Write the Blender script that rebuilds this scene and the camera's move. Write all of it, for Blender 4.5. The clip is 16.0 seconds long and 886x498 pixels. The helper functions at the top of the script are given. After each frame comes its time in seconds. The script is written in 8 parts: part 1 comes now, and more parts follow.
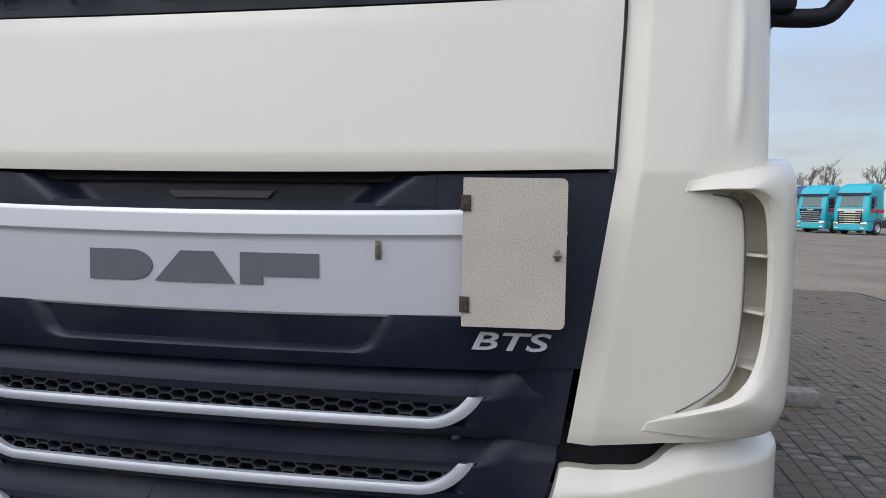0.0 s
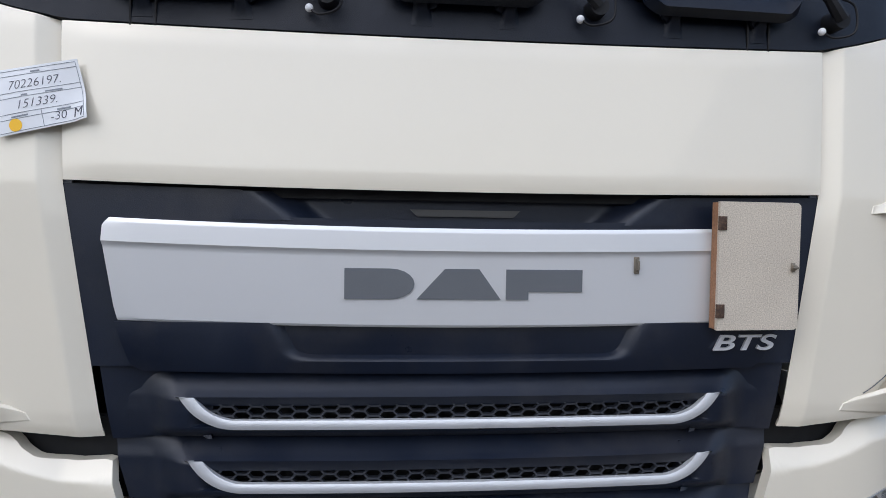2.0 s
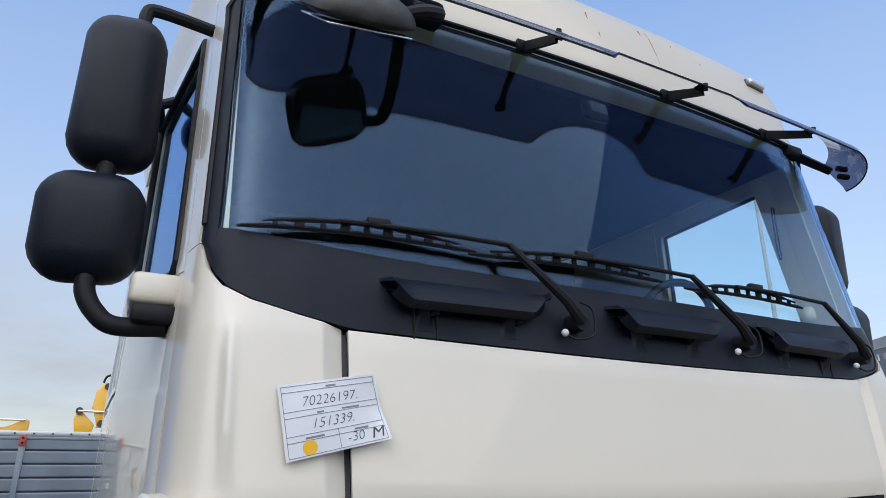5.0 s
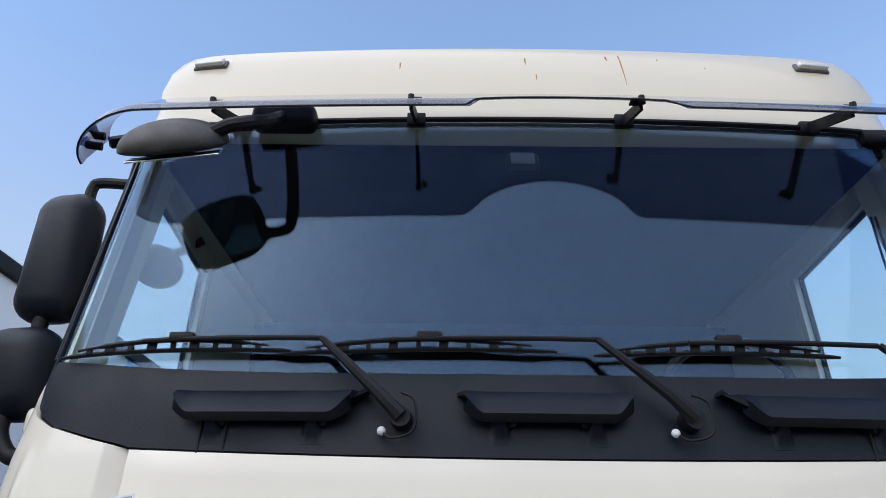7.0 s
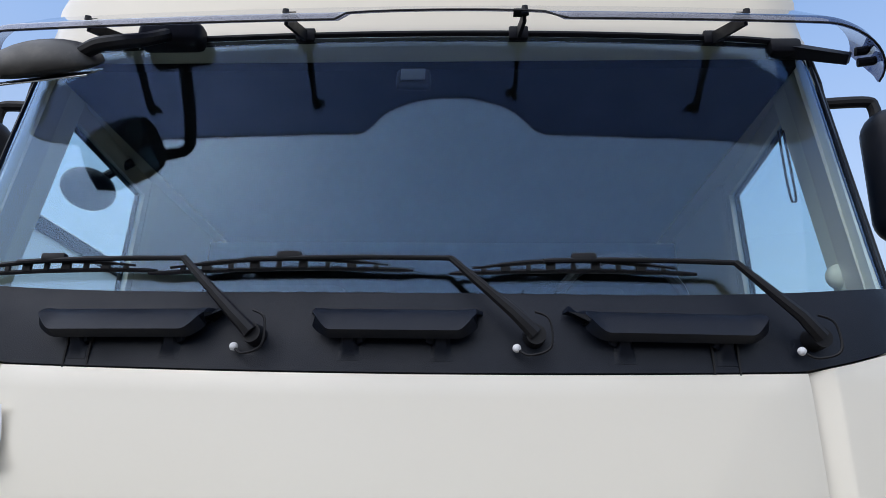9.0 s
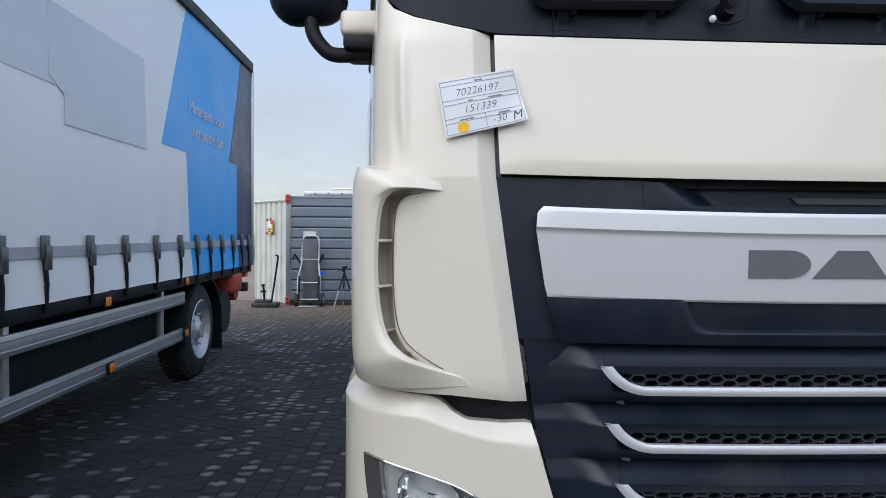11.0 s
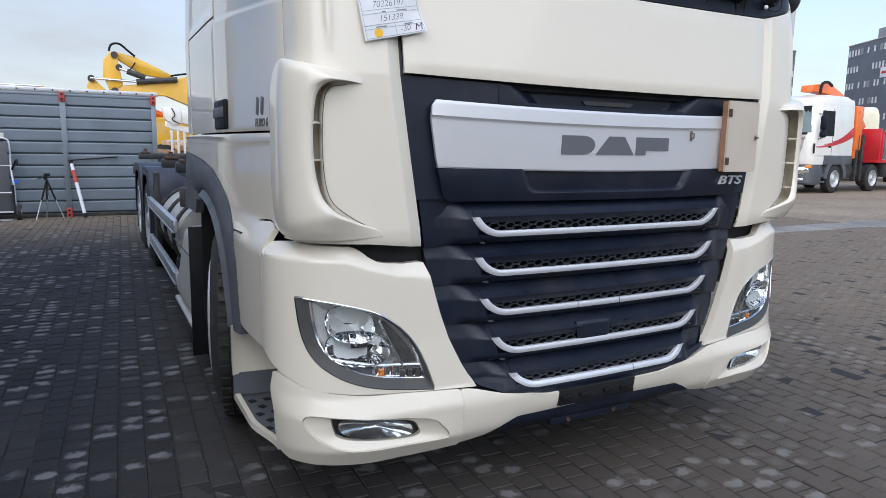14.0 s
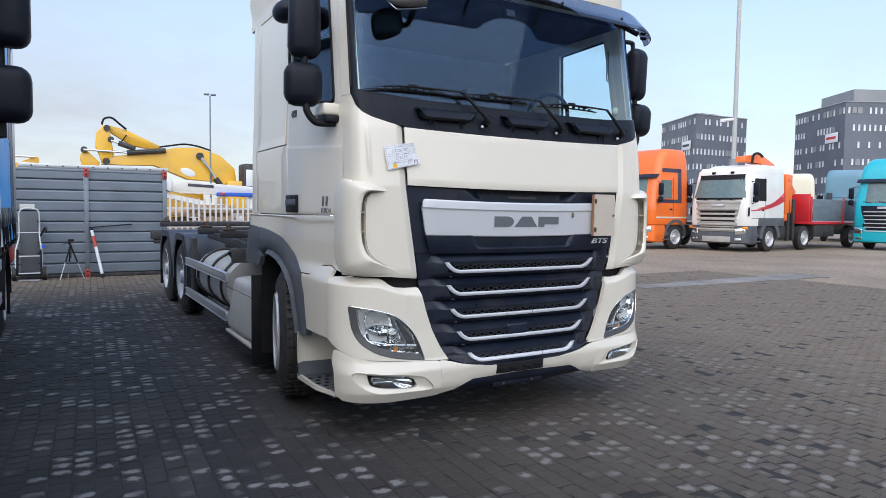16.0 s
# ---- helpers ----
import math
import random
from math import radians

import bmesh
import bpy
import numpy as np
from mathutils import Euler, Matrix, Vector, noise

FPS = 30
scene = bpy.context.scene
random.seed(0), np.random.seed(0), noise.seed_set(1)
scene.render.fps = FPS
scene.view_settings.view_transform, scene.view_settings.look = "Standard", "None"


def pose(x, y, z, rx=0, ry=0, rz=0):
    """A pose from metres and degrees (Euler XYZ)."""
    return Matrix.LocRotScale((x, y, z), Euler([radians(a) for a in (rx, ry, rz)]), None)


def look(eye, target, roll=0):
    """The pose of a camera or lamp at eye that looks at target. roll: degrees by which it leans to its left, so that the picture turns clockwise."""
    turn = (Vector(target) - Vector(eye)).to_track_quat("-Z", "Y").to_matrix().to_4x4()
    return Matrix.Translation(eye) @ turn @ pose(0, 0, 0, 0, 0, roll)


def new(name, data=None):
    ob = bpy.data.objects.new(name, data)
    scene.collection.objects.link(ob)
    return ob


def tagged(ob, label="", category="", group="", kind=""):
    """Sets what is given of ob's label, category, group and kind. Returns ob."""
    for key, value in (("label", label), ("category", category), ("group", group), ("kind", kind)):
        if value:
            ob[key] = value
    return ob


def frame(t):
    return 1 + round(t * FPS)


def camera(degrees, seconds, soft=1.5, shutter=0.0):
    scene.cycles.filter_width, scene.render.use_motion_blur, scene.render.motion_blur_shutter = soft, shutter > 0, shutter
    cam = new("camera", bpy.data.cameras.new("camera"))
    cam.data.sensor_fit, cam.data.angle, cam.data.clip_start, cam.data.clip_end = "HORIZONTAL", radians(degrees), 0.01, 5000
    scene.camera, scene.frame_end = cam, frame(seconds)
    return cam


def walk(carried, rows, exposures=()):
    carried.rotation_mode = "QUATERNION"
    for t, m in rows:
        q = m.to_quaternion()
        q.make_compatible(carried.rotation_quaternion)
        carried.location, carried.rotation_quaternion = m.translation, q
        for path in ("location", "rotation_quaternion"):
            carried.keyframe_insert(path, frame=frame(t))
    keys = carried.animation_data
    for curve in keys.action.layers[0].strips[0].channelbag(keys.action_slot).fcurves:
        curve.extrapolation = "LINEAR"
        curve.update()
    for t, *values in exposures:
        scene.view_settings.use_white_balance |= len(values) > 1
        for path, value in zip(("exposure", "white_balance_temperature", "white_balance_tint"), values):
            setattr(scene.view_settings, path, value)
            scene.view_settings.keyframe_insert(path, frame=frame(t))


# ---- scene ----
cam = camera(68.2, 16.0, 0.6)
PATH = [
    (0, (0.769, -1.332, 1.523), (0.433, 0.635, 1.396), 0.9),
    (0.5, (0.542, -1.486, 1.545), (0.420, 0.508, 1.449), 1.1),
    (1, (0.331, -1.524, 1.525), (0.305, 0.473, 1.444), 1.1),
    (1.5, (0.077, -1.494, 1.526), (0.201, 0.501, 1.456), 1.1),
    (2, (-0.187, -1.477, 1.523), (0.003, 0.512, 1.444), 0.9),
    (2.5, (-0.506, -1.464, 1.566), (-0.111, 0.495, 1.467), 1.3),
    (3, (-0.800, -1.404, 1.585), (-0.331, 0.532, 1.412), 1.5),
    (3.5, (-1.047, -1.278, 1.580), (-0.375, 0.596, 1.394), 1.6),
    (4, (-1.240, -1.199, 1.576), (-0.298, 0.562, 1.467), 1.5),
    (4.5, (-1.354, -1.202, 1.626), (-0.353, 0.517, 1.834), 1.2),
    (5, (-1.361, -1.237, 1.680), (-0.472, 0.437, 2.319), -0.1),
    (5.2, (-1.305, -1.271, 1.681), (-0.556, 0.405, 2.473), -0.5),
    (7.3, (-0.030, -1.388, 1.739), (-0.067, 0.399, 2.639), 0.9),
    (7.5, (0.078, -1.395, 1.749), (0.047, 0.390, 2.652), 0.8),
    (8, (0.268, -1.416, 1.771), (0.260, 0.391, 2.631), 0.9),
    (8.5, (0.330, -1.411, 1.773), (0.302, 0.420, 2.577), 0.9),
    (9, (0.167, -1.383, 1.731), (0.083, 0.502, 2.395), 1.1),
    (9.5, (-0.200, -1.461, 1.606), (-0.387, 0.465, 2.114), 1.5),
    (10, (-0.510, -1.541, 1.520), (-0.745, 0.434, 1.723), 1.5),
    (10.2, (-0.669, -1.550, 1.504), (-0.868, 0.434, 1.649), 1.3),
    (12.3, (-1.258, -1.669, 1.408), (-0.829, 0.267, 1.148), 0.5),
    (12.5, (-1.270, -1.667, 1.406), (-0.834, 0.267, 1.137), 0.6),
    (13, (-1.333, -1.693, 1.394), (-0.830, 0.220, 1.097), 0.5),
    (13.5, (-1.528, -1.763, 1.352), (-0.781, 0.066, 1.042), 1),
    (14, (-1.796, -1.958, 1.368), (-0.864, -0.216, 1.061), 1),
    (14.5, (-2.100, -2.301, 1.397), (-1.093, -0.585, 1.197), 0.9),
    (15, (-2.302, -2.682, 1.411), (-1.270, -0.977, 1.238), 0.8),
    (15.5, (-2.504, -3.088, 1.445), (-1.470, -1.379, 1.336), 0.7),
    (16, (-2.738, -3.535, 1.453), (-1.722, -1.815, 1.336), 0.7),
]
walk(cam, [(t, look(eye, target, roll)) for t, eye, target, roll in PATH], [(0.0, -0.20), (1.0, -0.18), (2.0, 0.02), (3.0, -0.05), (4.0, 0.0), (5.2, -0.08), (7.5, 0.0), (9.0, -0.08), (10.2, -0.02), (12.3, 0.15), (13.5, 0.14), (14.5, 0.22), (15.4, 0.30), (16.0, 0.19)])

# ---------------- world, sun ----------------
SUN_DIR = Vector((-0.46, -0.58, 0.67)).normalized()
world = bpy.data.worlds.new("sky")
scene.world = world
world.use_nodes = True
wn = world.node_tree
sky = wn.nodes.new("ShaderNodeTexSky")
sky.sky_type = "NISHITA"
sky.sun_disc = False
sky.sun_elevation = math.asin(SUN_DIR.z)
sky.sun_rotation = math.atan2(SUN_DIR.x, SUN_DIR.y)
sky.air_density, sky.dust_density, sky.ozone_density = 1.0, 0.8, 1.7
# a thin veil of cloud all round the sky, thicker towards the horizon
wtc = wn.nodes.new("ShaderNodeTexCoord")
wmap = wn.nodes.new("ShaderNodeMapping")
wmap.inputs["Scale"].default_value = (1.0, 1.0, 3.2)
wno = wn.nodes.new("ShaderNodeTexNoise")
wno.inputs["Scale"].default_value, wno.inputs["Detail"].default_value, wno.inputs["Roughness"].default_value = 1.7, 7.0, 0.6
wrm = wn.nodes.new("ShaderNodeMapRange")
wrm.inputs["From Min"].default_value, wrm.inputs["From Max"].default_value = 0.38, 0.72
wrm.inputs["To Min"].default_value, wrm.inputs["To Max"].default_value = 0.66, 1.0
wmx = wn.nodes.new("ShaderNodeMix")
wmx.data_type = "RGBA"
wmx.inputs[7].default_value = (2.0, 2.05, 2.24, 1.0)
wn.links.new(wtc.outputs["Generated"], wmap.inputs[0])
wn.links.new(wmap.outputs[0], wno.inputs["Vector"])
wn.links.new(wno.outputs["Fac"], wrm.inputs["Value"])
wsep = wn.nodes.new("ShaderNodeSeparateXYZ")
wn.links.new(wtc.outputs["Generated"], wsep.inputs[0])
wel = wn.nodes.new("ShaderNodeMapRange")
wel.inputs["From Min"].default_value, wel.inputs["From Max"].default_value = 0.08, 0.62
wel.inputs["To Min"].default_value, wel.inputs["To Max"].default_value = 1.0, 0.10
wn.links.new(wsep.outputs[2], wel.inputs["Value"])
wml = wn.nodes.new("ShaderNodeMath")
wml.operation = "MULTIPLY"
wn.links.new(wrm.outputs[0], wml.inputs[0])
wn.links.new(wel.outputs[0], wml.inputs[1])
wn.links.new(wml.outputs[0], wmx.inputs[0])
wn.links.new(sky.outputs[0], wmx.inputs[6])
wgain = wn.nodes.new("ShaderNodeMapRange")
wgain.inputs["From Min"].default_value, wgain.inputs["From Max"].default_value = 0.12, 0.62
wn.links.new(wsep.outputs[2], wgain.inputs["Value"])
wblue = wn.nodes.new("ShaderNodeMix")
wblue.data_type, wblue.blend_type = "RGBA", "MULTIPLY"
wblue.inputs[7].default_value = (1.20, 1.26, 1.31, 1.0)
wn.links.new(wgain.outputs[0], wblue.inputs[0])
wn.links.new(wmx.outputs[2], wblue.inputs[6])
wn.links.new(wblue.outputs[2], wn.nodes["Background"].inputs[0])
wn.nodes["Background"].inputs[1].default_value = 0.255
sun = new("sun", bpy.data.lights.new("sun", "SUN"))
sun.data.energy, sun.data.angle, sun.data.color = 2.55, radians(130), (1.0, 0.925, 0.80)
sun.matrix_world = look(SUN_DIR * 60, (0, 0, 0))


# ---------------- materials ----------------
def rgb(r, g, b):
    return (r, g, b, 1.0)


def surface(name, colour, rough=0.5, metal=0.0, var=0.06, size=8.0, fine=0.0, fine_size=180.0, bump=0.0, bump_size=120.0, dirt=None, dirt_amount=0.0, dirt_size=3.0, coat=0.0, rough_var=0.08, spec=0.5, random_value=0.0):
    """A material with large and small variation, dirt blotches and fine relief, in object metres."""
    m = bpy.data.materials.new(name)
    m.use_nodes = True
    nt = m.node_tree
    b = nt.nodes["Principled BSDF"]
    N, L = nt.nodes.new, nt.links.new
    tc = N("ShaderNodeTexCoord")

    def nz(scale, detail=4.0):
        n = N("ShaderNodeTexNoise")
        n.inputs["Scale"].default_value, n.inputs["Detail"].default_value = scale, detail
        L(tc.outputs["Object"], n.inputs["Vector"])
        return n

    big = nz(size)
    hsv = N("ShaderNodeHueSaturation")
    hsv.inputs["Color"].default_value = rgb(*colour)
    mp = N("ShaderNodeMapRange")
    mp.inputs["To Min"].default_value, mp.inputs["To Max"].default_value = 1 - var, 1 + var
    mp.inputs["From Min"].default_value, mp.inputs["From Max"].default_value = 0.3, 0.7
    L(big.outputs["Fac"], mp.inputs["Value"])
    value = mp.outputs[0]
    if fine:
        f = nz(fine_size, 2.0)
        mf = N("ShaderNodeMapRange")
        mf.inputs["From Min"].default_value, mf.inputs["From Max"].default_value = 0.3, 0.7
        mf.inputs["To Min"].default_value, mf.inputs["To Max"].default_value = 1 - fine, 1 + fine
        L(f.outputs["Fac"], mf.inputs["Value"])
        mm = N("ShaderNodeMath")
        mm.operation = "MULTIPLY"
        L(value, mm.inputs[0]), L(mf.outputs[0], mm.inputs[1])
        value = mm.outputs[0]
    if random_value:
        oi = N("ShaderNodeObjectInfo")
        geo = N("ShaderNodeNewGeometry")
        add = N("ShaderNodeMath")
        add.operation = "ADD"
        L(oi.outputs["Random"], add.inputs[0]), L(geo.outputs["Random Per Island"], add.inputs[1])
        fr = N("ShaderNodeMath")
        fr.operation = "FRACT"
        L(add.outputs[0], fr.inputs[0])
        mr = N("ShaderNodeMapRange")
        mr.inputs["To Min"].default_value, mr.inputs["To Max"].default_value = 1 - random_value, 1 + random_value
        L(fr.outputs[0], mr.inputs["Value"])
        m2 = N("ShaderNodeMath")
        m2.operation = "MULTIPLY"
        L(value, m2.inputs[0]), L(mr.outputs[0], m2.inputs[1])
        value = m2.outputs[0]
    L(value, hsv.inputs["Value"])
    colour_out = hsv.outputs[0]
    if dirt:
        d = nz(dirt_size, 8.0)
        d.inputs["Roughness"].default_value = 0.65
        dr = N("ShaderNodeMapRange")
        dr.inputs["From Min"].default_value, dr.inputs["From Max"].default_value = 0.5, 0.75
        dr.inputs["To Max"].default_value = dirt_amount
        L(d.outputs["Fac"], dr.inputs["Value"])
        mix = N("ShaderNodeMix")
        mix.data_type = "RGBA"
        L(dr.outputs[0], mix.inputs[0]), L(colour_out, mix.inputs[6])
        mix.inputs[7].default_value = rgb(*dirt)
        colour_out = mix.outputs[2]
    L(colour_out, b.inputs["Base Color"])
    rr = N("ShaderNodeMapRange")
    rr.inputs["From Min"].default_value, rr.inputs["From Max"].default_value = 0.3, 0.7
    rr.inputs["To Min"].default_value, rr.inputs["To Max"].default_value = max(0.02, rough - rough_var), min(1, rough + rough_var)
    L(nz(size * 2.3, 6.0).outputs["Fac"], rr.inputs["Value"])
    L(rr.outputs[0], b.inputs["Roughness"])
    b.inputs["Metallic"].default_value = metal
    b.inputs["Specular IOR Level"].default_value = spec
    b.inputs["Coat Weight"].default_value = coat
    b.inputs["Coat Roughness"].default_value = 0.025
    if bump:
        bp = N("ShaderNodeBump")
        bp.inputs["Strength"].default_value, bp.inputs["Distance"].default_value = 1.0, bump
        L(nz(bump_size, 3.0).outputs["Fac"], bp.inputs["Height"])
        L(bp.outputs[0], b.inputs["Normal"])
    return m


def glass(name, tint=(1, 1, 1), rough=0.0, clear=0.85, gloss=0.07, sheen=(1, 1, 1)):
    """Thin pane: see-through with mirror gloss by angle."""
    m = bpy.data.materials.new(name)
    m.use_nodes = True
    nt = m.node_tree
    nt.nodes.remove(nt.nodes["Principled BSDF"])
    out = nt.nodes["Material Output"]
    tr = nt.nodes.new("ShaderNodeBsdfTransparent")
    tr.inputs[0].default_value = rgb(*[c * clear for c in tint])
    gl = nt.nodes.new("ShaderNodeBsdfGlossy")
    gl.inputs["Roughness"].default_value = rough
    gl.inputs["Color"].default_value = rgb(*sheen)
    fr = nt.nodes.new("ShaderNodeLayerWeight")
    fr.inputs["Blend"].default_value = 0.5
    pw = nt.nodes.new("ShaderNodeMath")
    pw.operation = "POWER"
    pw.inputs[1].default_value = 4.5
    mul = nt.nodes.new("ShaderNodeMath")
    mul.operation, mul.use_clamp = "MULTIPLY_ADD", True
    mul.inputs[1].default_value, mul.inputs[2].default_value = 0.95, gloss
    mx = nt.nodes.new("ShaderNodeMixShader")
    nt.links.new(fr.outputs["Facing"], pw.inputs[0])
    nt.links.new(pw.outputs[0], mul.inputs[0])
    nt.links.new(mul.outputs[0], mx.inputs[0])
    nt.links.new(tr.outputs[0], mx.inputs[1])
    nt.links.new(gl.outputs[0], mx.inputs[2])
    nt.links.new(mx.outputs[0], out.inputs["Surface"])
    return m


WHITE = surface("cream_paint", (0.72, 0.662, 0.55), 0.4, var=0.015, size=1.3, coat=0.9, rough_var=0.05, dirt=(0.5, 0.46, 0.38), dirt_amount=0.05, dirt_size=2.5)
# the roof's cream, yellowed in colour for the sun that reaches it
ROOF_WHITE = surface("cream_roof_sun_tint", (0.60, 0.535, 0.42), 0.36, var=0.02, size=2.0, coat=0.4, rough_var=0.03)
DARK = surface("dark_grey_plastic", (0.0060, 0.0100, 0.0215), 0.38, spec=0.42, var=0.16, size=3.0, fine=0.08, bump=0.0004, bump_size=700.0, dirt=(0.054, 0.050, 0.051), dirt_amount=0.48, dirt_size=2.6, rough_var=0.12)
COWL = surface("cowl_black_plastic", (0.005, 0.0075, 0.0145), 0.42, spec=0.22, var=0.14, size=4.0, fine=0.08, bump=0.0006, bump_size=600.0, dirt=(0.06, 0.063, 0.075), dirt_amount=0.08, dirt_size=5.0)
BLACK = surface("black_rubber", (0.009, 0.009, 0.011), 0.55, spec=0.25, var=0.2, size=10.0, fine=0.1)
# near-black; in gaps, holes and hollows it carries the shade
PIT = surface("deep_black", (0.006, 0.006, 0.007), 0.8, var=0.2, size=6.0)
SILVER = surface("silver_lacquer", (0.65, 0.652, 0.66), 0.34, metal=0.35, var=0.012, size=2.0, coat=0.25, rough_var=0.02)
EMBLEM = surface("emblem_grey", (0.125, 0.133, 0.145), 0.5, metal=0.2, var=0.04, fine=0.06, fine_size=800.0)
CHROME = surface("satin_chrome", (0.64, 0.65, 0.67), 0.36, metal=0.4, var=0.03, size=6.0, rough_var=0.08)
BRIGHT = surface("bright_chrome", (0.8, 0.81, 0.82), 0.1, metal=1.0, var=0.02, rough_var=0.04)
FENDER = surface("grey_fender_plastic", (0.085, 0.092, 0.105), 0.5, var=0.08, size=3.0, bump=0.0005, bump_size=500.0, dirt=(0.2, 0.19, 0.17), dirt_amount=0.25)
TYRE = surface("tyre_rubber", (0.022, 0.021, 0.02), 0.8, var=0.2, size=9.0, fine=0.15, bump=0.001, bump_size=220.0, dirt=(0.13, 0.115, 0.095), dirt_amount=0.5, dirt_size=7.0)
RIM = surface("rim_paint", (0.55, 0.56, 0.57), 0.42, metal=0.4, var=0.08, size=8.0, dirt=(0.2, 0.17, 0.13), dirt_amount=0.3, dirt_size=9.0)
ALU = surface("aluminium", (0.55, 0.56, 0.57), 0.42, metal=0.8, var=0.07, size=5.0, fine=0.06, dirt=(0.25, 0.22, 0.18), dirt_amount=0.35, dirt_size=5.0)
STEEL = surface("dark_steel", (0.05, 0.05, 0.052), 0.55, metal=0.4, var=0.2, size=6.0, fine=0.1, dirt=(0.16, 0.12, 0.08), dirt_amount=0.5, dirt_size=6.0)
RUST = surface("rusty_steel", (0.075, 0.045, 0.032), 0.7, metal=0.3, var=0.25, size=60.0, fine=0.2, dirt=(0.25, 0.13, 0.06), dirt_amount=0.5, dirt_size=90.0)
BOARD = surface("speckled_board", (0.52, 0.455, 0.372), 0.75, var=0.05, size=10.0, fine=0.22, fine_size=330.0, bump=0.0008, bump_size=380.0)
BOARD_EDGE = surface("raw_board_edge", (0.30, 0.15, 0.08), 0.8, var=0.15, size=40.0, fine=0.15)
PAPER = surface("paper", (0.72, 0.73, 0.75), 0.7, var=0.02, size=12.0)
INK = surface("ink", (0.05, 0.05, 0.07), 0.6, var=0.1)
LINE_INK = surface("printed_line", (0.2, 0.22, 0.25), 0.6, var=0.1)
YELLOW_DOT = surface("yellow_sticker", (0.9, 0.5, 0.02), 0.5, var=0.05)
LAMP_GREY = surface("lamp_bezel_grey", (0.07, 0.068, 0.066), 0.4, metal=0.2, var=0.06)
REFLECTOR = surface("lamp_reflector", (0.85, 0.86, 0.87), 0.06, metal=1.0, var=0.02, rough_var=0.03)
AMBER = surface("amber_plastic", (0.8, 0.25, 0.03), 0.25, var=0.05)
LINING = surface("cream_pillar_lining", (0.80, 0.75, 0.60), 0.55, var=0.03, size=6.0, fine=0.04)
# almost no albedo: the cab's inner shade is held in this colour
INSIDE = surface("cab_interior_shaded", (0.0015, 0.0025, 0.0045), 0.8, var=0.1, size=2.0)
DASH = surface("dashboard_grey", (0.30, 0.325, 0.305), 0.7, var=0.08, size=6.0)
GLASS = glass("clear_glass", (0.925, 0.99, 0.998), 0.0, 0.985, 0.037, (0.47, 0.66, 0.96))
LENS = glass("lamp_lens", (0.97, 0.98, 0.98), 0.0, 0.97, 0.03)
SMOKE = glass("smoked_visor", (0.46, 0.48, 0.58), 0.03, 0.85)
MIRROR = surface("mirror_glass", (0.85, 0.87, 0.88), 0.02, metal=1.0, var=0.01, rough_var=0.01)


# ---------------- mesh helpers ----------------
def finish(name, bm, material, smooth=True, angle=0.6):
    bmesh.ops.recalc_face_normals(bm, faces=bm.faces)
    if smooth:
        for f in bm.faces:
            f.smooth = True
        for e in bm.edges:
            if len(e.link_faces) == 2 and e.calc_face_angle(0) > angle:
                e.smooth = False
    me = bpy.data.meshes.new(name)
    bm.to_mesh(me)
    bm.free()
    if material:
        me.materials.append(material)
    return me


def part(name, bm, material, parent, label="", smooth=True, angle=0.6):
    """One mesh object under a thing or under a part; the mesh is in the thing's own metres."""
    ob = new(name, finish(name, bm, material, smooth, angle))
    ob.parent = parent
    if label:
        ob["label"] = label
    return ob


def single(name, bm, material, label, category, group="", kind="", at=None, smooth=True, angle=0.6):
    ob = new(name, finish(name, bm, material, smooth, angle))
    if at:
        ob.matrix_world = at
    return tagged(ob, label, category, group, kind)


def thing(name, label, category, group="", at=None):
    ob = new(name)
    ob.empty_display_size = 0.2
    if at:
        ob.matrix_world = at
    return tagged(ob, label, category, group)


def BM():
    return bmesh.new()


def box(bm, c, s, bevel=0.0, rot=(0, 0, 0), seg=2):
    m = pose(*c, *rot) @ Matrix.Diagonal((*s, 1))
    r = bmesh.ops.create_cube(bm, size=1.0, matrix=m)
    if bevel:
        es = list({e for v in r["verts"] for e in v.link_edges})
        bmesh.ops.bevel(bm, geom=es, offset=bevel, segments=seg, affect="EDGES", profile=0.5, clamp_overlap=True)
    return bm


def cyl(bm, a, b, r0, r1=None, n=16, caps=True):
    a, b = Vector(a), Vector(b)
    d = b - a
    m = Matrix.Translation((a + b) / 2) @ d.to_track_quat("Z", "Y").to_matrix().to_4x4()
    bmesh.ops.create_cone(bm, cap_ends=caps, segments=n, radius1=r0, radius2=r0 if r1 is None else r1, depth=d.length, matrix=m)
    return bm


def tube(bm, pts, r, n=10, closed=False):
    """A round bar along points; r may be a list."""
    pts = [Vector(p) for p in pts]
    k = len(pts)
    rings = []
    prev = None
    for i, p in enumerate(pts):
        a = pts[(i - 1) % k] if closed or i > 0 else p
        b = pts[(i + 1) % k] if closed or i < k - 1 else p
        t = (b - a).normalized()
        if prev is None:
            up = Vector((0, 0, 1)) if abs(t.z) < 0.9 else Vector((1, 0, 0))
            x = t.cross(up).normalized()
        else:
            x = (prev - t * prev.dot(t)).normalized()
        prev = x
        y = t.cross(x)
        rad = r[i] if isinstance(r, (list, tuple)) else r
        rings.append([bm.verts.new(p + (x * math.cos(2 * math.pi * j / n) + y * math.sin(2 * math.pi * j / n)) * rad) for j in range(n)])
    for i in range(k if closed else k - 1):
        A, B = rings[i], rings[(i + 1) % k]
        for j in range(n):
            bm.faces.new((A[j], A[(j + 1) % n], B[(j + 1) % n], B[j]))
    if not closed:
        bm.faces.new(rings[0][::-1]), bm.faces.new(rings[-1])
    return bm


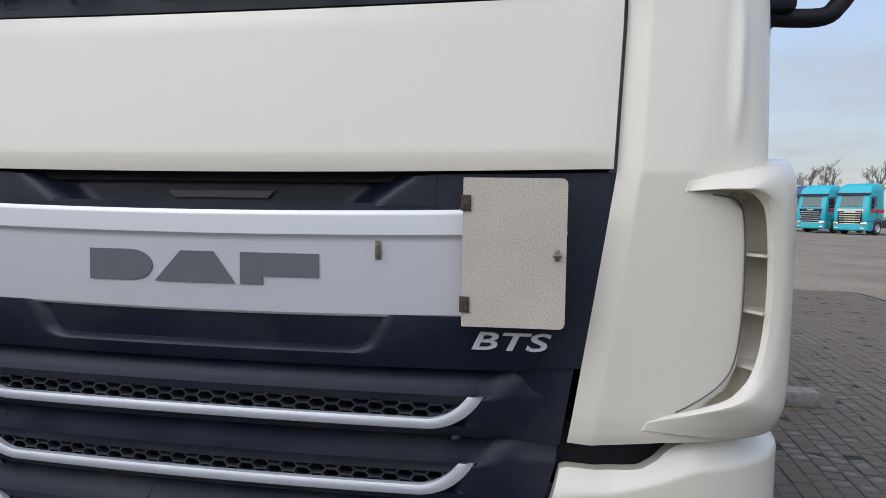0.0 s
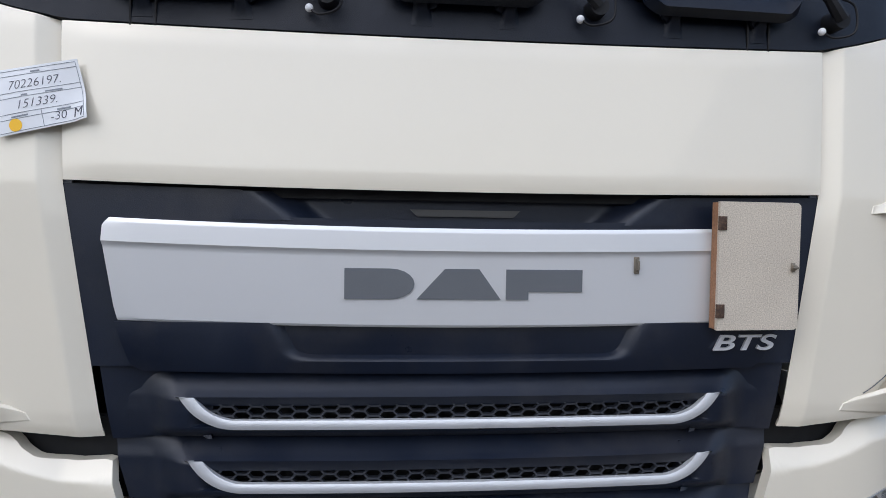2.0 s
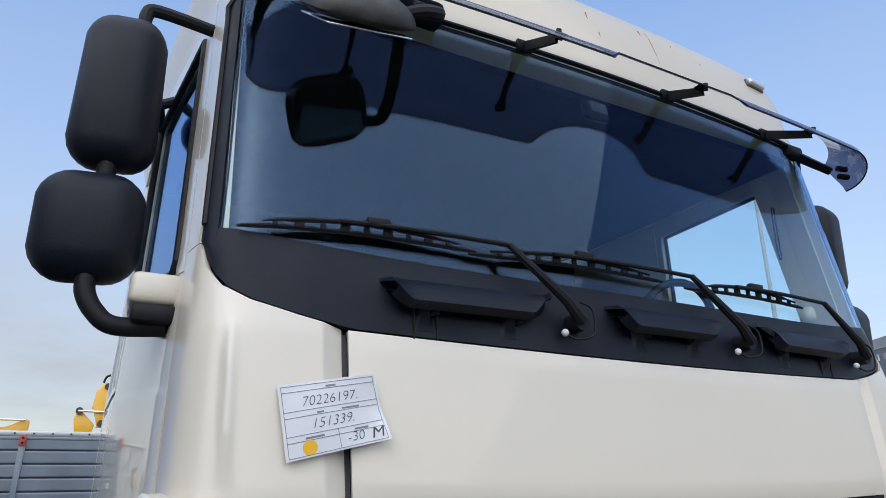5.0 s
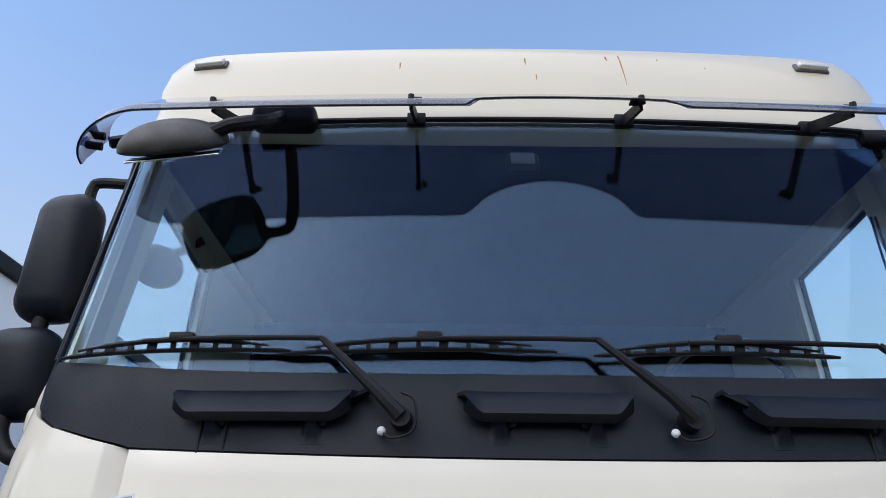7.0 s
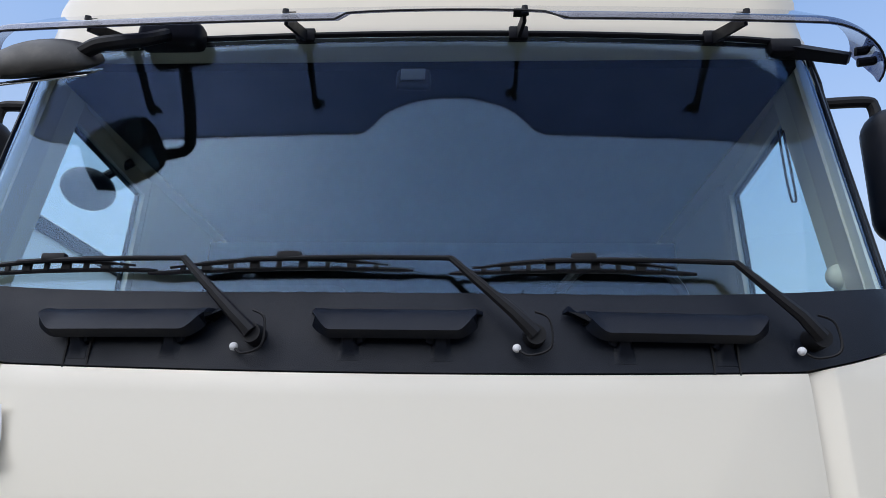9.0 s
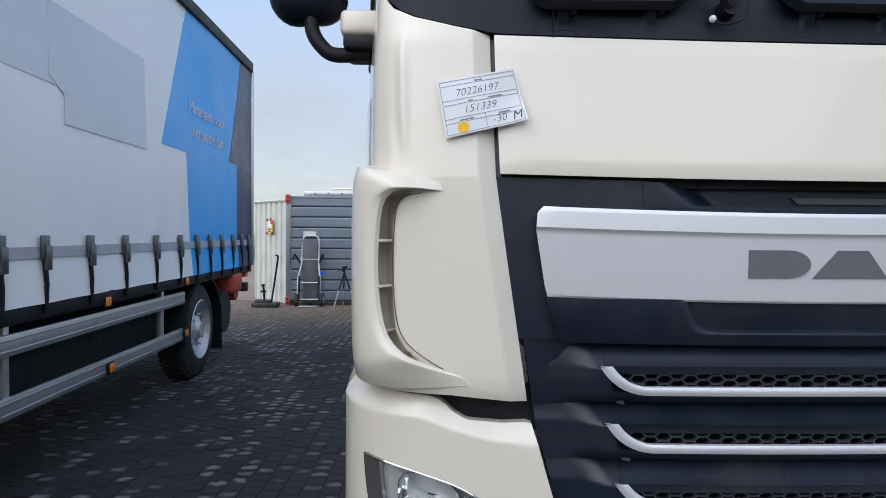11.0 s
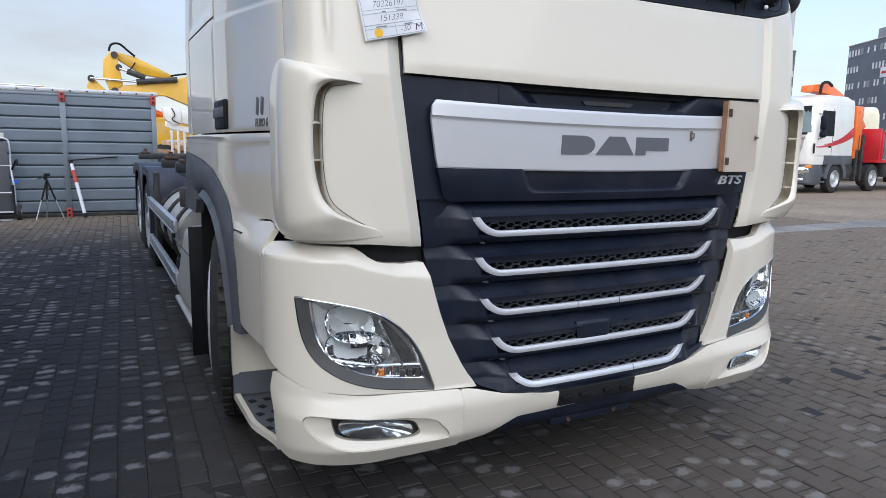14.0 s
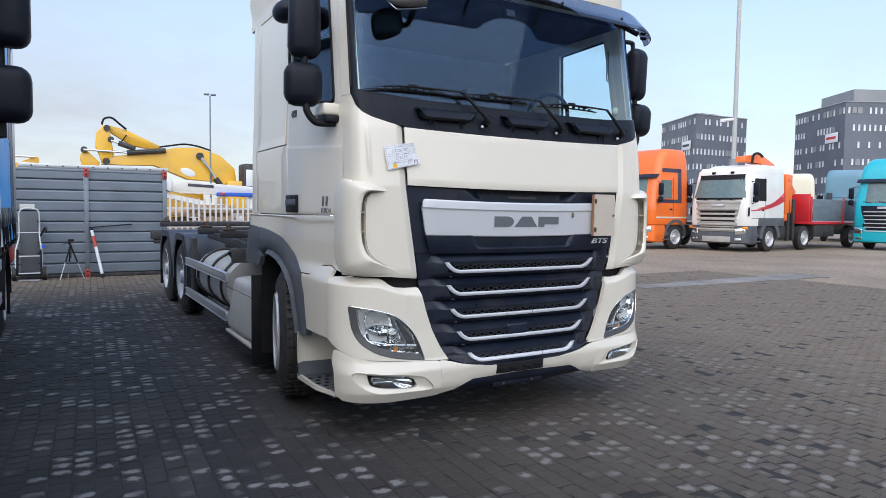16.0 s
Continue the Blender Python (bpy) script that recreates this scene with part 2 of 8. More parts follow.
def smooth_path(pts, n=6):
    """Points along a smooth curve through pts."""
    pts = [Vector(p) for p in pts]
    out = []
    for i in range(len(pts) - 1):
        p0, p1, p2, p3 = pts[max(i - 1, 0)], pts[i], pts[i + 1], pts[min(i + 2, len(pts) - 1)]
        for j in range(n):
            t = j / n
            out.append(0.5 * (2 * p1 + (p2 - p0) * t + (2 * p0 - 5 * p1 + 4 * p2 - p3) * t * t + (3 * p1 - p0 - 3 * p2 + p3) * t ** 3))
    out.append(pts[-1])
    return out


def patch(bm, f, nu, nv, thick=0.01, inward=None):
    """A solid curved sheet: f(u, v) gives the outer face; the inner lies thick behind it along the normal (inward: a vector to fix it)."""
    g = [[f(i / nu, j / nv) for j in range(nv + 1)] for i in range(nu + 1)]
    A = [[bm.verts.new(p) for p in row] for row in g]
    Bk = []
    for i in range(nu + 1):
        row = []
        for j in range(nv + 1):
            if inward is not None:
                n = Vector(inward)
            else:
                du = g[min(i + 1, nu)][j] - g[max(i - 1, 0)][j]
                dv = g[i][min(j + 1, nv)] - g[i][max(j - 1, 0)]
                n = du.cross(dv)
                n = n.normalized() if n.length > 1e-9 else Vector((0, 1, 0))
                flank = abs(n.x) > 0.8
                if flank and n.x * g[i][j].x > 0 or not flank and n.y < 0:
                    n = -n
            row.append(bm.verts.new(g[i][j] + n * thick))
        Bk.append(row)
    for i in range(nu):
        for j in range(nv):
            bm.faces.new((A[i][j], A[i + 1][j], A[i + 1][j + 1], A[i][j + 1]))
            bm.faces.new((Bk[i][j], Bk[i][j + 1], Bk[i + 1][j + 1], Bk[i + 1][j]))
    for i in range(nu):
        bm.faces.new((A[i][0], Bk[i][0], Bk[i + 1][0], A[i + 1][0]))
        bm.faces.new((A[i][nv], A[i + 1][nv], Bk[i + 1][nv], Bk[i][nv]))
    for j in range(nv):
        bm.faces.new((A[0][j], A[0][j + 1], Bk[0][j + 1], Bk[0][j]))
        bm.faces.new((A[nu][j], Bk[nu][j], Bk[nu][j + 1], A[nu][j + 1]))
    return bm


def prism(bm, outline, depth, at=None):
    """An outline of (x, z) points as a plate, its face at y = 0 and its back at y = depth, laid at the pose."""
    m = at or Matrix()
    F = [bm.verts.new(m @ Vector((x, 0, z))) for x, z in outline]
    K = [bm.verts.new(m @ Vector((x, depth, z))) for x, z in outline]
    n = len(F)
    bm.faces.new(F), bm.faces.new(K[::-1])
    for i in range(n):
        bm.faces.new((F[i], K[i], K[(i + 1) % n], F[(i + 1) % n]))
    return bm


def lerp(a, b, t):
    return a + (b - a) * t


def interp(x, table):
    """Piecewise-linear lookup in rows of (x, value)."""
    if x <= table[0][0]:
        return table[0][1]
    for (x0, y0), (x1, y1) in zip(table, table[1:]):
        if x <= x1:
            return lerp(y0, y1, (x - x0) / (x1 - x0))
    return table[-1][1]


# ---------------- the cream truck ----------------
# Plan of the cab: s runs from the middle of the front round the corner and along the side.
SA, CX, CY = 0.89, 0.40, 0.30
CORNER = [(SA + CX * math.sin(a) ** 0.85, 0.045 + CY * (1 - math.cos(a) ** 0.85)) for a in [math.pi / 2 * i / 24 for i in range(25)]]
ARC = [0.0]
for (xa, ya), (xb, yb) in zip(CORNER, CORNER[1:]):
    ARC.append(ARC[-1] + math.hypot(xb - xa, yb - ya))
SB = SA + ARC[-1]
SIDE_Y = CORNER[-1][1]


# above the bumper the corners are tighter and the sides taper in towards the front
UPPER = [(0.89, 0.032), (0.97, 0.039), (1.05, 0.049), (1.11, 0.062), (1.155, 0.080), (1.183, 0.103), (1.198, 0.13), (1.206, 0.165), (1.214, 0.23), (1.228, 0.36), (1.25, 0.62), (1.276, 0.95), (1.288, 1.25), (1.29, 1.6), (1.29, 4.0)]
UPPER_S = [0.89]
for (xa, ya), (xb, yb) in zip(UPPER, UPPER[1:]):
    UPPER_S.append(UPPER_S[-1] + math.hypot(xb - xa, yb - ya))


def lower_plan(s):
    if s <= SA:
        return s, 0.045 * (s / SA) ** 2
    if s >= SB:
        return CORNER[-1][0], SIDE_Y + (s - SB)
    d = s - SA
    for i in range(24):
        if d <= ARC[i + 1]:
            t = (d - ARC[i]) / (ARC[i + 1] - ARC[i])
            return lerp(CORNER[i][0], CORNER[i + 1][0], t), lerp(CORNER[i][1], CORNER[i + 1][1], t)
    return CORNER[-1]


def upper_plan(s):
    if s <= SA:
        return s, 0.032 * (s / SA) ** 2
    for i in range(len(UPPER) - 1):
        if s <= UPPER_S[i + 1]:
            # a smooth curve through the neighbouring corners
            p0, p1, p2, p3 = UPPER[max(i - 1, 0)], UPPER[i], UPPER[i + 1], UPPER[min(i + 2, len(UPPER) - 1)]
            t = (s - UPPER_S[i]) / (UPPER_S[i + 1] - UPPER_S[i])
            L1 = UPPER_S[i + 1] - UPPER_S[i]
            m1 = [(p2[c] - p0[c]) / max(1e-6, math.dist(p0, p2)) * L1 for c in (0, 1)]
            m2 = [(p3[c] - p1[c]) / max(1e-6, math.dist(p1, p3)) * L1 for c in (0, 1)]
            h = (2 * t ** 3 - 3 * t * t + 1, t ** 3 - 2 * t * t + t, -2 * t ** 3 + 3 * t * t, t ** 3 - t * t)
            return tuple(h[0] * p1[c] + h[1] * m1[c] + h[2] * p2[c] + h[3] * m2[c] for c in (0, 1))
    return UPPER[-1]


def plan(s, k=1.0):
    """The cab's outline; k = 0 at the bumper, 1 above it."""
    if k <= 0:
        return lower_plan(s)
    x1, y1 = upper_plan(s)
    if k >= 1:
        return x1, y1
    x0, y0 = lower_plan(s)
    return lerp(x0, x1, k), lerp(y0, y1, k)


RAKE = [(0.25, 0.03), (0.33, -0.02), (0.45, -0.035), (0.52, -0.01), (0.7, 0.0), (1.6, 0.0), (1.95, 0.03), (2.13, 0.065), (2.95, 0.195), (3.05, 0.21), (3.4, 0.30)]
WIDE = [(0.25, 0.985), (0.5, 1.0), (1.9, 1.0), (2.2, 0.992), (2.95, 0.985), (3.4, 0.96)]


def P(s, z, off=0.0, side=1):
    """A point of the cab's skin; off: metres outward; side: 1 or -1 for the half with positive or negative x."""
    if s < 0:
        return P(-s, z, off, -side)
    k = max(0.0, min(1.0, (z - 1.0) / 0.09))
    x, y = plan(s, k)
    x2, y2 = plan(s + 0.004, k)
    tx, ty = x2 - x, y2 - y
    d = math.hypot(tx, ty)
    nx, ny = ty / d, -tx / d
    fade = 1.0 if y < 0.35 else max(0.0, 1 - (y - 0.35) / 0.9)
    return Vector((side * (x * interp(z, WIDE) + nx * off), y + interp(z, RAKE) * fade + ny * off, z))


def skin(bm, left, right, z0, z1, nu, nv, thick=0.012, off=0.0, side=1):
    """A sheet of the skin; left, right are s as functions of z; z0, z1 are z as functions of u."""
    fz0 = z0 if callable(z0) else (lambda u: z0)
    fz1 = z1 if callable(z1) else (lambda u: z1)
    fl = left if callable(left) else (lambda z: left)
    fr = right if callable(right) else (lambda z: right)
    fo = off if callable(off) else (lambda u, v: off)

    def f(u, v):
        z = lerp(fz0(u), fz1(u), v)
        return P(lerp(fl(z), fr(z), u), z, fo(u, v), side)
    return patch(bm, f, nu, nv, thick)


def ramp(t):
    t = max(0.0, min(1.0, t))
    return t * t * (3 - 2 * t)


truck = thing("truck", "cream white flat-front lorry with bare chassis on brick paving", "truck")


def edge_soft(u, v, d=0.006, w=0.04):
    """A small roll-in at a panel's edge."""
    e = min(u, 1 - u, v, 1 - v)
    return -d * max(0.0, 1 - e / w) ** 2


# upper front panel, between the windscreen cowl and the dark grille surround
part("front_panel", skin(BM(), lambda z: -interp(z, [(1.6, 0.882), (1.96, 0.898)]), lambda z: interp(z, [(1.6, 0.882), (1.96, 0.898)]), lambda u: 1.594 + 0.012 * (2 * u - 1) ** 2, lambda u: 1.943 + 0.017 * (2 * u - 1) ** 2, 48, 14, 0.015, lambda u, v: edge_soft(u, v) + 0.004), WHITE, truck)

# dark panel behind and round the silver band
INNER = [(0.40, 0.30), (0.44, 0.42), (0.51, 0.60), (0.60, 0.655), (0.69, 0.70), (0.80, 0.74), (0.97, 0.788), (1.03, 0.796), (1.36, 0.845), (1.6, 0.880)]
part("grille_surround", skin(BM(), lambda z: -interp(z, INNER) - 0.016, lambda z: interp(z, INNER) + 0.016, lambda u: 1.19, lambda u: 1.588 + 0.012 * (2 * u - 1) ** 2 - 0.060 * ramp((0.50 - abs(2 * u - 1) * 0.893) / 0.02), 176, 14, 0.03, lambda u, v: -0.022 + 0.012 * math.exp(-((v - 0.25) / 0.16) ** 2) * (1 if abs(2 * u - 1) < 0.82 else max(0.0, 1 - (abs(2 * u - 1) - 0.82) / 0.08))), DARK, truck, "dark grey plastic grille surround")
# sloped wings of the surround that run down beside the louvres
for side in (1, -1):
    part("surround_wing", skin(BM(), lambda z: interp(z, INNER) - 0.20, lambda z: interp(z, INNER) - 0.002, 1.02, 1.25, 10, 8, 0.02, lambda u, v: -0.03 - 0.05 * (1 - u) ** 1.5 * (1 - v), side), DARK, truck)

# chin under the silver band with its long scoop
part("chin", skin(BM(), lambda z: -interp(z, [(1.17, 0.70), (1.20, 0.738), (1.30, 0.768)]), lambda z: interp(z, [(1.17, 0.70), (1.20, 0.738), (1.30, 0.768)]), lambda u: 1.183 - 0.006 * (1 - (2 * u - 1) ** 2), 1.296, 120, 24, 0.03, lambda u, v: 0.012 - 0.02 * (1 - v) ** 2 - 0.052 * ramp((lerp(0.395, 0.43, v) - abs(2 * u - 1) * 0.75) / 0.075) * ramp((v - 0.24) / 0.26)), DARK, truck)

# silver band with a crease
def band_left(z):
    return -interp(z, [(1.285, 0.745), (1.30, 0.762), (1.33, 0.77), (1.47, 0.793), (1.51, 0.79), (1.525, 0.775)])


part("silver_band", skin(BM(), band_left, lambda z: -band_left(z), lambda u: 1.286 + 0.013 * (2 * u - 1) ** 2, lambda u: 1.511 + 0.014 * (2 * u - 1) ** 2, 56, 40, 0.02, lambda u, v: 0.010 + (0.004 * v / 0.74 if v < 0.74 else 0.004 + 0.007 * min(1, (v - 0.74) / 0.03) - 0.003 * max(0, (v - 0.775) / 0.225)) + edge_soft(u, v, 0.004, 0.02)), SILVER, truck, "silver lacquered band across the grille")

# grip recess over the band, with slanted cheeks
part("grip_recess", skin(BM(), -0.52, 0.52, 1.524, 1.589, 104, 10, 0.012, lambda u, v: -0.0195 - 0.050 * ramp((lerp(0.40, 0.485, v) - abs(2 * u - 1) * 0.52) / 0.10)), DARK, truck)
part("grip_slot", skin(BM(), lambda z: -0.125 + (1.56 - z), lambda z: 0.15 - (1.56 - z), 1.538, 1.554, 12, 3, 0.012, -0.062), LAMP_GREY, truck)

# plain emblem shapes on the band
def emblem(outline, holes=()):
    bm = BM()
    F = []
    for x, z in outline:
        F.append(bm.verts.new(P(x, z, 0.0155)))
    B = [bm.verts.new(P(x, z, 0.008)) for x, z in outline]
    n = len(F)
    bm.faces.new(F)
    for i in range(n):
        bm.faces.new((F[i], B[i], B[(i + 1) % n], F[(i + 1) % n]))
    return bm


ZT, ZB = 1.420, 1.351
d_curve = [(-0.165 + 0.055 * math.sin(math.pi * i / 10), (ZT + ZB) / 2 + (ZT - ZB) / 2 * math.cos(math.pi * i / 10)) for i in range(11)]
part("emblem_plate", emblem([(-0.266, ZB), (-0.266, ZT)] + d_curve), EMBLEM, truck, "grey emblem plate with a rounded end")
part("emblem_plate", emblem([(-0.105, ZB), (-0.042, ZT), (0.036, ZT), (0.086, ZB)]), EMBLEM, truck, "grey wedge-shaped emblem plate")
part("emblem_plate", emblem([(0.098, ZB), (0.098, ZT), (0.276, ZT), (0.276, ZB + 0.018), (0.15, ZB + 0.018), (0.15, ZB)]), EMBLEM, truck, "grey stepped emblem plate")

# ---- louvres: five dark slats, each with a honeycomb and a bright lip ----
ROWS_Z = [(1.124, 1.057, 0.60), (0.978, 0.911, 0.582), (0.825, 0.762, 0.556), (0.675, 0.612, 0.505), (0.531, 0.474, 0.43)]


part("grille_back", skin(BM(), lambda z: -interp(z, INNER) + 0.01, lambda z: interp(z, INNER) - 0.01, lambda u: 0.45, 1.2, 30, 14, 0.02, -0.12), PIT, truck)


MESH = surface("mesh_plastic", (0.022, 0.025, 0.032), 0.45, var=0.15, size=20.0, dirt=(0.06, 0.06, 0.065), dirt_amount=0.35, dirt_size=9.0)


def honeycomb(half, zt, zb, skip=None):
    """Flat-topped honeycomb bars between two heights."""
    bm = BM()
    W = 0.044
    H = (zt - zb) / 2.5
    bar = 0.0042
    cols = int(half / (0.75 * W)) + 1
    seen = set()
    for c in range(-cols, cols + 1):
        for r in range(-1, 5):
            cx, cz = c * 0.75 * W, zb + r * H + (H / 2 if c % 2 else 0)
            pts = [(cx + W / 2 * k, cz + H / 2 * m) for k, m in ((1, 0), (0.5, 1), (-0.5, 1), (-1, 0), (-0.5, -1), (0.5, -1))]
            for (x0, z0), (x1, z1) in zip(pts, pts[1:] + pts[:1]):
                key = (round((x0 + x1) * 2000), round((z0 + z1) * 2000))
                if key in seen:
                    continue
                seen.add(key)
                if max(abs(x0), abs(x1)) > half or min(z0, z1) < zb - 0.004 or max(z0, z1) > zt + 0.006:
                    continue
                if skip and skip[0] < (x0 + x1) / 2 < skip[1]:
                    continue
                p, q = Vector((x0, 0, z0)), Vector((x1, 0, z1))
                d = (q - p).normalized()
                p, q = p - d * 0.001, q + d * 0.001
                n = Vector((-d.z, 0, d.x)) * bar / 2
                a = [bm.verts.new(P(k.x, k.z, -0.010 - dep)) for dep in (0.0, 0.014) for k in (p - n, p + n, q + n, q - n)]
                bm.faces.new((a[0], a[1], a[2], a[3]))
                for i in range(4):
                    bm.faces.new((a[i], a[i + 4], a[(i + 1) % 4 + 4], a[(i + 1) % 4]))
    return bm


prev_low = 1.192
for k, (zt, zb, half) in enumerate(ROWS_Z):
    wide = lambda z: interp(z, INNER) - 0.004
    half += 0.012
    lipz = zb - 0.030 - (0.018 if k == 4 else 0.0)
    # sloping face over the mesh
    slat = part("louvre", skin(BM(), -half - 0.004, half + 0.004, zt + 0.003, prev_low, 40, 8, 0.03, lambda u, v: 0.0046 - 0.058 * v ** 0.8), DARK, truck)
    # rounded body under the bright lip
    part("louvre_lip", skin(BM(), -half - 0.004, half + 0.004, lipz, zb + 0.002, 40, 8, 0.035, lambda u, v: 0.0046 - 0.034 * (1 - v) ** 2), DARK, slat)
    for side in (1, -1):
        # end piece: carries the slat on past a slanted joint and falls back to the surround in a broad facet
        def facet(u, v, side=side, half=half, lipz=lipz, top=prev_low, zt=zt, zb=zb):
            z = lerp(lipz, top, v)
            up = max(0.0, (z - zt) / (top - zt))
            low = max(0.0, (zb - z) / (zb - lipz))
            x = lerp(half - 0.05, max(wide(z), half + 0.03), u)
            mid = 0.004 - 0.058 * up ** 0.8 if z > zt else 0.004
            mid -= 0.034 * low ** 2
            cheek = -0.026 * ramp((half - x) / 0.045) * (1.0 if zb < z < zt else 0.0)
            joint_x = half + 0.012 + 0.034 * up
            out = ramp((x - joint_x) / 0.10)
            crease = 0.006 * ramp((x - joint_x) / 0.012) * (1 - out) * up
            return P(x, z, lerp(mid, -0.034 - 0.012 * up, out) + cheek + crease, side)
        part("louvre_wedge", patch(BM(), facet, 30, 26, 0.03), DARK, slat, angle=0.9)
    for x0 in {2: (-0.148, 0.065), 4: (0.142,)}.get(k, ()):
        bm = BM()
        tube(bm, [P(x0, lerp(zt + 0.004, prev_low - 0.002, i / 4), 0.0042 - 0.058 * (i / 4) ** 0.8) for i in range(5)], 0.0016, 4)
        part("louvre_joint", bm, PIT, slat)
        bm = BM()
        tube(bm, [P(x0, z, 0.0078) for z in (lipz + 0.012, zb - 0.003, zb + 0.018)], 0.0014, 4)
        part("lip_joint", bm, PIT, slat)
    comb = part("honeycomb", honeycomb(half - 0.03, zt, zb + 0.012, (-0.142, 0.031) if k == 3 else None), MESH, slat, "dark honeycomb mesh")
    comb["kind"] = "stuff"

    # bright lip: an even strip that curls up at both ends
    def rail(x, zt=zt, zb=zb, half=half):
        c = max(0.0, (abs(x) - (half - 0.105)) / 0.105)
        return zb + 0.0065 + (zt - zb - 0.006) * (0.75 * c ** 1.9 + 0.25 * c ** 5)

    def strip(u, v, half=half, rail=rail, zt=zt):
        x = math.copysign((half + 0.012) * (1 - (1 - abs(2 * u - 1)) ** 1.7), 2 * u - 1)
        e = 0.0012
        tx, tz = 2 * e, rail(x + e) - rail(x - e)
        d = math.hypot(tx, tz)
        w = (v - 0.5) * (0.0215 + 0.006 * max(0.0, (abs(x) - half + 0.09) / 0.09))
        return P(x - tz / d * w, min(zt + 0.002, rail(x) + tx / d * w), 0.005 + 0.003 * math.sin(math.pi * v))
    part("bright_lip", patch(BM(), strip, 120, 4, 0.014, (0, 1, 0)), CHROME, slat, "satin chrome lip")
    prev_low = lipz - 0.001
part("sensor_cover", skin(BM(), lambda z: -0.142 + 0.25 * max(0, 0.66 - z), lambda z: 0.031 - 0.25 * max(0, 0.66 - z), 0.616, 0.696, 10, 8, 0.03, lambda u, v: 0.004 + edge_soft(u, v, 0.008, 0.12)), DARK, truck, "smooth dark sensor cover")
# black strip behind the joint under the upper panel, drawing its shade
part("panel_joint", skin(BM(), -0.90, 0.90, 1.575, 1.625, 40, 2, 0.01, -0.045), PIT, truck)

# lowest rim of the grille
part("grille_foot", skin(BM(), lambda z: -interp(z, INNER) + 0.004, lambda z: interp(z, INNER) - 0.004, lambda u: 0.425 + 0.02 * (2 * u - 1) ** 2, lambda u: 0.445 + 0.075 * abs(2 * u - 1) ** 2.2, 30, 5, 0.03, lambda u, v: -0.004), DARK, truck)

# ---- corner panels with the air duct ear ----
def top_line(s):
    """Lower edge of the dark cowl along the corner."""
    return interp(s, [(0.89, 1.964), (1.0, 1.988), (1.1, 2.015), (1.16, 2.045), (1.2, 2.09), (1.222, 2.135), (1.235, 2.152), (SB, 2.156)])


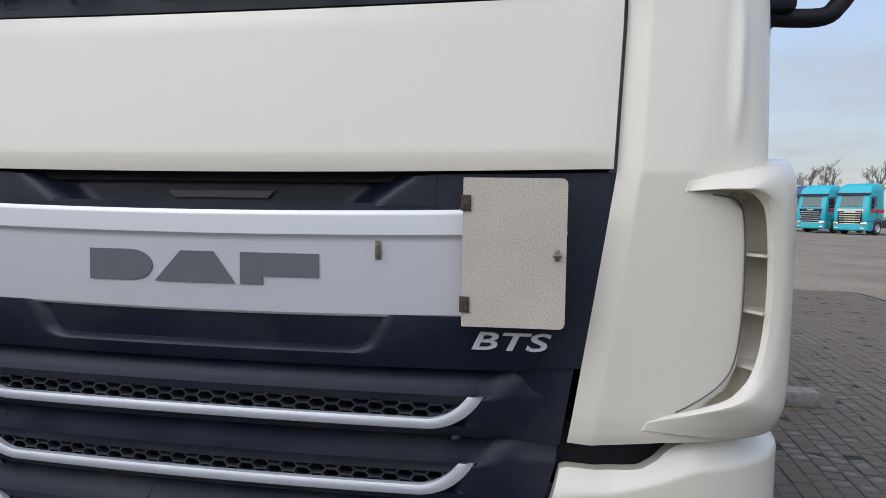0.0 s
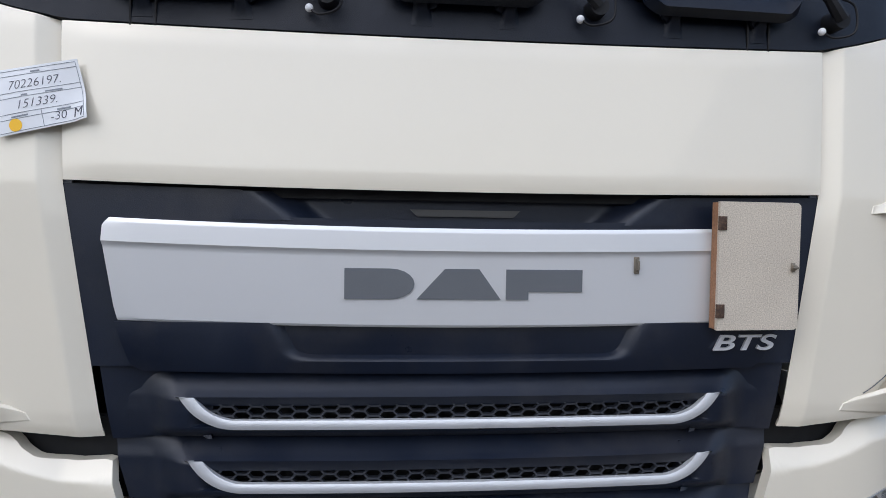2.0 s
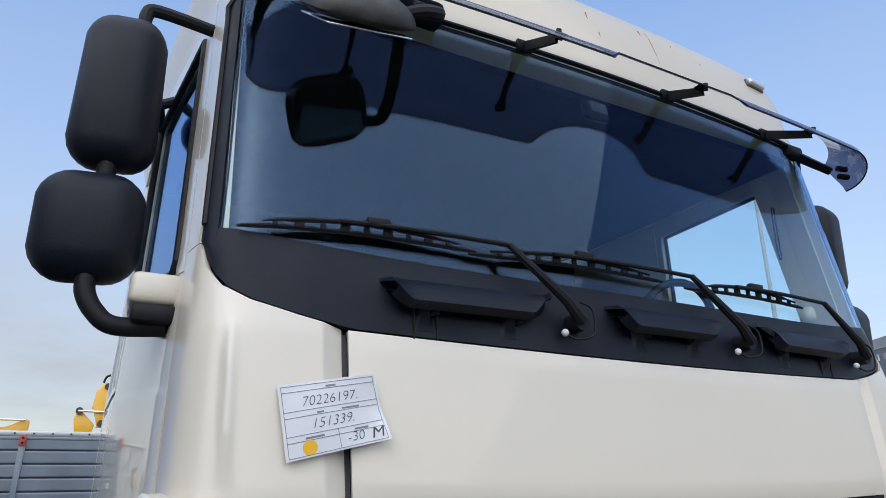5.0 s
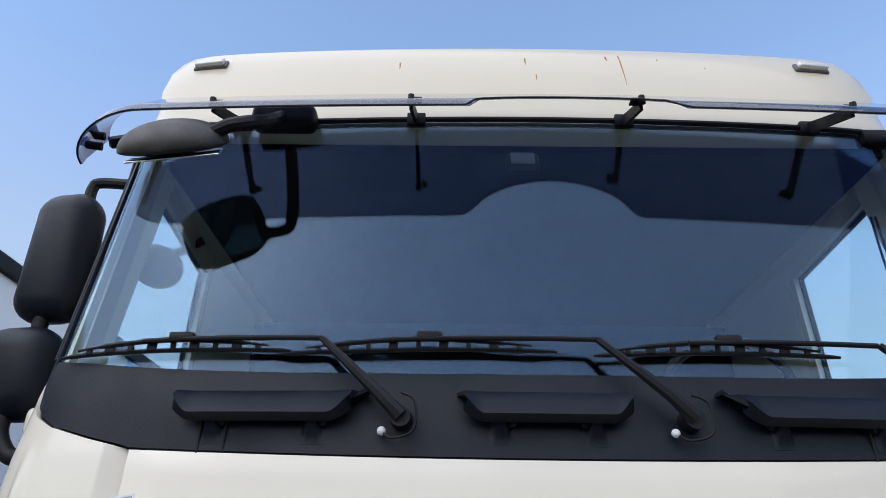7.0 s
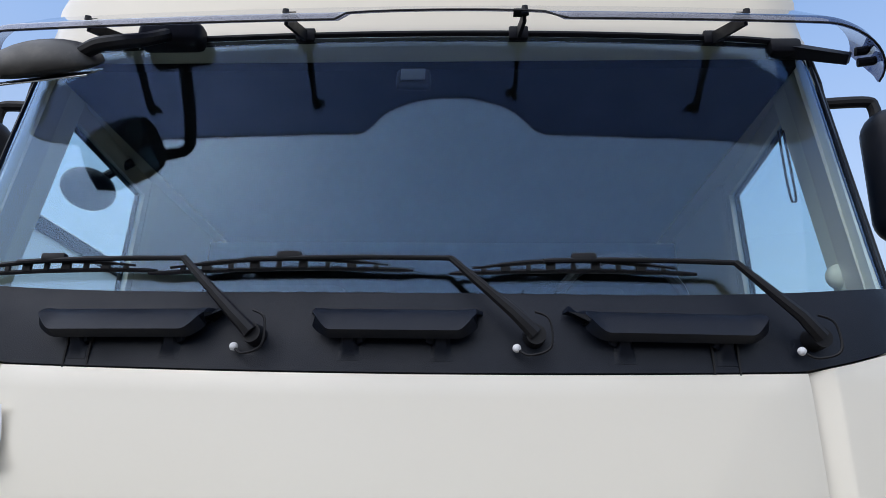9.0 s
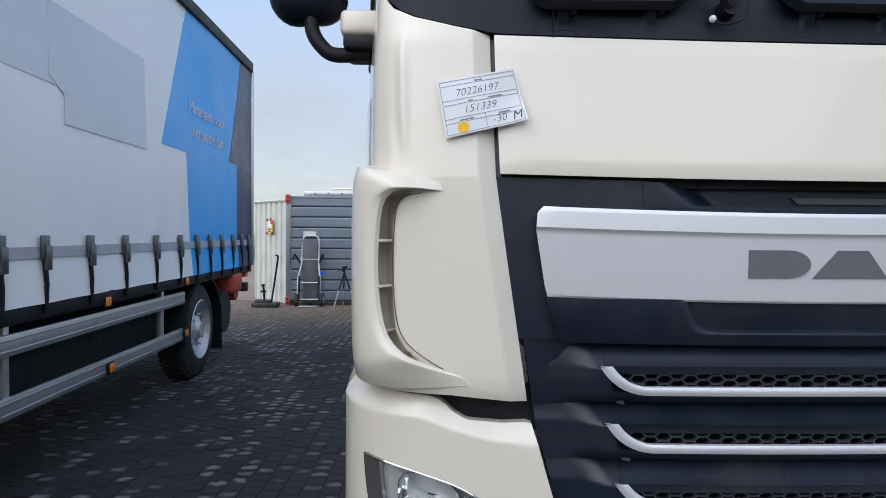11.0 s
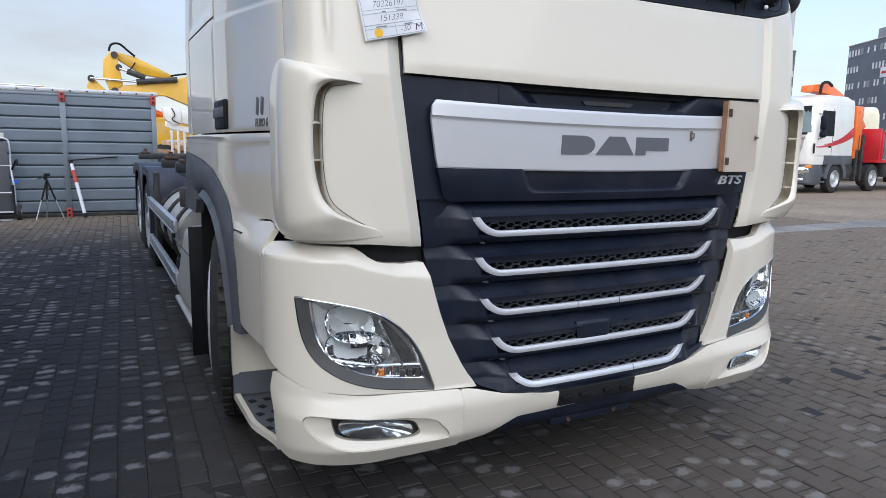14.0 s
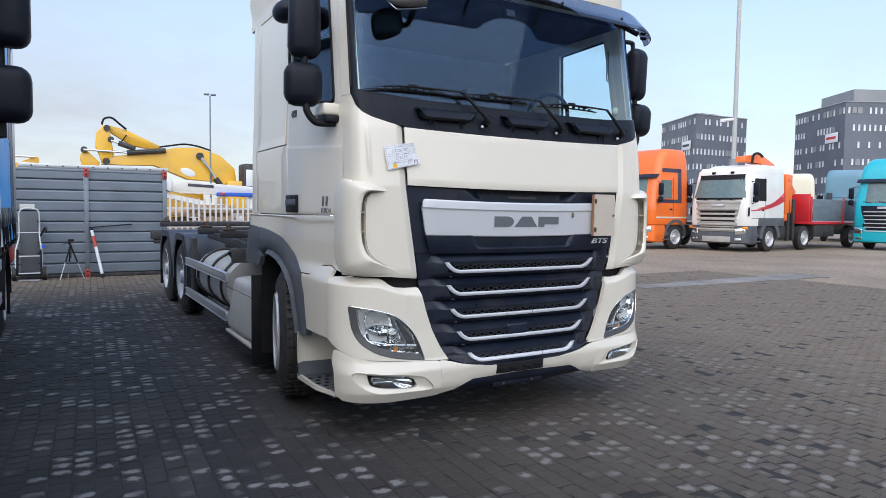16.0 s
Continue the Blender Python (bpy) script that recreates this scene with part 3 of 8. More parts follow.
S_DOOR = 1.336
for side in (1, -1):
    inner_edge = lambda z: interp(z, [(1.02, 0.806), (1.05, 0.81), (1.36, 0.857), (1.6, 0.892), (1.97, 0.909)])

    def f(u, v, side=side):
        z_low = 1.028 + 0.018 * min(1.0, u / 0.36) + 0.010 * max(0.0, (u - 0.36) / 0.64)
        s0 = lerp(0.81, 0.905, v)
        s = lerp(s0, S_DOOR, u)
        z = lerp(z_low, top_line(s) - 0.004, v)
        s = lerp(inner_edge(z), S_DOOR, u)
        # a broad chamfer towards the seam
        soft = -0.024 * max(0.0, min(1.0, 1 - (s - inner_edge(z)) / 0.045)) - 0.004 * max(0, 1 - v / 0.02)
        ridge = 0.010 * math.exp(-((u - 0.52) / 0.03) ** 2) * max(0, min(1, (v - 0.62) / 0.1)) * max(0, min(1, (0.95 - v) / 0.1))
        # the hollow behind the ear, open towards the side
        edge = interp(z, [(1.10, 1.02), (1.125, 1.065), (1.16, 1.115), (1.21, 1.140), (1.30, 1.148), (1.48, 1.149), (1.53, 1.138), (1.56, 1.10)])
        hollow = -0.055 * ramp((s - edge) / 0.045) * (1 - 0.85 * ramp((s - 1.20) / 0.13)) * ramp((z - 1.105) / 0.04) * ramp((1.575 - z) / 0.03)
        return P(s, z, soft + ridge + hollow + 0.004, side)
    corner = part("corner_panel", patch(BM(), f, 90, 100, 0.012), WHITE, truck)

    # the ear: a C-shaped blade that stands off the corner, its lip turned to the front
    spine = smooth_path([(1.025, 0, 1.562), (1.10, 0, 1.566), (1.145, 0, 1.554), (1.165, 0, 1.505), (1.171, 0, 1.36), (1.159, 0, 1.23), (1.126, 0, 1.165), (1.06, 0, 1.125), (0.965, 0, 1.090)], 6)
    outer = smooth_path([(1.03, 0, 1.582), (1.15, 0, 1.610), (1.31, 0, 1.636), (1.395, 0, 1.54), (1.40, 0, 1.35), (1.395, 0, 1.2), (1.34, 0, 1.09), (1.16, 0, 1.062), (0.955, 0, 1.072)], 6)
    K = len(spine) - 1

    def ear_base(u):
        i = u * K
        a = min(int(i), K - 1)
        return spine[a].lerp(spine[a + 1], i - a), outer[a].lerp(outer[a + 1], i - a), ramp(min(1.0, u / 0.17, (1 - u) / 0.24))

    def ear(u, v, side=side):
        p, q, taper = ear_base(u)
        # the rear edge rolls over and closes down on the door
        back = max(0.0, (v - 0.84) / 0.16)
        m = p.lerp(q, min(1.0, v / 0.9))
        h = 0.004 + taper * (0.058 - 0.024 * min(1.0, v / 0.9) ** 1.5)
        h -= (h + 0.012) * (1 - math.sqrt(max(0.0, 1 - back ** 2.2)))
        if v < 0.06:
            h -= taper * 0.010 * (1 - v / 0.06) ** 2
        return P(m.x, m.z, h + 0.002, side)
    part("duct_ear", patch(BM(), ear, K * 2, 30, 0.013, (-side * 0.75, 0.66, 0)), WHITE, corner)

    def gap_line(u, side=side):
        p, q, taper = ear_base(u)
        m = p + (p - q).normalized() * (0.019 * taper)
        return P(m.x, m.z, 0.0055, side)
    bm = BM()
    tube(bm, [gap_line(0.10 + 0.82 * i / 60) for i in range(61)], 0.0013, 6)
    part("duct_gap", bm, FENDER, corner)
    # cream lining that closes the back of the trough
    def trough(u, v, side=side):
        p, q, taper = ear_base(lerp(0.06, 0.94, u))
        m = p.lerp(q, 0.34)
        return P(m.x, m.z, lerp(-0.058 * taper, taper * 0.048, v), side)
    part("duct_lining", patch(BM(), trough, 60, 4, 0.006), WHITE, corner)
    for zr in (1.44, 1.325, 1.21):
        def rib(u, v, zr=zr, side=side):
            return P(lerp(1.160, 1.235, u), zr, lerp(-0.05, lerp(0.046, 0.022, u), v), side)
        part("duct_rib", patch(BM(), rib, 8, 3, 0.006, (0, 0, -1)), WHITE, corner)

    part("seam_filler", skin(BM(), lambda z: inner_edge(z) - 0.014, lambda z: inner_edge(z) + 0.02, 1.30, 1.955, 4, 16, 0.006, lambda u, v: lerp(-0.05, -0.03, ramp(v / 0.4)), side), FENDER, corner)

# gap strip under the corner panels: near-black sheet for the shaded space, with a bolt
for side in (1, -1):
    part("bumper_gap", skin(BM(), 0.76, 1.3, 0.94, 1.06, 16, 4, 0.02, -0.07, side), PIT, truck)
    bm = BM()
    p = P(0.745, 0.998, -0.085, side)
    box(bm, p + Vector((0, 0.02, -0.006)), (0.04, 0.04, 0.024), 0.006)
    cyl(bm, p + Vector((0.0, 0.01, 0.016)), p + Vector((0.0, -0.01, 0.016)), 0.010, n=10)
    part("gap_bracket", bm, STEEL, truck)

# ---- bumper corners with the headlamps ----
LAMP_SILVER = surface("lamp_silver", (0.60, 0.60, 0.58), 0.35, metal=0.3, var=0.05, size=8.0)
LAMP = [(1.225, 0.873), (1.09, 0.848), (0.96, 0.805), (0.86, 0.725), (0.80, 0.63), (0.757, 0.513), (0.88, 0.527), (1.0, 0.55), (1.10, 0.59), (1.175, 0.655), (1.21, 0.745)]


def s_of_x(x, k=0.0):
    """The s whose skin lies at that x."""
    lo, hi = 0.0, SB + 0.1
    for _ in range(30):
        mid = (lo + hi) / 2
        if plan(mid, k)[0] < x:
            lo = mid
        else:
            hi = mid
    return (lo + hi) / 2


LAMP_SZ = [Vector((s_of_x(x), 0, z)) for x, z in LAMP]
LAMP_C = Vector((1.02, 0, 0.70))
BUMP_OUT = 1.44
LOW_Z = 0.505


def bump_inner(z):
    return interp(z, INNER) + 0.004


def ring_patch(outer, inner, n, offs_out, offs_in, side, thick=0.012, rows=4):
    """A sheet of skin between two closed outlines of (s, z), both with the same count."""
    bm = BM()
    F, B = [], []
    for i in range(n):
        fr, br = [], []
        for j in range(rows + 1):
            t = j / rows
            q = outer[i].lerp(inner[i], t)
            o = lerp(offs_out, offs_in, t)
            fr.append(bm.verts.new(P(q.x, q.z, o, side)))
            br.append(bm.verts.new(P(q.x, q.z, o - thick, side)))
        F.append(fr), B.append(br)
    for i in range(n):
        k = (i + 1) % n
        for j in range(rows):
            bm.faces.new((F[i][j], F[k][j], F[k][j + 1], F[i][j + 1]))
            bm.faces.new((B[i][j], B[i][j + 1], B[k][j + 1], B[k][j]))
        bm.faces.new((F[i][0], B[i][0], B[k][0], F[k][0]))
        bm.faces.new((F[i][rows], F[k][rows], B[k][rows], B[i][rows]))
    return bm


def closed_curve(pts, n):
    """n points evenly spaced along a closed outline, corners kept soft."""
    pts = [Vector(p) for p in pts]
    pts = pts + [pts[0]]
    d = [0.0]
    for a, b in zip(pts, pts[1:]):
        d.append(d[-1] + (b - a).length)
    out = []
    for i in range(n):
        t = d[-1] * i / n
        for k in range(len(d) - 1):
            if t <= d[k + 1]:
                out.append(pts[k].lerp(pts[k + 1], (t - d[k]) / (d[k + 1] - d[k])))
                break
    return out


def ray_outline(c, direction, poly):
    """Where the ray from c meets a closed outline in (x, z)."""
    best = None
    for a, b in zip(poly, poly[1:] + poly[:1]):
        ex, ez = b.x - a.x, b.z - a.z
        det = direction[0] * -ez + direction[1] * ex
        if abs(det) < 1e-9:
            continue
        rx, rz = a.x - c.x, a.z - c.z
        t = (rx * -ez + rz * ex) / det
        w = (direction[0] * rz - direction[1] * rx) / det
        if t > 0 and -1e-6 <= w <= 1 + 1e-6 and (best is None or t < best):
            best = t
    return Vector((c.x + direction[0] * best, 0, c.z + direction[1] * best))


lamp_fine = smooth_path(LAMP_SZ[:6], 6) + smooth_path(LAMP_SZ[5:] + LAMP_SZ[:1], 6)[1:-1]
OUT = [Vector((bump_inner(z), 0, z)) for z in [LOW_Z + (0.972 - LOW_Z) * i / 10 for i in range(11)]]
OUT += [Vector((s, 0, interp(s, [(0.8, 0.966), (0.90, 0.970), (0.96, 0.979), (0.995, 0.998), (1.02, 1.022), (1.06, 1.034), (1.3, 1.043), (BUMP_OUT, 1.03)]))) for s in (0.87, 0.93, 0.96, 0.98, 0.995, 1.01, 1.03, 1.06, 1.12, 1.2, 1.3, BUMP_OUT)]
OUT += [Vector((BUMP_OUT, 0, z)) for z in (0.9, 0.8, 0.72, 0.65)]
OUT += [Vector((s, 0, interp(s, [(0.62, 0.505), (1.0, 0.525), (1.2, 0.55), (1.33, 0.60), (BUMP_OUT, 0.645)]))) for s in (1.35, 1.2, 1.05, 0.9, 0.75)]
NR = 160
dirs = [(math.cos(2 * math.pi * i / NR), math.sin(2 * math.pi * i / NR)) for i in range(NR)]
outer_pts = [ray_outline(LAMP_C, d, OUT) for d in dirs]
inner_pts = [ray_outline(LAMP_C, d, lamp_fine) for d in dirs]


def scaled(pts, k, c=LAMP_C):
    return [c + (p - c) * k for p in pts]


for side in (1, -1):
    corner = part("bumper_corner", ring_patch(outer_pts, inner_pts, NR, 0.004, 0.004, side, 0.03, 28), WHITE, truck, "cream bumper corner round the headlamp", angle=0.24)
    # flat chamfer along the top edge
    for v in corner.data.vertices:
        rise = v.co.z - interp(abs(v.co.x), [(0.79, 0.925), (0.9, 0.932), (1.0, 0.960), (1.07, 0.985), (1.3, 0.995)])
        if rise > 0:
            v.co.y += 0.75 * rise
            v.co.x -= side * 0.45 * rise * ramp((abs(v.co.x) - 1.0) / 0.2)
    lamp = thing("headlamp", "clear headlamp with twin chrome reflectors and grey bezel", "headlamp")
    lamp.parent = truck
    for key in ("label", "category"):
        del lamp[key]
    part("bezel_trim", ring_patch(scaled(inner_pts, 0.995), scaled(inner_pts, 0.972), NR, 0.006, 0.007, side, 0.03, 2), BRIGHT, lamp)
    bez_c = Vector((0.95, 0, 0.79))
    bez_in = scaled(scaled(inner_pts, 0.972), 0.855, bez_c)
    part("bezel", ring_patch(scaled(inner_pts, 0.972), bez_in, NR, 0.005, -0.006, side, 0.03, 3), LAMP_GREY, lamp, "dark grey headlamp bezel")
    part("inner_trim", ring_patch(bez_in, scaled(bez_in, 0.955), NR, -0.004, -0.012, side, 0.03, 2), BRIGHT, lamp)
    # housing floor
    cc = LAMP_C + Vector((-0.014, 0, 0.006))
    part("housing", ring_patch(scaled(bez_in, 0.955), scaled(bez_in, 0.02, cc), NR, -0.026, -0.105, side, 0.01, 8), LAMP_SILVER, lamp)
    # two reflector bowls, one over the other, each squared off and fluted
    for sc, zc, rs, rz, slope, front in ((1.062, 0.768, 0.088, 0.062, 0.16, -0.030), (1.036, 0.686, 0.110, 0.060, 0.10, -0.014)):
        def bowl(u, v, sc=sc, zc=zc, rs=rs, rz=rz, slope=slope, front=front, side=side):
            a = 2 * math.pi * u
            c, s2 = math.cos(a), math.sin(a)
            cs = math.copysign(abs(c) ** 0.82, c)
            sn = math.copysign(abs(s2) ** 0.82, s2)
            return P(sc + rs * cs * v, zc + rz * sn * v + slope * rs * cs * v, front - 0.095 * (1 - v ** 2.0) + 0.008 * abs(math.sin(cs * v * 9)) * v + 0.004 * abs(math.sin(sn * v * 6)), side)
        bm = BM()
        n = 64
        rings = [[bm.verts.new(bowl(i / n, 0.08 + 0.92 * j / 11)) for i in range(n)] for j in range(12)]
        for j in range(11):
            for i in range(n):
                bm.faces.new((rings[j][i], rings[j][(i + 1) % n], rings[j + 1][(i + 1) % n], rings[j + 1][i]))
        bm.faces.new(rings[0])
        rf = part("reflector", bm, REFLECTOR, lamp, "chrome reflector bowl", angle=0.35)
        part("bowl_rim", tube(BM(), [bowl(i / 48, 1.0) for i in range(48)], 0.0035, 6, closed=True), BRIGHT, rf)
        bm = BM()
        bmesh.ops.create_uvsphere(bm, u_segments=12, v_segments=8, radius=0.017, matrix=Matrix.Translation(P(sc, zc, front - 0.06, side)))
        part("bulb", bm, BRIGHT, lamp)
        part("bulb_shield", skin(BM(), sc - 0.045, sc + 0.02, zc - 0.012, zc + 0.004, 8, 3, 0.006, front - 0.045, side), LAMP_GREY, lamp)
    # bright ledge under the bowls, dark fields and the indicator strip
    ledge = lambda s: interp(s, [(0.80, 0.607), (0.86, 0.612), (0.98, 0.623), (1.145, 0.656)])
    part("ledge", tube(BM(), [P(s, ledge(s), -0.012, side) for s in [0.805 + 0.034 * i for i in range(11)]], 0.0055, 6), BRIGHT, lamp)
    part("dark_field", skin(BM(), lambda z: 0.985, lambda z: interp(z, [(0.58, 1.05), (0.64, 1.125)]), lambda u: 0.577 + 0.012 * u, lambda u: 0.616 + 0.03 * u, 8, 4, 0.01, -0.022, side), FENDER, lamp, "dark grey inner panel")
    wl = lambda z: interp(z, [(0.61, 0.822), (0.66, 0.842), (0.72, 0.888), (0.78, 0.945)])
    wr = lambda z: interp(z, [(0.61, 0.868), (0.66, 0.893), (0.72, 0.925), (0.78, 0.955)])
    part("wedge", skin(BM(), wl, wr, 0.618, 0.775, 6, 10, 0.01, -0.016, side), LAMP_GREY, lamp, "grey wedge panel")
    part("wedge_trim", tube(BM(), [P(wr(z) + 0.008, z, -0.010, side) for z in [0.612 + 0.0172 * i for i in range(11)]], 0.005, 6), BRIGHT, lamp)
    bm = skin(BM(), 0.79, 0.975, lambda u: lerp(0.548, 0.572, u), lambda u: lerp(0.598, 0.615, u), 48, 4, 0.02, lambda u, v: -0.022 + 0.005 * math.sin(u * 66) ** 2, side)
    part("indicator", bm, REFLECTOR, lamp)
    part("amber_bulb", skin(BM(), 0.944, 0.961, 0.585, 0.603, 4, 3, 0.012, -0.010, side), AMBER, lamp, "small amber bulb")
    for ds in (0.82, 0.845, 0.875):
        part("small_lamp", skin(BM(), ds - 0.008, ds + 0.008, 0.562, 0.590, 3, 3, 0.01, -0.008, side), LAMP_GREY, lamp)
    lens = part("lens", ring_patch(scaled(bez_in, 0.965), scaled(bez_in, 0.01, cc), NR, -0.008, 0.012, side, 0.003, 8), LENS, lamp, "clear plastic lens")
    lens.visible_shadow = False

# lower bumper with fog lamps, plate recess and dark lip
def low_top(s):
    return interp(abs(s), [(0.0, 0.435), (0.3, 0.438), (0.5, 0.47), (0.62, 0.502), (1.0, 0.522), (1.2, 0.547), (1.33, 0.596), (1.62, 0.60)])


def low_bottom(s):
    return interp(abs(s), [(0.0, 0.372), (0.42, 0.36), (0.48, 0.335), (0.55, 0.298), (0.72, 0.266), (1.1, 0.259), (1.45, 0.284), (1.62, 0.315)])


FOG = [Vector((s, 0, z)) for s, z in [(1.15, 0.447), (1.0, 0.432), (0.855, 0.408), (0.825, 0.375), (0.82, 0.352), (0.86, 0.341), (1.0, 0.352), (1.115, 0.371), (1.142, 0.405)]]
FOG_RIM = [Vector((s, 0, z)) for s, z in [(1.245, 0.440), (1.205, 0.466), (1.0, 0.448), (0.80, 0.420), (0.745, 0.385), (0.71, 0.335), (0.76, 0.325), (0.95, 0.325), (1.1, 0.335), (1.2, 0.385)]]
FOG_C = Vector((0.98, 0, 0.392))
part("bumper_middle", patch(BM(), lambda u, v: (lambda s: P(s, lerp(low_bottom(s), low_top(s), v), 0.006 - 0.012 * (1 - v) ** 3))((2 * u - 1) * 0.66), 50, 8, 0.03), WHITE, truck, "cream lower bumper")
for side in (1, -1):
    fog_out = [Vector((0.66, 0, z)) for z in (0.30, 0.35, 0.4, 0.45, 0.505)]
    fog_out[0].z, fog_out[-1].z = low_bottom(0.66), low_top(0.66)
    fog_out += [Vector((s, 0, low_top(s))) for s in (0.85, 1.0, 1.12, 1.22, 1.30, 1.36)]
    fog_out += [Vector((1.385, 0, z)) for z in (0.53, 0.45, 0.38)] + [Vector((1.375, 0, 0.31))]
    fog_out += [Vector((s, 0, low_bottom(s))) for s in (1.30, 1.2, 1.0, 0.85)]
    op = [ray_outline(FOG_C, d, fog_out) for d in dirs]
    ip = [ray_outline(FOG_C, d, closed_curve(smooth_path(FOG + FOG[:1], 4)[:-1], 90)) for d in dirs]
    bez = [ray_outline(FOG_C, d, closed_curve(smooth_path(FOG_RIM + FOG_RIM[:1], 4)[:-1], 90)) for d in dirs]
    part("bumper_end", ring_patch(op, bez, NR, 0.004, 0.008, side, 0.03, 8), WHITE, truck)
    part("fog_bezel", ring_patch(scaled(bez, 0.99, FOG_C), ip, NR, -0.002, -0.022, side, 0.02, 4), WHITE, truck)
    fog = thing("fog_lamp", "x", "x")
    for key in ("label", "category"):
        del fog[key]
    fog.parent = truck
    part("fog_bowl", ring_patch(ip, scaled(ip, 0.02, FOG_C), NR, -0.050, -0.13, side, 0.01, 8), LAMP_GREY, fog, "silver fog lamp housing")
    def fog_dish(u, v, side=side):
        a = 2 * math.pi * u
        return P(0.985 + 0.138 * math.copysign(abs(math.cos(a)) ** 0.6, math.cos(a)) * v, 0.392 + 0.036 * math.copysign(abs(math.sin(a)) ** 0.7, math.sin(a)) * v + 0.024 * math.cos(a) * v, -0.028 - 0.045 * (1 - v * v) + 0.004 * abs(math.sin(11 * math.cos(a) * v)) * v, side)
    bm = BM()
    dish = [[bm.verts.new(fog_dish(i / 40, 0.1 + 0.9 * j / 7)) for i in range(40)] for j in range(8)]
    for j in range(7):
        for i in range(40):
            bm.faces.new((dish[j][i], dish[j][(i + 1) % 40], dish[j + 1][(i + 1) % 40], dish[j + 1][i]))
    bm.faces.new(dish[0])
    part("fog_reflector", bm, REFLECTOR, fog, "fluted chrome reflector", angle=0.35)
    part("fog_lens", ring_patch(ip, scaled(ip, 0.01, FOG_C), NR, -0.020, -0.012, side, 0.003, 6), LENS, fog).visible_shadow = False

# number plate recess and tow cover
bm = BM()
skin(bm, -0.245, 0.145, 0.378, 0.44, 20, 4, 0.02, 0.008)
part("plate_holder", bm, PIT, truck, "empty black number plate holder")
for x in (-0.21, -0.12, 0.0, 0.09):
    part("plate_clip", box(BM(), P(x, 0.412, 0.014), (0.05, 0.012, 0.016), 0.003), BLACK, truck)
part("plate_ledge", skin(BM(), -0.24, 0.14, 0.38, 0.390, 16, 2, 0.01, 0.016), BLACK, truck)
part("lower_lip", patch(BM(), lambda u, v: (lambda s: P(s, lerp(0.262 + 0.02 * (s / 0.6) ** 2, low_bottom(s) + 0.012, v), -0.016 - 0.03 * (1 - v) + 0.02 * math.sin(math.pi * v)))((2 * u - 1) * 0.60), 40, 6, 0.03), DARK, truck)
bm = BM()
box(bm, (-0.03, 0.03, 0.295), (0.42, 0.03, 0.04), 0.008)
tc = part("tow_cover", bm, DARK, truck)
for x in (-0.157, 0.083):
    part("rusty_bolt", cyl(BM(), (x, 0.005, 0.292), (x, 0.016, 0.292), 0.009, n=10), RUST, tc)

# ---- cowl under the windscreen ----


def cowl_low(s):
    a = abs(s)
    return 1.947 + 0.017 * (a / 0.89) ** 2 if a < 0.89 else top_line(a)


part("cowl", patch(BM(), lambda u, v: (lambda s: P(s, lerp(cowl_low(s), 2.135 + 0.055 * (abs(s) / 1.245) ** 4, v), -0.001 + 0.003 * math.sin(math.pi * v)))((2 * u - 1) * 1.234), 90, 10, 0.03), COWL, truck, "black plastic cowl under the windscreen")
# three grab handles moulded on the cowl
for hx, hw, lean in ((-0.615, 0.212, 1), (0.002, 0.195, 0), (0.615, 0.215, -1)):
    def grip(u, v, hx=hx, hw=hw, lean=lean):
        t = 2 * u - 1
        e = ramp((1 - abs(t)) / 0.30)
        low, top = lerp(2.080, 2.030, e), 2.090
        face = 0.060 * (1 - v) ** 0.3 if v < 1 else 0.0
        return P(hx + t * hw, lerp(low, top, v), 0.001 + ramp((1 - abs(t)) / 0.10) * face)
    h = part("grab_handle", patch(BM(), grip, 48, 12, 0.03), COWL, truck)
    for d in (-0.52, 0.52):
        def post(u, v, hx=hx, hw=hw, d=d):
            return P(hx + d * hw + (u - 0.5) * lerp(0.050, 0.036, v), lerp(1.972, 2.052, v), 0.001 + 0.030 * ramp(v / 0.9) * ramp(u / 0.25) * ramp((1 - u) / 0.25))
        part("handle_post", patch(BM(), post, 12, 8, 0.02), COWL, h)
    def well(u, v, hx=hx, hw=hw):
        t = 2 * u - 1
        return P(hx + t * (hw + 0.022), lerp(2.020 + 0.05 * ramp((abs(t) - 0.7) / 0.3), 2.104 - 0.012 * abs(t) ** 6, v), -0.001 + 0.004 * min(1.0, 4 * min(u, 1 - u), 4 * min(v, 1 - v)))
    part("handle_well", patch(BM(), well, 30, 8, 0.012), BLACK, h)
    if lean:
        for d in (-0.028, 0.028):
            part("drain_groove", box(BM(), P(hx - lean * 0.5 * hw + d, 1.990, 0.0), (0.004, 0.012, 0.075)), PIT, h)

# ---- windscreen ----
WS_S = 1.228


def ws_point(u, v, off=0.0):
    s = (2 * u - 1) * WS_S
    z0 = 2.11 + 0.05 * (abs(s) / WS_S) ** 4
    z1 = 2.945
    a = abs(s)
    lim = 0.0
    if a > WS_S - 0.12:
        k = (a - (WS_S - 0.12)) / 0.12
        z1 -= 0.10 * (1 - math.sqrt(max(0, 1 - k * k)))
    return P(s, lerp(z0, z1, v), off)


glass_ob = part("windscreen", patch(BM(), lambda u, v: ws_point(u, v, -0.004), 60, 20, 0.005), GLASS, truck, "wide clear windscreen")
glass_ob.visible_shadow = False
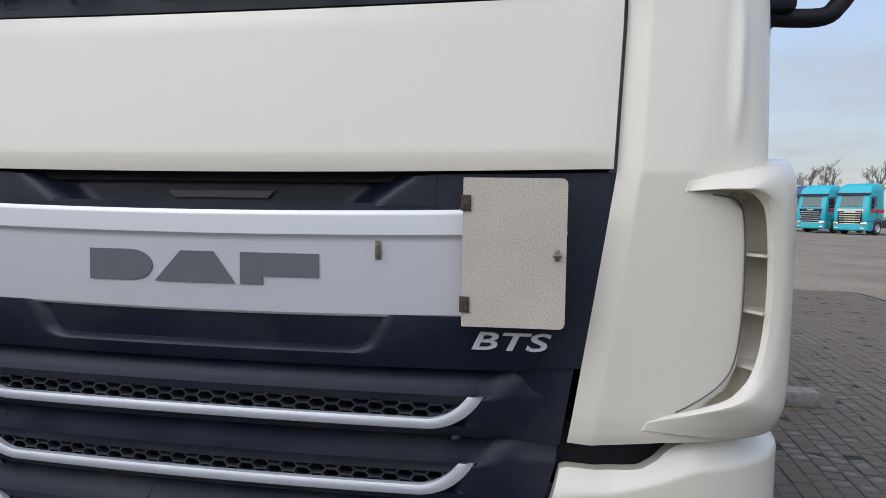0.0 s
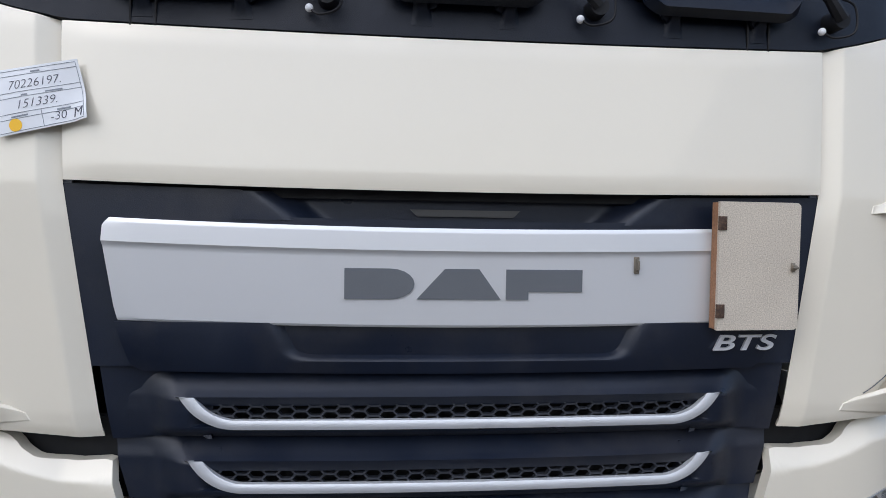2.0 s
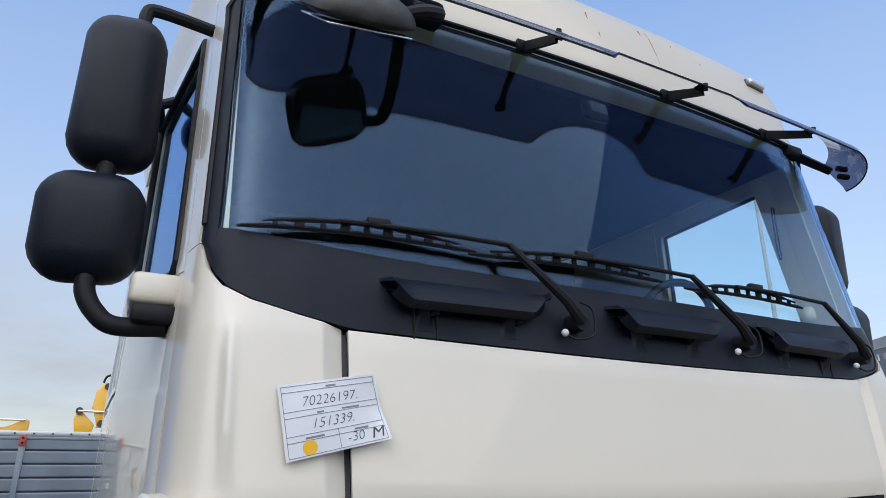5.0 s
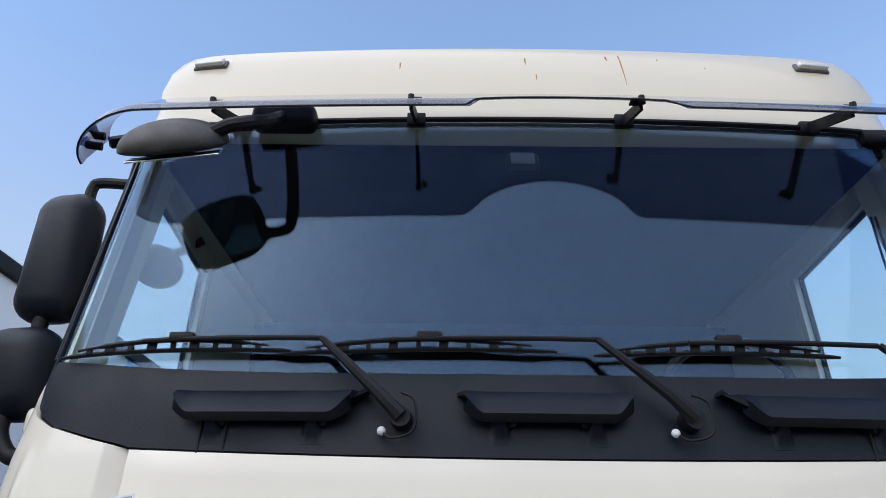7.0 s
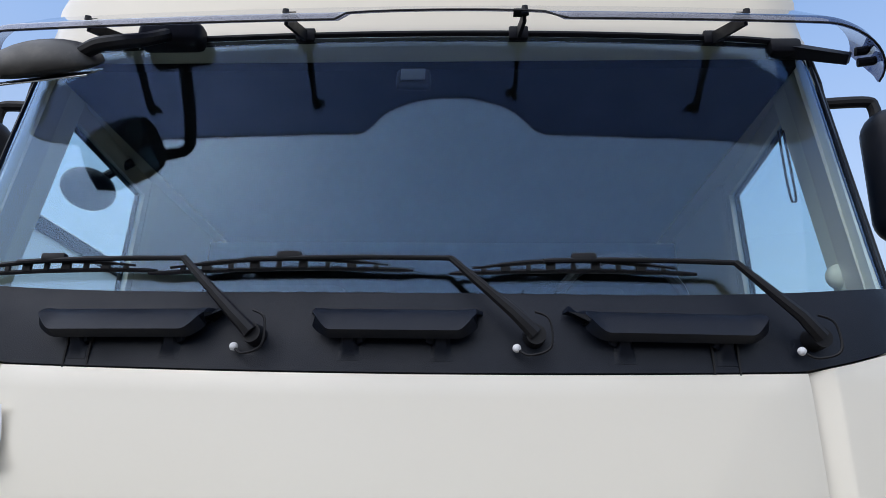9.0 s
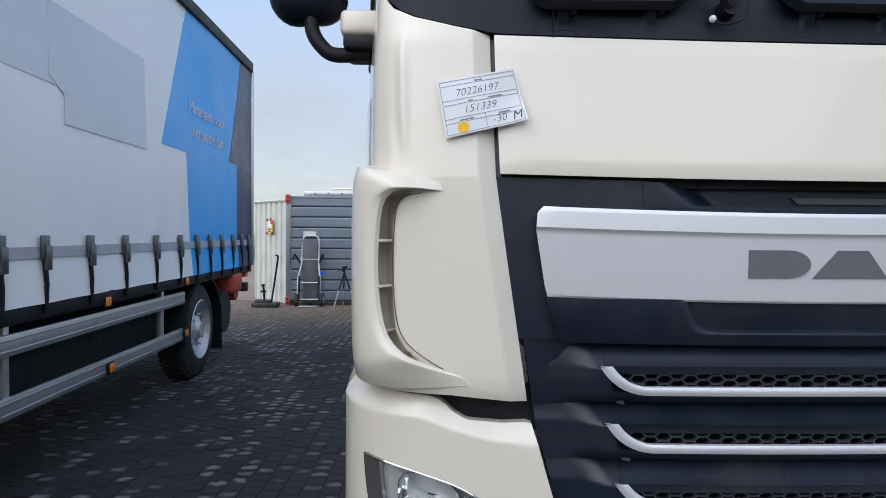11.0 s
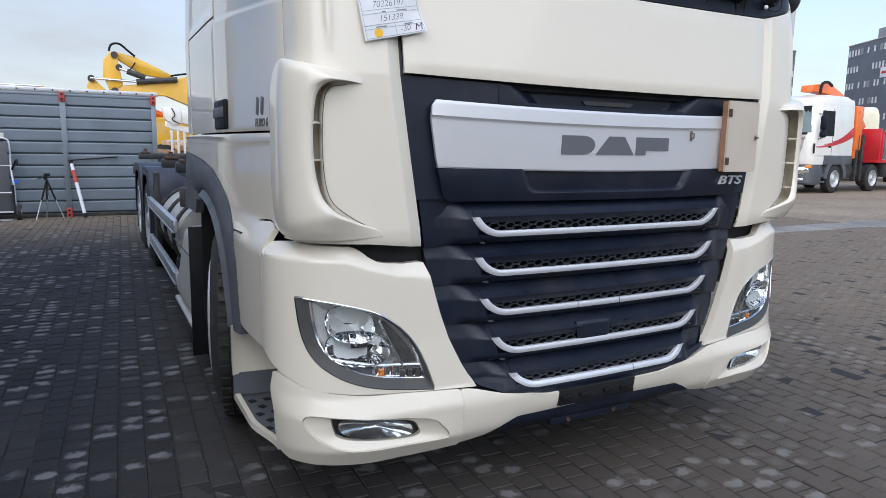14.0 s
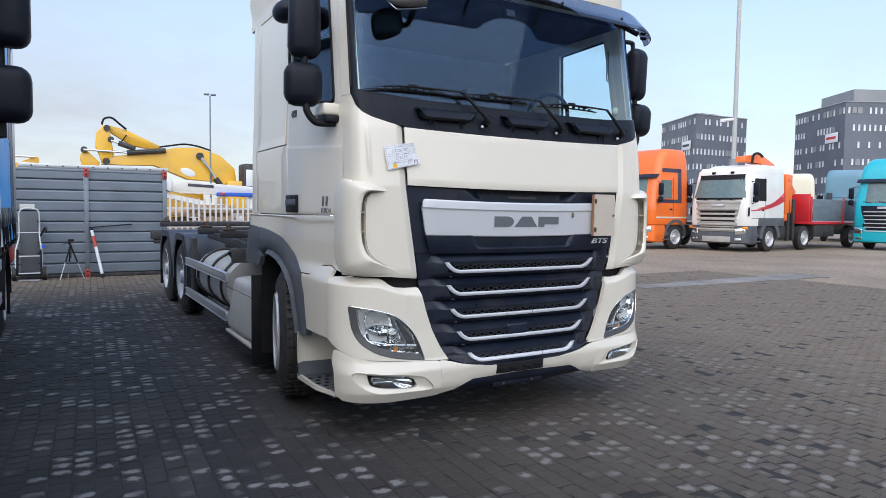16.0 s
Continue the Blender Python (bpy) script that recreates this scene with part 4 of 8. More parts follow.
# black frit and rubber round the glass
bm = BM()
rim = [ws_point(i / 40, 1.0, 0.004) for i in range(41)] + [ws_point(1.0, 1 - i / 17, 0.001) for i in range(1, 17)]
tube(bm, [ws_point(0.0, 0.05 + i / 17, 0.001) for i in range(16)] + rim, 0.009, 8)
part("windscreen_seal", bm, BLACK, truck, "black rubber seal")
bm = BM()
patch(bm, lambda u, v: ws_point(u, 0.0 + 0.025 * v, -0.012), 50, 2, 0.003)
patch(bm, lambda u, v: ws_point(u, 1.0 - 0.02 * v, -0.012), 50, 2, 0.003)
for a in (0.0, 1.0):
    patch(bm, lambda u, v, a=a: ws_point(abs(a - 0.018 * u), v, -0.012), 2, 20, 0.003)
part("windscreen_frit", bm, BLACK, truck)

# A-pillars beside the glass, up to the roof
for side in (1, -1):
    def pil(u, v, side=side):
        s = lerp(WS_S + 0.010, S_DOOR, u)
        return P(s, lerp(top_line(s) - 0.001, 2.965, v), 0.004, side)
    part("pillar", patch(BM(), pil, 8, 20, 0.05), WHITE, truck)
    # black plastic trim between pillar and glass
    def trim(u, v, side=side):
        s = lerp(WS_S - 0.040, WS_S + 0.008, u)
        top = ws_point((s / WS_S + 1) / 2 if s < WS_S else 1.0, 1.0).z
        return P(s, lerp(max(2.14, top_line(s) + 0.004), top, v), 0.0 + 0.002 * ramp(u / 0.4), side)
    part("pillar_trim", patch(BM(), trim, 8, 24, 0.006), COWL, truck, "black plastic pillar trim")
    def pil_in(u, v, side=side):
        z = lerp(2.17, 2.94, v)
        p = P(WS_S - 0.035 - 0.02 * (1 - v), z, -0.02, side)
        return p + Vector((side * (0.010 + 0.022 * (1 - v)) * u, 0.22 * u, 0.0))
    part("pillar_lining", patch(BM(), pil_in, 8, 20, 0.012, (side, 0, 0)), LINING, truck, "cream interior pillar lining")

# hanging strap, sensor housing and grab knob behind the glass
bm = BM()
tube(bm, smooth_path([(1.092, 0.395, 2.74), (1.094, 0.40, 2.60), (1.098, 0.40, 2.52), (1.105, 0.40, 2.51), (1.112, 0.40, 2.52), (1.112, 0.40, 2.60), (1.106, 0.395, 2.74)], 5), 0.0035, 6)
part("hanging_strap", bm, BLACK, truck)
bm = BM()
box(bm, (0.0, 0.235, 2.818), (0.10, 0.03, 0.075), 0.014, rot=(-14, 0, 0), seg=3)
sens = part("sensor_housing", bm, BLACK, truck, "black sensor housing behind the glass")
part("sensor_window", box(BM(), (0.0, 0.216, 2.825), (0.07, 0.006, 0.045), 0.01, rot=(-14, 0, 0)), FENDER, sens)
bm = BM()
bmesh.ops.create_uvsphere(bm, u_segments=16, v_segments=10, radius=0.035, matrix=Matrix.Translation((1.17, 0.36, 2.27)))
part("grab_knob", bm, LINING, truck)

# ---- wipers ----
for wx, wz, ex, bl in ((-0.312, 2.026, -0.503, -1.142), (0.308, 2.028, 0.122, -0.60), (0.925, 2.034, 0.77, 0.12)):
    w = thing("wiper", "x", "x")
    for key in ("label", "category"):
        del w[key]
    w.parent = truck
    bm = BM()
    base = P(wx, wz, 0.01)
    cyl(bm, P(wx, wz, -0.01), P(wx, wz, 0.045), 0.026, 0.022, 16)
    part("pivot", bm, BLACK, w)
    bm = BM()
    elbow = P(ex, 2.208, 0.05)
    mid = base.lerp(elbow, 0.25) + Vector((0, -0.04, 0))
    tube(bm, [base + Vector((0, -0.035, 0.0)), mid, elbow], [0.017, 0.014, 0.008], 8)
    part("arm", bm, BLACK, w)
    bm = BM()
    span = bl - ex
    pts = [P(ex + span * t, 2.208 + 0.008 * math.sin(math.pi * t) - 0.012 * t, 0.045 - 0.015 * t) for t in [i / 12 for i in range(9)]]
    tube(bm, pts, 0.0065, 8)
    part("rod", bm, BLACK, w)
    bm = BM()
    lean = lambda t: 2.188 + 0.008 * math.sin(math.pi * t) - 0.006 * t
    rubber = [P(ex + span * t, lean(t) - 0.004, 0.016) for t in [0.12 + 0.88 * i / 20 for i in range(21)]]
    tube(bm, rubber, [0.0035] + [0.0055] * 19 + [0.003], 6)
    arch = [P(ex + span * t, lean(t) + 0.005 + 0.014 * math.sin(math.pi * (t - 0.2) / 0.72), 0.026) for t in [0.20 + 0.72 * i / 20 for i in range(21)]]
    tube(bm, arch, [0.003] * 3 + [0.0058] * 15 + [0.003] * 3, 6)
    for i in range(2, 20, 2):
        box(bm, (arch[i] + rubber[i]) / 2, (0.012 if i % 4 else 0.022, 0.008, max(0.008, arch[i].z - rubber[i].z)), 0.0015)
    c = arch[9]
    box(bm, c + Vector((0, -0.008, 0.006)), (0.058, 0.020, 0.020), 0.005)
    part("blade", bm, BLACK, w)
    bm = BM()
    q = P(wx - 0.04, wz - 0.028, 0.02)
    bmesh.ops.create_uvsphere(bm, u_segments=12, v_segments=8, radius=0.0095, matrix=Matrix.Translation(q))
    part("nozzle", bm, PAPER, w, "white washer nozzle")
    bm = BM()
    tube(bm, smooth_path([q, P(wx - 0.015, wz - 0.045, 0.03), P(wx + 0.03, wz - 0.03, 0.045), P(wx + 0.03, wz + 0.03, 0.055), P(wx + 0.0, wz + 0.05, 0.05)], 5), 0.003, 6)
    part("hose", bm, BLACK, w)

# ---- roof ----
RINGS = [(0.205, 2.945, 0.985), (0.208, 2.985, 0.985), (0.212, 3.0, 0.982), (0.222, 3.06, 0.98), (0.242, 3.155, 0.995), (0.275, 3.262, 0.995), (0.315, 3.34, 0.985), (0.37, 3.395, 0.965), (0.46, 3.435, 0.91), (0.95, 3.49, 0.84), (1.3, 3.51, 0.5)]
bm = BM()
US = [-(SB + 1.82) + (2 * (SB + 1.82)) * i / 110 for i in range(111)]
rings = []
for yk, zk, wk in RINGS:
    row = []
    for s in US:
        x, y = plan(abs(s))
        sg = 1 if s >= 0 else -1
        row.append(bm.verts.new((sg * x * wk, yk + y * (2.5 - yk) / 2.5, zk)))
    rings.append(row)
for A, B2 in zip(rings, rings[1:]):
    for i in range(110):
        bm.faces.new((A[i], A[i + 1], B2[i + 1], B2[i]))
bm.faces.new(rings[-1])
bm.faces.new(rings[0][::-1])
bk = [r[0] for r in rings] + [r[-1] for r in rings][::-1]
bm.faces.new(bk)
roof = part("roof", bm, ROOF_WHITE, truck, "cream roof with rust specks")
STAIN = surface("rust_stain", (0.42, 0.20, 0.06), 0.8, var=0.2, size=30.0)


def roof_front(x, z):
    """A point on the roof's front slope."""
    yk = interp(z, [(r[1], r[0]) for r in RINGS])
    y = plan(abs(x) / 0.97)[1]
    return Vector((x, yk + y * (2.5 - yk) / 2.5, z))


# marker lamps: a rounded clear lens on a grey base plate, lying on the slope
for x in (-1.02, 0.985):
    c = roof_front(x, 3.252)
    ax = (roof_front(x + 0.03, 3.252) - roof_front(x - 0.03, 3.252)).normalized()
    az = (roof_front(x, 3.272) - roof_front(x, 3.232)).normalized()
    m = Matrix((ax, az.cross(ax), az)).transposed().to_4x4()
    m.translation = c
    bm = box(BM(), (0, -0.004, 0), (0.118, 0.012, 0.040), 0.005, seg=2)
    bmesh.ops.transform(bm, matrix=m, verts=bm.verts)
    base = part("marker_base", bm, FENDER, roof, "grey lamp base plate")
    bm = box(BM(), (0, -0.016, 0), (0.104, 0.020, 0.030), 0.008, seg=3)
    bmesh.ops.transform(bm, matrix=m, verts=bm.verts)
    part("marker_lens", bm, LAMP_SILVER, base, "clear marker lamp lens")


for x, z0, z1, r in ((0.344, 3.29, 3.12, 0.0028), (0.30, 3.28, 3.255, 0.004), (0.03, 3.26, 3.225, 0.003), (-0.38, 3.235, 3.20, 0.003), (0.47, 3.27, 3.26, 0.003), (0.06, 3.165, 3.14, 0.0025), (1.03, 3.25, 3.235, 0.003), (0.62, 3.23, 3.22, 0.0025)):
    part("rust_stain", tube(BM(), [roof_front(x, lerp(z0, z1, i / 4)) for i in range(5)], [r, r * 0.9, r * 0.7, r * 0.5, r * 0.3], 6), STAIN, roof)
bm = BM()
tube(bm, [(0.80, 0.62, 3.38), (0.80, 0.62, 3.50)], 0.006, 6)
part("antenna", bm, BLACK, roof)

# ---- smoked sun visor on brackets ----
def visor(u, v):
    """v = 0 is the lower front edge, v = 1 the upper rear edge; the front edge turns down."""
    s = (2 * u - 1) * 1.40
    a = abs(s)
    wrap = max(0.0, (a - 1.02) / 0.38)
    ang = wrap * 1.45
    x = math.copysign(min(a, 1.02) + 0.245 * math.sin(ang), s)
    yf = -0.050 + 0.03 * (min(a, 1.02) / 1.02) ** 2 + 0.215 * (1 - math.cos(ang))
    c = abs(s - 0.11) / 0.272
    notch = math.sqrt(max(0.0, 1 - c * c)) * 0.46 if c < 1 else 0.0
    zf = 2.806 - 0.045 * ramp(wrap)
    # a short turned-down lip, then a straight slope back to the roof
    yr = yf + lerp(0.185, 0.06, wrap)
    zr = 2.996 - 0.105 * wrap
    t = lerp(notch, 1.0, v)
    if t < 0.16:
        zz, yy = zf + 0.024 * t / 0.16, yf + 0.006 * t / 0.16
    else:
        zz, yy = lerp(zf + 0.024, zr, (t - 0.16) / 0.84), lerp(yf + 0.006, yr, (t - 0.16) / 0.84)
    return Vector((x - math.copysign(0.02 * wrap * t, s), yy, zz))


vis = part("sun_visor", patch(BM(), visor, 120, 14, 0.005), SMOKE, truck, "smoked blue-grey plastic sun visor")
bm = BM()
tube(bm, [visor(i / 96, 0.0) for i in range(97)], 0.0028, 6)
part("visor_rim", bm, BLACK, vis, "dark visor edge")
for x in (-0.86, -0.319, 0.306, 0.873):
    bm = BM()
    foot = P(x, 2.945, 0.006)
    v = visor(x / 2.80 + 0.5, 0.40 if abs(x - 0.11) > 0.27 else 0.25)
    # a tapered steel blade with a folded flange, from a foot plate on the roof edge to two bolts in the visor
    blade = [(foot + Vector((dx, 0, dz)), v + Vector((dx, 0.012, 0.0 if dz > 0 else -0.030))) for dx, dz in ((-0.005, 0.016), (0.005, 0.016), (0.005, -0.022), (-0.005, -0.022))]
    ring_a, ring_b = [bm.verts.new(p) for p, q in blade], [bm.verts.new(q) for p, q in blade]
    for i in range(4):
        bm.faces.new((ring_a[i], ring_a[(i + 1) % 4], ring_b[(i + 1) % 4], ring_b[i]))
    bm.faces.new(ring_b), bm.faces.new(ring_a[::-1])
    box(bm, v + Vector((0.012 * (1 if x < 0 else -1), 0.010, -0.004)), (0.034, 0.030, 0.005), 0.001)
    box(bm, foot + Vector((0, -0.004, -0.004)), (0.055, 0.016, 0.042), 0.004)
    cyl(bm, v + Vector((0, 0.006, -0.014)), v + Vector((0, -0.002, 0.008)), 0.012, 0.008, n=10)
    part("visor_bracket", bm, BLACK, vis)
for sx in (-1, 1):
    # slotted end bracket from the pillar top to the visor's end plate
    bm = BM()
    e = visor(0.5 + sx * 0.475, 0.55)
    tube(bm, [(sx * 1.08, 0.255, 2.925), e + Vector((-sx * 0.03, 0.03, 0.0))], [0.026, 0.020], 4)
    box(bm, (sx * 1.07, 0.25, 2.925), (0.09, 0.05, 0.05), 0.012)
    for d in (0.0, 0.035):
        cyl(bm, e + Vector((-sx * 0.03, 0.0, -d)), e + Vector((sx * 0.012, -0.01, -d)), 0.012, n=8)
    part("visor_end_bracket", bm, BLACK, vis)

# ---- front kerb mirror on its arm ----
KERB = surface("kerb_mirror_plastic", (0.032, 0.030, 0.028), 0.5, var=0.1, size=6.0, dirt=(0.2, 0.18, 0.15), dirt_amount=0.35, dirt_size=6.0)
bm = BM()
m = pose(-0.925, 0.01, 2.712, -50, -13, 8)
bmesh.ops.create_uvsphere(bm, u_segments=32, v_segments=20, radius=1.0)
for v in bm.verts:
    q = v.co.copy()
    k = (abs(q.x) ** 3.2 + abs(q.z) ** 3.2) ** (1 / 3.2)
    rr = math.hypot(q.x, q.z)
    f = rr / k if k > 1e-6 else 1.0
    v.co = m @ Vector((q.x * f * 0.135, q.y * (0.07 if q.y < 0 else 0.02), q.z * f * 0.10))
km = part("kerb_mirror", bm, KERB, truck, "rounded grey-brown kerb mirror")
bm = BM()
box(bm, (0, 0, 0), (0.225, 0.006, 0.158), 0.03, seg=3)
bmesh.ops.transform(bm, matrix=m @ Matrix.Translation((0, 0.024, 0)), verts=bm.verts)
part("mirror_glass", bm, MIRROR, km)
bm = BM()
tube(bm, smooth_path([(-0.825, -0.02, 2.728), (-0.775, -0.035, 2.745), (-0.73, -0.025, 2.762), (-0.712, 0.05, 2.825), (-0.71, 0.16, 2.925)], 6), 0.019, 10)
box(bm, (-0.705, 0.185, 2.935), (0.19, 0.07, 0.075), 0.022, seg=3)
part("mirror_arm", bm, BLACK, km)

# ---- side mirrors ----
for side in (1, -1):
    mir = thing("side_mirror", "x", "x")
    for key in ("label", "category"):
        del mir[key]
    mir.parent = truck
    for name, cz, hz, wx, cx, cy in (("mirror_head", 2.604 if side > 0 else 2.588, 0.212, 0.106, 1.452 if side > 0 else 1.405, 0.43), ("wide_angle_head", 2.228 if side > 0 else 2.215, 0.133, 0.120, 1.475 if side > 0 else 1.42, 0.41)):
        bm = BM()
        box(bm, (side * cx, cy, cz), (wx * 2, 0.16, hz * 2), 0.07, rot=(3, 0, side * 10), seg=5)
        for v in bm.verts:
            t = (v.co.z - cz) / hz
            k = 1 - (0.22 * t * t if t > 0 else 0.10 * t * t) if name == "mirror_head" else 1 - 0.14 * t * t
            v.co.x = side * cx + (v.co.x - side * cx) * k
            v.co.y = cy + (v.co.y - cy) * (1 - 0.2 * t * t)
        head = part(name, bm, COWL, mir, "black plastic mirror housing", angle=1.0)
        bm = BM()
        box(bm, (side * cx, cy + 0.070, cz), (wx * 1.4, 0.012, hz * 1.4), 0.004, rot=(3, 0, side * 10))
        part("mirror_glass", bm, MIRROR, head)
    ax = 1.44 if side > 0 else 1.405
    bm = BM()
    tube(bm, smooth_path([(side * (ax - 0.03), 0.43, 2.78), (side * (ax - 0.03), 0.43, 2.84), (side * (ax - 0.06), 0.43, 2.86), (side * 1.19, 0.44, 2.853)], 5), 0.018, 10)
    part("upper_arm", bm, BLACK, mir)
    bm = BM()
    tube(bm, [(side * ax, 0.42, 2.34), (side * ax, 0.42, 2.42)], 0.022, 12)
    part("link_tube", bm, BLACK, mir)
    bm = BM()
    tube(bm, smooth_path([(side * ax, 0.39, 2.11), (side * ax, 0.385, 2.06), (side * (ax - 0.025), 0.38, 2.015), (side * (ax - 0.07), 0.375, 1.985), (side * 1.23, 0.37, 1.990)], 6), 0.022, 12)
    part("lower_arm", bm, BLACK, mir)
    bm = BM()
    box(bm, (side * 1.255, 0.44, 2.072), (0.125, 0.22, 0.075), 0.018, seg=3)
    part("arm_cover", bm, WHITE, mir)
    bm = BM()
    box(bm, (side * 1.250, 0.42, 2.012), (0.115, 0.20, 0.042), 0.012)
    part("arm_socket", bm, BLACK, mir)
    bm = BM()
    bmesh.ops.create_uvsphere(bm, u_segments=20, v_segments=12, radius=1.0, matrix=pose(side * 1.36, 0.95, 2.80, 0, 20 * side, 0) @ Matrix.Diagonal((0.09, 0.13, 0.075, 1)))
    tube(bm, [(side * 1.33, 0.95, 2.84), (side * 1.2, 0.95, 2.92)], 0.018, 8)
    if side < 0:
        part("door_kerb_mirror", bm, COWL, mir)

# ---- cab sides ----
WC_Y, WC_Z, YB = 1.36, 0.50, 2.18
ARCH_OUT = [(0.703, 0.60), (0.713, 0.642), (0.761, 0.886), (0.853, 1.015), (0.987, 1.133), (1.14, 1.20), (1.287, 1.245), (1.55, 1.278), (1.83, 1.297), (2.19, 1.312)]
ARCH_IN = [(0.885, 0.59), (0.895, 0.64), (1.0, 0.854), (1.065, 0.93), (1.141, 0.986), (1.24, 1.04), (1.35, 1.08), (1.50, 1.108), (1.645, 1.108), (1.83, 1.06)]


def side_pt(y, z, off=0.0, side=1):
    return P(SB + (y - SIDE_Y), z, off, side)


def along(table, t):
    """A point at 0 to 1 along a polyline of (y, z)."""
    k = t * (len(table) - 1)
    i = min(int(k), len(table) - 2)
    return lerp(table[i][0], table[i + 1][0], k - i), lerp(table[i][1], table[i + 1][1], k - i)


MID_LOW = [(0.22, 1.066), (0.30, 1.075), (0.394, 1.10), (0.515, 1.09), (0.60, 1.05), (0.661, 1.022), (0.853, 1.018), (0.987, 1.136), (1.14, 1.203), (1.287, 1.248), (1.55, 1.281), (1.83, 1.30), (2.19, 1.315)]
for side in (1, -1):
    # lower side in front of the wheel
    y_first = SIDE_Y + 1.446 - SB
    part("side_lower_panel", patch(BM(), lambda u, v, side=side: (lambda y: side_pt(y, lerp(interp(y, [(0.695, 0.648), (0.713, 0.70), (0.761, 0.888), (0.850, 1.008)]), interp(y, MID_LOW) - 0.006, v), 0.004 + 0.008 * math.sin(math.pi * min(1, max(0, (y - 0.36) / 0.5))), side))(lerp(y_first, 0.815, u)), 40, 20, 0.02), WHITE, truck)
    # panel between arch and door line, with a rolled upper edge
    part("side_mid_panel", patch(BM(), lambda u, v, side=side: (lambda y: side_pt(y, lerp(interp(y, MID_LOW), 1.408, v), 0.004 + 0.007 * ramp((v - 0.86) / 0.1) * ramp((1.0 - v) / 0.04 + 0.3), side))(lerp(0.228, YB, u)), 48, 20, 0.02), WHITE, truck)
    # door
    yd0, yd1 = 0.228, 1.165
    sill = lambda y: interp(y, [(0.228, 2.112), (0.35, 2.128), (1.165, 2.212)])
    fold = lambda y: interp(y, [(0.228, 1.842), (1.165, 1.898)])
    door = part("door", patch(BM(), lambda u, v, side=side: (lambda y, z: side_pt(y, z, 0.004 + 0.005 * ramp((fold(y) + 0.006 - z) / 0.012) + edge_soft(u, v, 0.004, 0.02), side))(lerp(yd0, yd1, u), lerp(1.416, sill(lerp(yd0, yd1, u)), v)), 24, 70, 0.03), WHITE, truck, "cream cab door")
    q = side_pt(1.03, 1.49, 0.010, side)
    bm = BM()
    box(bm, q, (0.02, 0.25, 0.125), 0.02, seg=3)
    handle = part("door_handle", bm, BLACK, door, "black recessed door handle")
    bm = BM()
    box(bm, q + Vector((side * 0.010, 0, 0.008)), (0.016, 0.22, 0.045), 0.006)
    part("handle_bar", bm, FENDER, handle)
    # door window frame
    for name, ya, yb2, za, zb2 in (("window_post", yd0, yd0 + 0.085, 2.08, 2.93), ("window_post", 1.118, yd1, 2.08, 2.93)):
        part(name, patch(BM(), lambda u, v, side=side: side_pt(lerp(ya, yb2, u), lerp(sill(lerp(ya, yb2, u)) - 0.001, zb2, v), 0.004, side), 2, 10, 0.03), WHITE, door)
    part("window_head", patch(BM(), lambda u, v, side=side: side_pt(lerp(yd0, yd1, u), lerp(2.87, 2.96, v), 0.004, side), 8, 3, 0.03), WHITE, door)
    bm = BM()
    corners = [(yd0 + 0.112, sill(0.34) + 0.006), (1.112, sill(1.112) + 0.008), (1.112, 2.865), (yd0 + 0.095, 2.865), (yd0 + 0.09, sill(0.32) + 0.034)]
    tube(bm, [side_pt(y, z, 0.004, side) for y, z in corners], 0.011, 8, closed=True)
    part("window_seal", bm, BLACK, door)
    w = part("door_window", patch(BM(), lambda u, v, side=side: side_pt(lerp(yd0 + 0.08, 1.12, u), lerp(sill(lerp(yd0 + 0.08, 1.12, u)), 2.872, v), -0.012, side), 4, 6, 0.004), GLASS, door)
    w.visible_shadow = False
    # rear quarter of the sleeper cab: lower field, upper pressing and corner strip
    rear = part("side_rear_panel", patch(BM(), lambda u, v, side=side: side_pt(lerp(1.173, 1.966, u), lerp(1.416, 1.915, v), 0.004 + edge_soft(u, v, 0.004, 0.02), side), 20, 16, 0.03), WHITE, truck)
    part("side_upper_panel", patch(BM(), lambda u, v, side=side: side_pt(lerp(1.173, 1.966, u), lerp(1.922, 2.96, v), 0.004 - 0.010 * ramp((0.94 - u) / 0.03) * ramp((u - 0.04) / 0.03) * ramp((v - 0.02) / 0.03), side), 40, 40, 0.03), WHITE, rear)
    part("corner_strip", patch(BM(), lambda u, v, side=side: side_pt(lerp(1.972, YB - 0.04 * v, u), lerp(1.416, 2.96, v), 0.004 - 0.03 * max(0.0, (u - 0.55) / 0.45) ** 2, side), 8, 16, 0.03), WHITE, rear)

    # grey wheel arch: a broad band that widens to a panel behind the wheel
    def arch(u, v, side=side):
        yo, zo = along(ARCH_OUT, u)
        yi, zi = along(ARCH_IN, u)
        return side_pt(lerp(yo, yi, v), lerp(zo, zi, v), 0.010 + 0.012 * math.sin(math.pi * min(1, v * 1.1)) - 0.03 * max(0, v - 0.85) / 0.15, side)
    fender = part("wheel_arch", patch(BM(), arch, 60, 10, 0.04), FENDER, truck, "grey plastic wheel arch")
    part("arch_rear_panel", patch(BM(), lambda u, v, side=side: side_pt(lerp(lerp(1.83, 2.19, u), lerp(1.885, 2.335, u), v), lerp(lerp(1.062, 1.312, u ** 0.35), 0.985, v), 0.012, side), 16, 10, 0.04), FENDER, fender)
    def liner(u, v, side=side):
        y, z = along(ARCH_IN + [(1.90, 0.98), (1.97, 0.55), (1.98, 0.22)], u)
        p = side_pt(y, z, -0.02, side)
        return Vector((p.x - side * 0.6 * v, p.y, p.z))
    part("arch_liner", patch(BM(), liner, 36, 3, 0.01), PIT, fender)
    bm = BM()
    box(bm, (side * 1.07, 2.03, 0.505), (0.52, 0.02, 0.77), 0.006)
